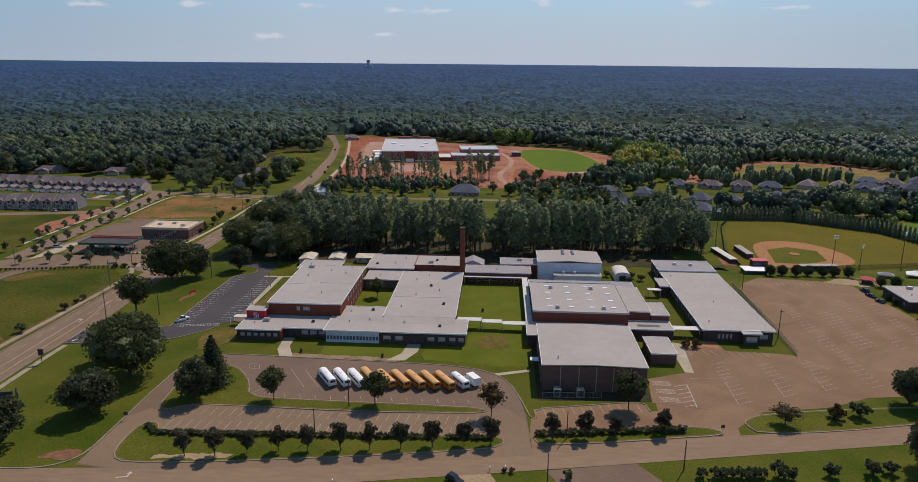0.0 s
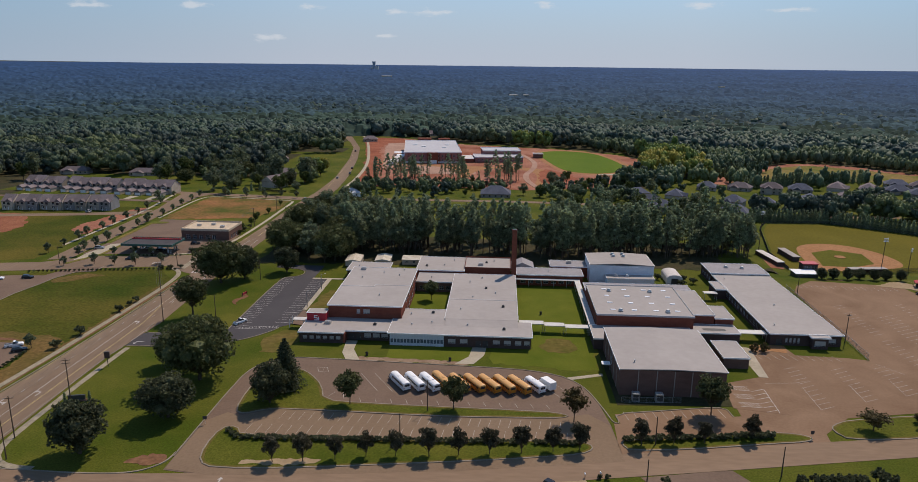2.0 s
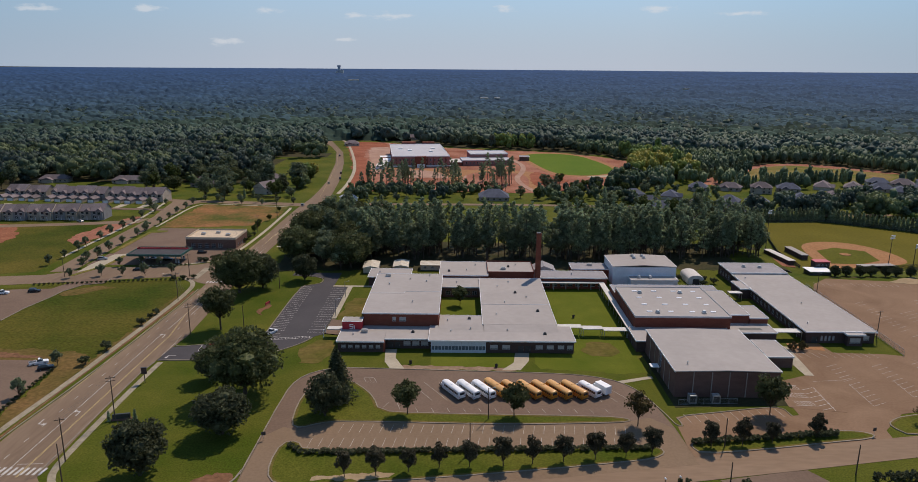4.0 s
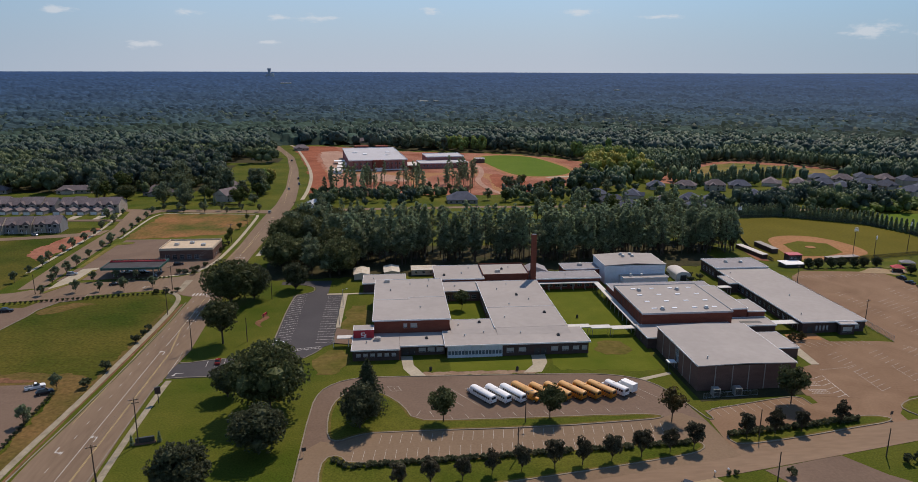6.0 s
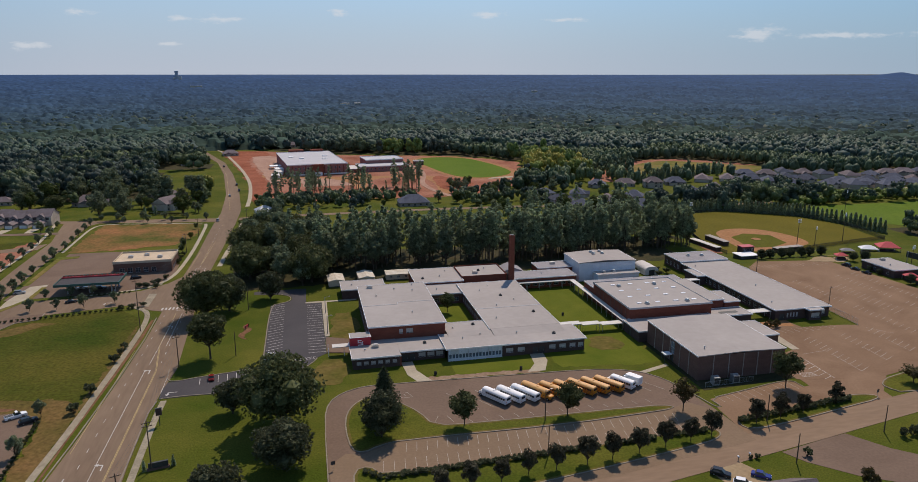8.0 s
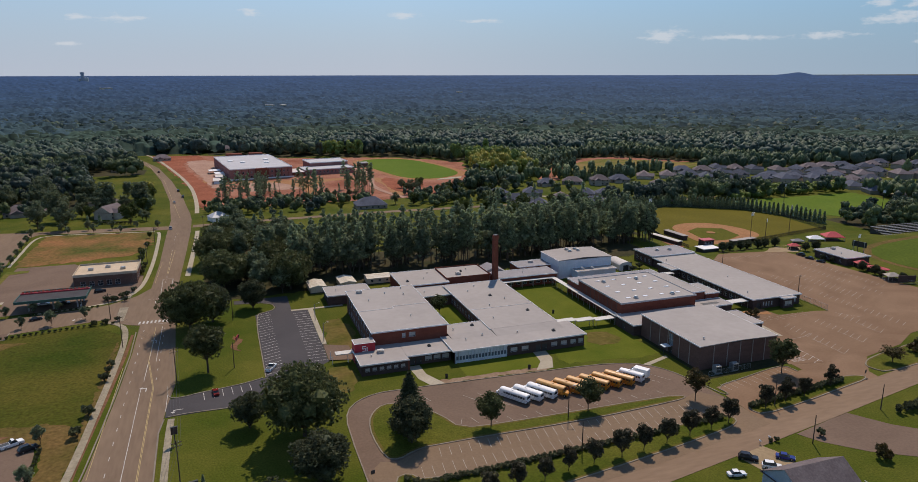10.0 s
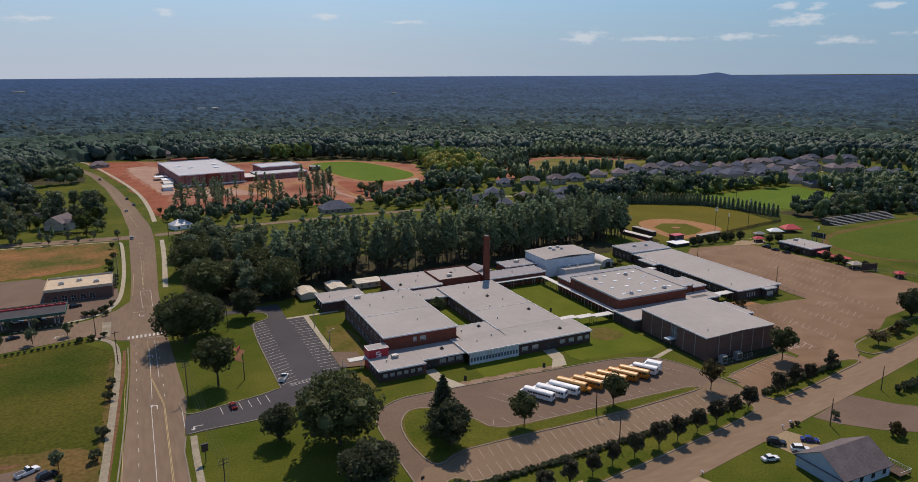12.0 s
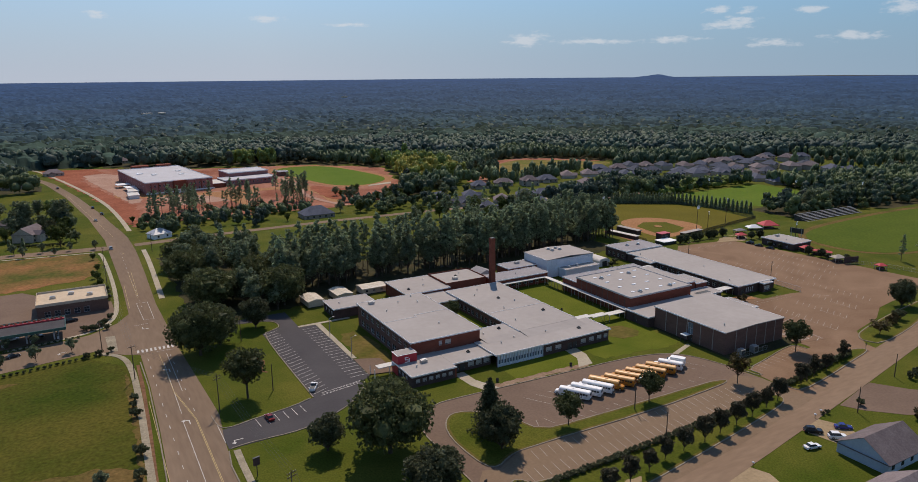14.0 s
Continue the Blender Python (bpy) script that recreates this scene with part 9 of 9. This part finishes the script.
def canopy():
    """The unbroken treetops of the distance, one sheet with the domes of single crowns, each in its own shade."""
    rows, cols = [], np.radians(np.arange(-47, 73, 0.11))
    d = 960.0
    while d < 4650:
        rows.append(d)
        d *= 1.0052 if d < 1800 else 1.011
    g = np.random.RandomState(3)
    R, A = np.meshgrid(np.array(rows), cols, indexing="ij")
    X, Y = R * np.sin(A) - 80, R * np.cos(A)
    Z = np.vectorize(terrain)(X, Y)

    def domes(cell, offset):
        table = g.rand(512, 512, 3)
        best = np.full(X.shape, 9.0)
        own = np.zeros(X.shape)
        u, v = X / cell + offset, Y / cell + offset
        ix, iy = np.floor(u).astype(int), np.floor(v).astype(int)
        for dx in (-1, 0, 1):
            for dy in (-1, 0, 1):
                t = table[(ix + dx) % 512, (iy + dy) % 512]
                dist = np.hypot(ix + dx + t[..., 0] - u, iy + dy + t[..., 1] - v)
                near = dist < best
                best = np.where(near, dist, best)
                own = np.where(near, t[..., 2], own)
        return np.sqrt(np.clip(1 - (best / 0.95) ** 2, 0, 1)), own

    crown, own = domes(14.0, 0.0)
    bough, _ = domes(5.0, 7.3)
    stand, stand_own = domes(90.0, 3.1)
    relief = np.clip((4700 - R) / 3000, 0.04, 1)
    Z = Z + 9 + relief * (7 * crown * (0.6 + 0.8 * own) + 2.4 * bough + 5 * own + 3 * stand_own - 7)
    Z = Z - 14.0 * np.clip((1010 - R) / 50.0, 0, 1)
    n, m = X.shape
    verts = np.stack([X, Y, Z], -1).reshape(-1, 3)
    idx = np.arange(n * m).reshape(n, m)
    quads = np.stack([idx[:-1, :-1], idx[:-1, 1:], idx[1:, 1:], idx[1:, :-1]], -1).reshape(-1, 4)[:, ::-1]
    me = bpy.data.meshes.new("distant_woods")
    me.vertices.add(len(verts))
    me.vertices.foreach_set("co", verts.ravel())
    me.loops.add(quads.size)
    me.loops.foreach_set("vertex_index", quads.ravel())
    me.polygons.add(len(quads))
    me.polygons.foreach_set("loop_start", np.arange(0, quads.size, 4))
    me.update()
    me.shade_smooth()
    # each band of distance takes a bluer colour that stands for haze
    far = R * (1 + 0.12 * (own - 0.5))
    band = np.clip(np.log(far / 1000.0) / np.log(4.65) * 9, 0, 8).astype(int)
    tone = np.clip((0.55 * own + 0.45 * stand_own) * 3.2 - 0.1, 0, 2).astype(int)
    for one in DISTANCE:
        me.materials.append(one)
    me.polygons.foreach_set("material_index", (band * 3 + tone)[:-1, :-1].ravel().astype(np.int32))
    return tagged(new("distant_woods", me), "unbroken wooded hills, coloured bluer with distance for haze", "backdrop", kind="structure")


# haze is put into the treetops' base colours, bluer from band to band
near_haze, far_haze = Vector((0.034, 0.055, 0.042)), Vector((0.026, 0.058, 0.132))
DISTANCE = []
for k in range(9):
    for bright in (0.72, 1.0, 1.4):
        a = near_haze.lerp(far_haze, (k / 8) ** 0.7) * (1 + (bright - 1) * (1 - k / 11))
        DISTANCE.append(material("hazed_treetops", a * 0.85, a * 1.2, 0.012, 0.12, 0.9, spread=0.5, grain=0.3 - 0.025 * k))
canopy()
# low hill beyond the woods, in a far blue that holds haze
hill = bmesh.new()
q = Vector((math.sin(radians(43.7)), math.cos(radians(43.7))))
side = Vector((q.y, -q.x))
rows = []
for j in range(6):
    v = j / 5
    row = []
    for k in range(41):
        u = (k - 20) / 20
        p = q * (4200 + 500 * v) + side * (u * 240)
        crest = (1 - u * u) ** 2 * (0.55 + 0.45 * math.exp(-(u / 0.3) ** 2)) * (1 + 0.12 * math.sin(9 * u))
        row.append(hill.verts.new((p.x - 80, p.y, 70 + 22.5 * v ** 1.5 * crest)))
    rows.append(row)
for low, high in zip(rows, rows[1:]):
    for k in range(40):
        hill.faces.new((low[k], low[k + 1], high[k + 1], high[k]))
tagged(mesh_object("distant_hill", hill, DISTANCE[25]), "low hill on the horizon, coloured blue for haze", "backdrop", kind="structure")

for k in range(16):
    plant("bush", -210 + 1.65 * k, 524 - 0.5 * k, 0.9, r=wr, group="dark hedge before the roadside house", category="hedge")
for x, y, s in ((-170.6, 402, 0.34), (-171.4, 412, 0.38), (-172.6, 420, 0.3), (-170.6, 434, 0.3), (-171.4, 462, 0.28), (-170.8, 388, 0.3)):
    plant("wood_b", x, y, s, r=wr, label="small loose tree beside the store sidewalk")
for x, y in ((-174, 341), (-176.6, 338.4), (-172.4, 344), (-169.8, 350), (-179, 337.6)):
    plant("bush", x, y, 1.1, r=wr, label="dark shrub at the store's corner", category="shrub")
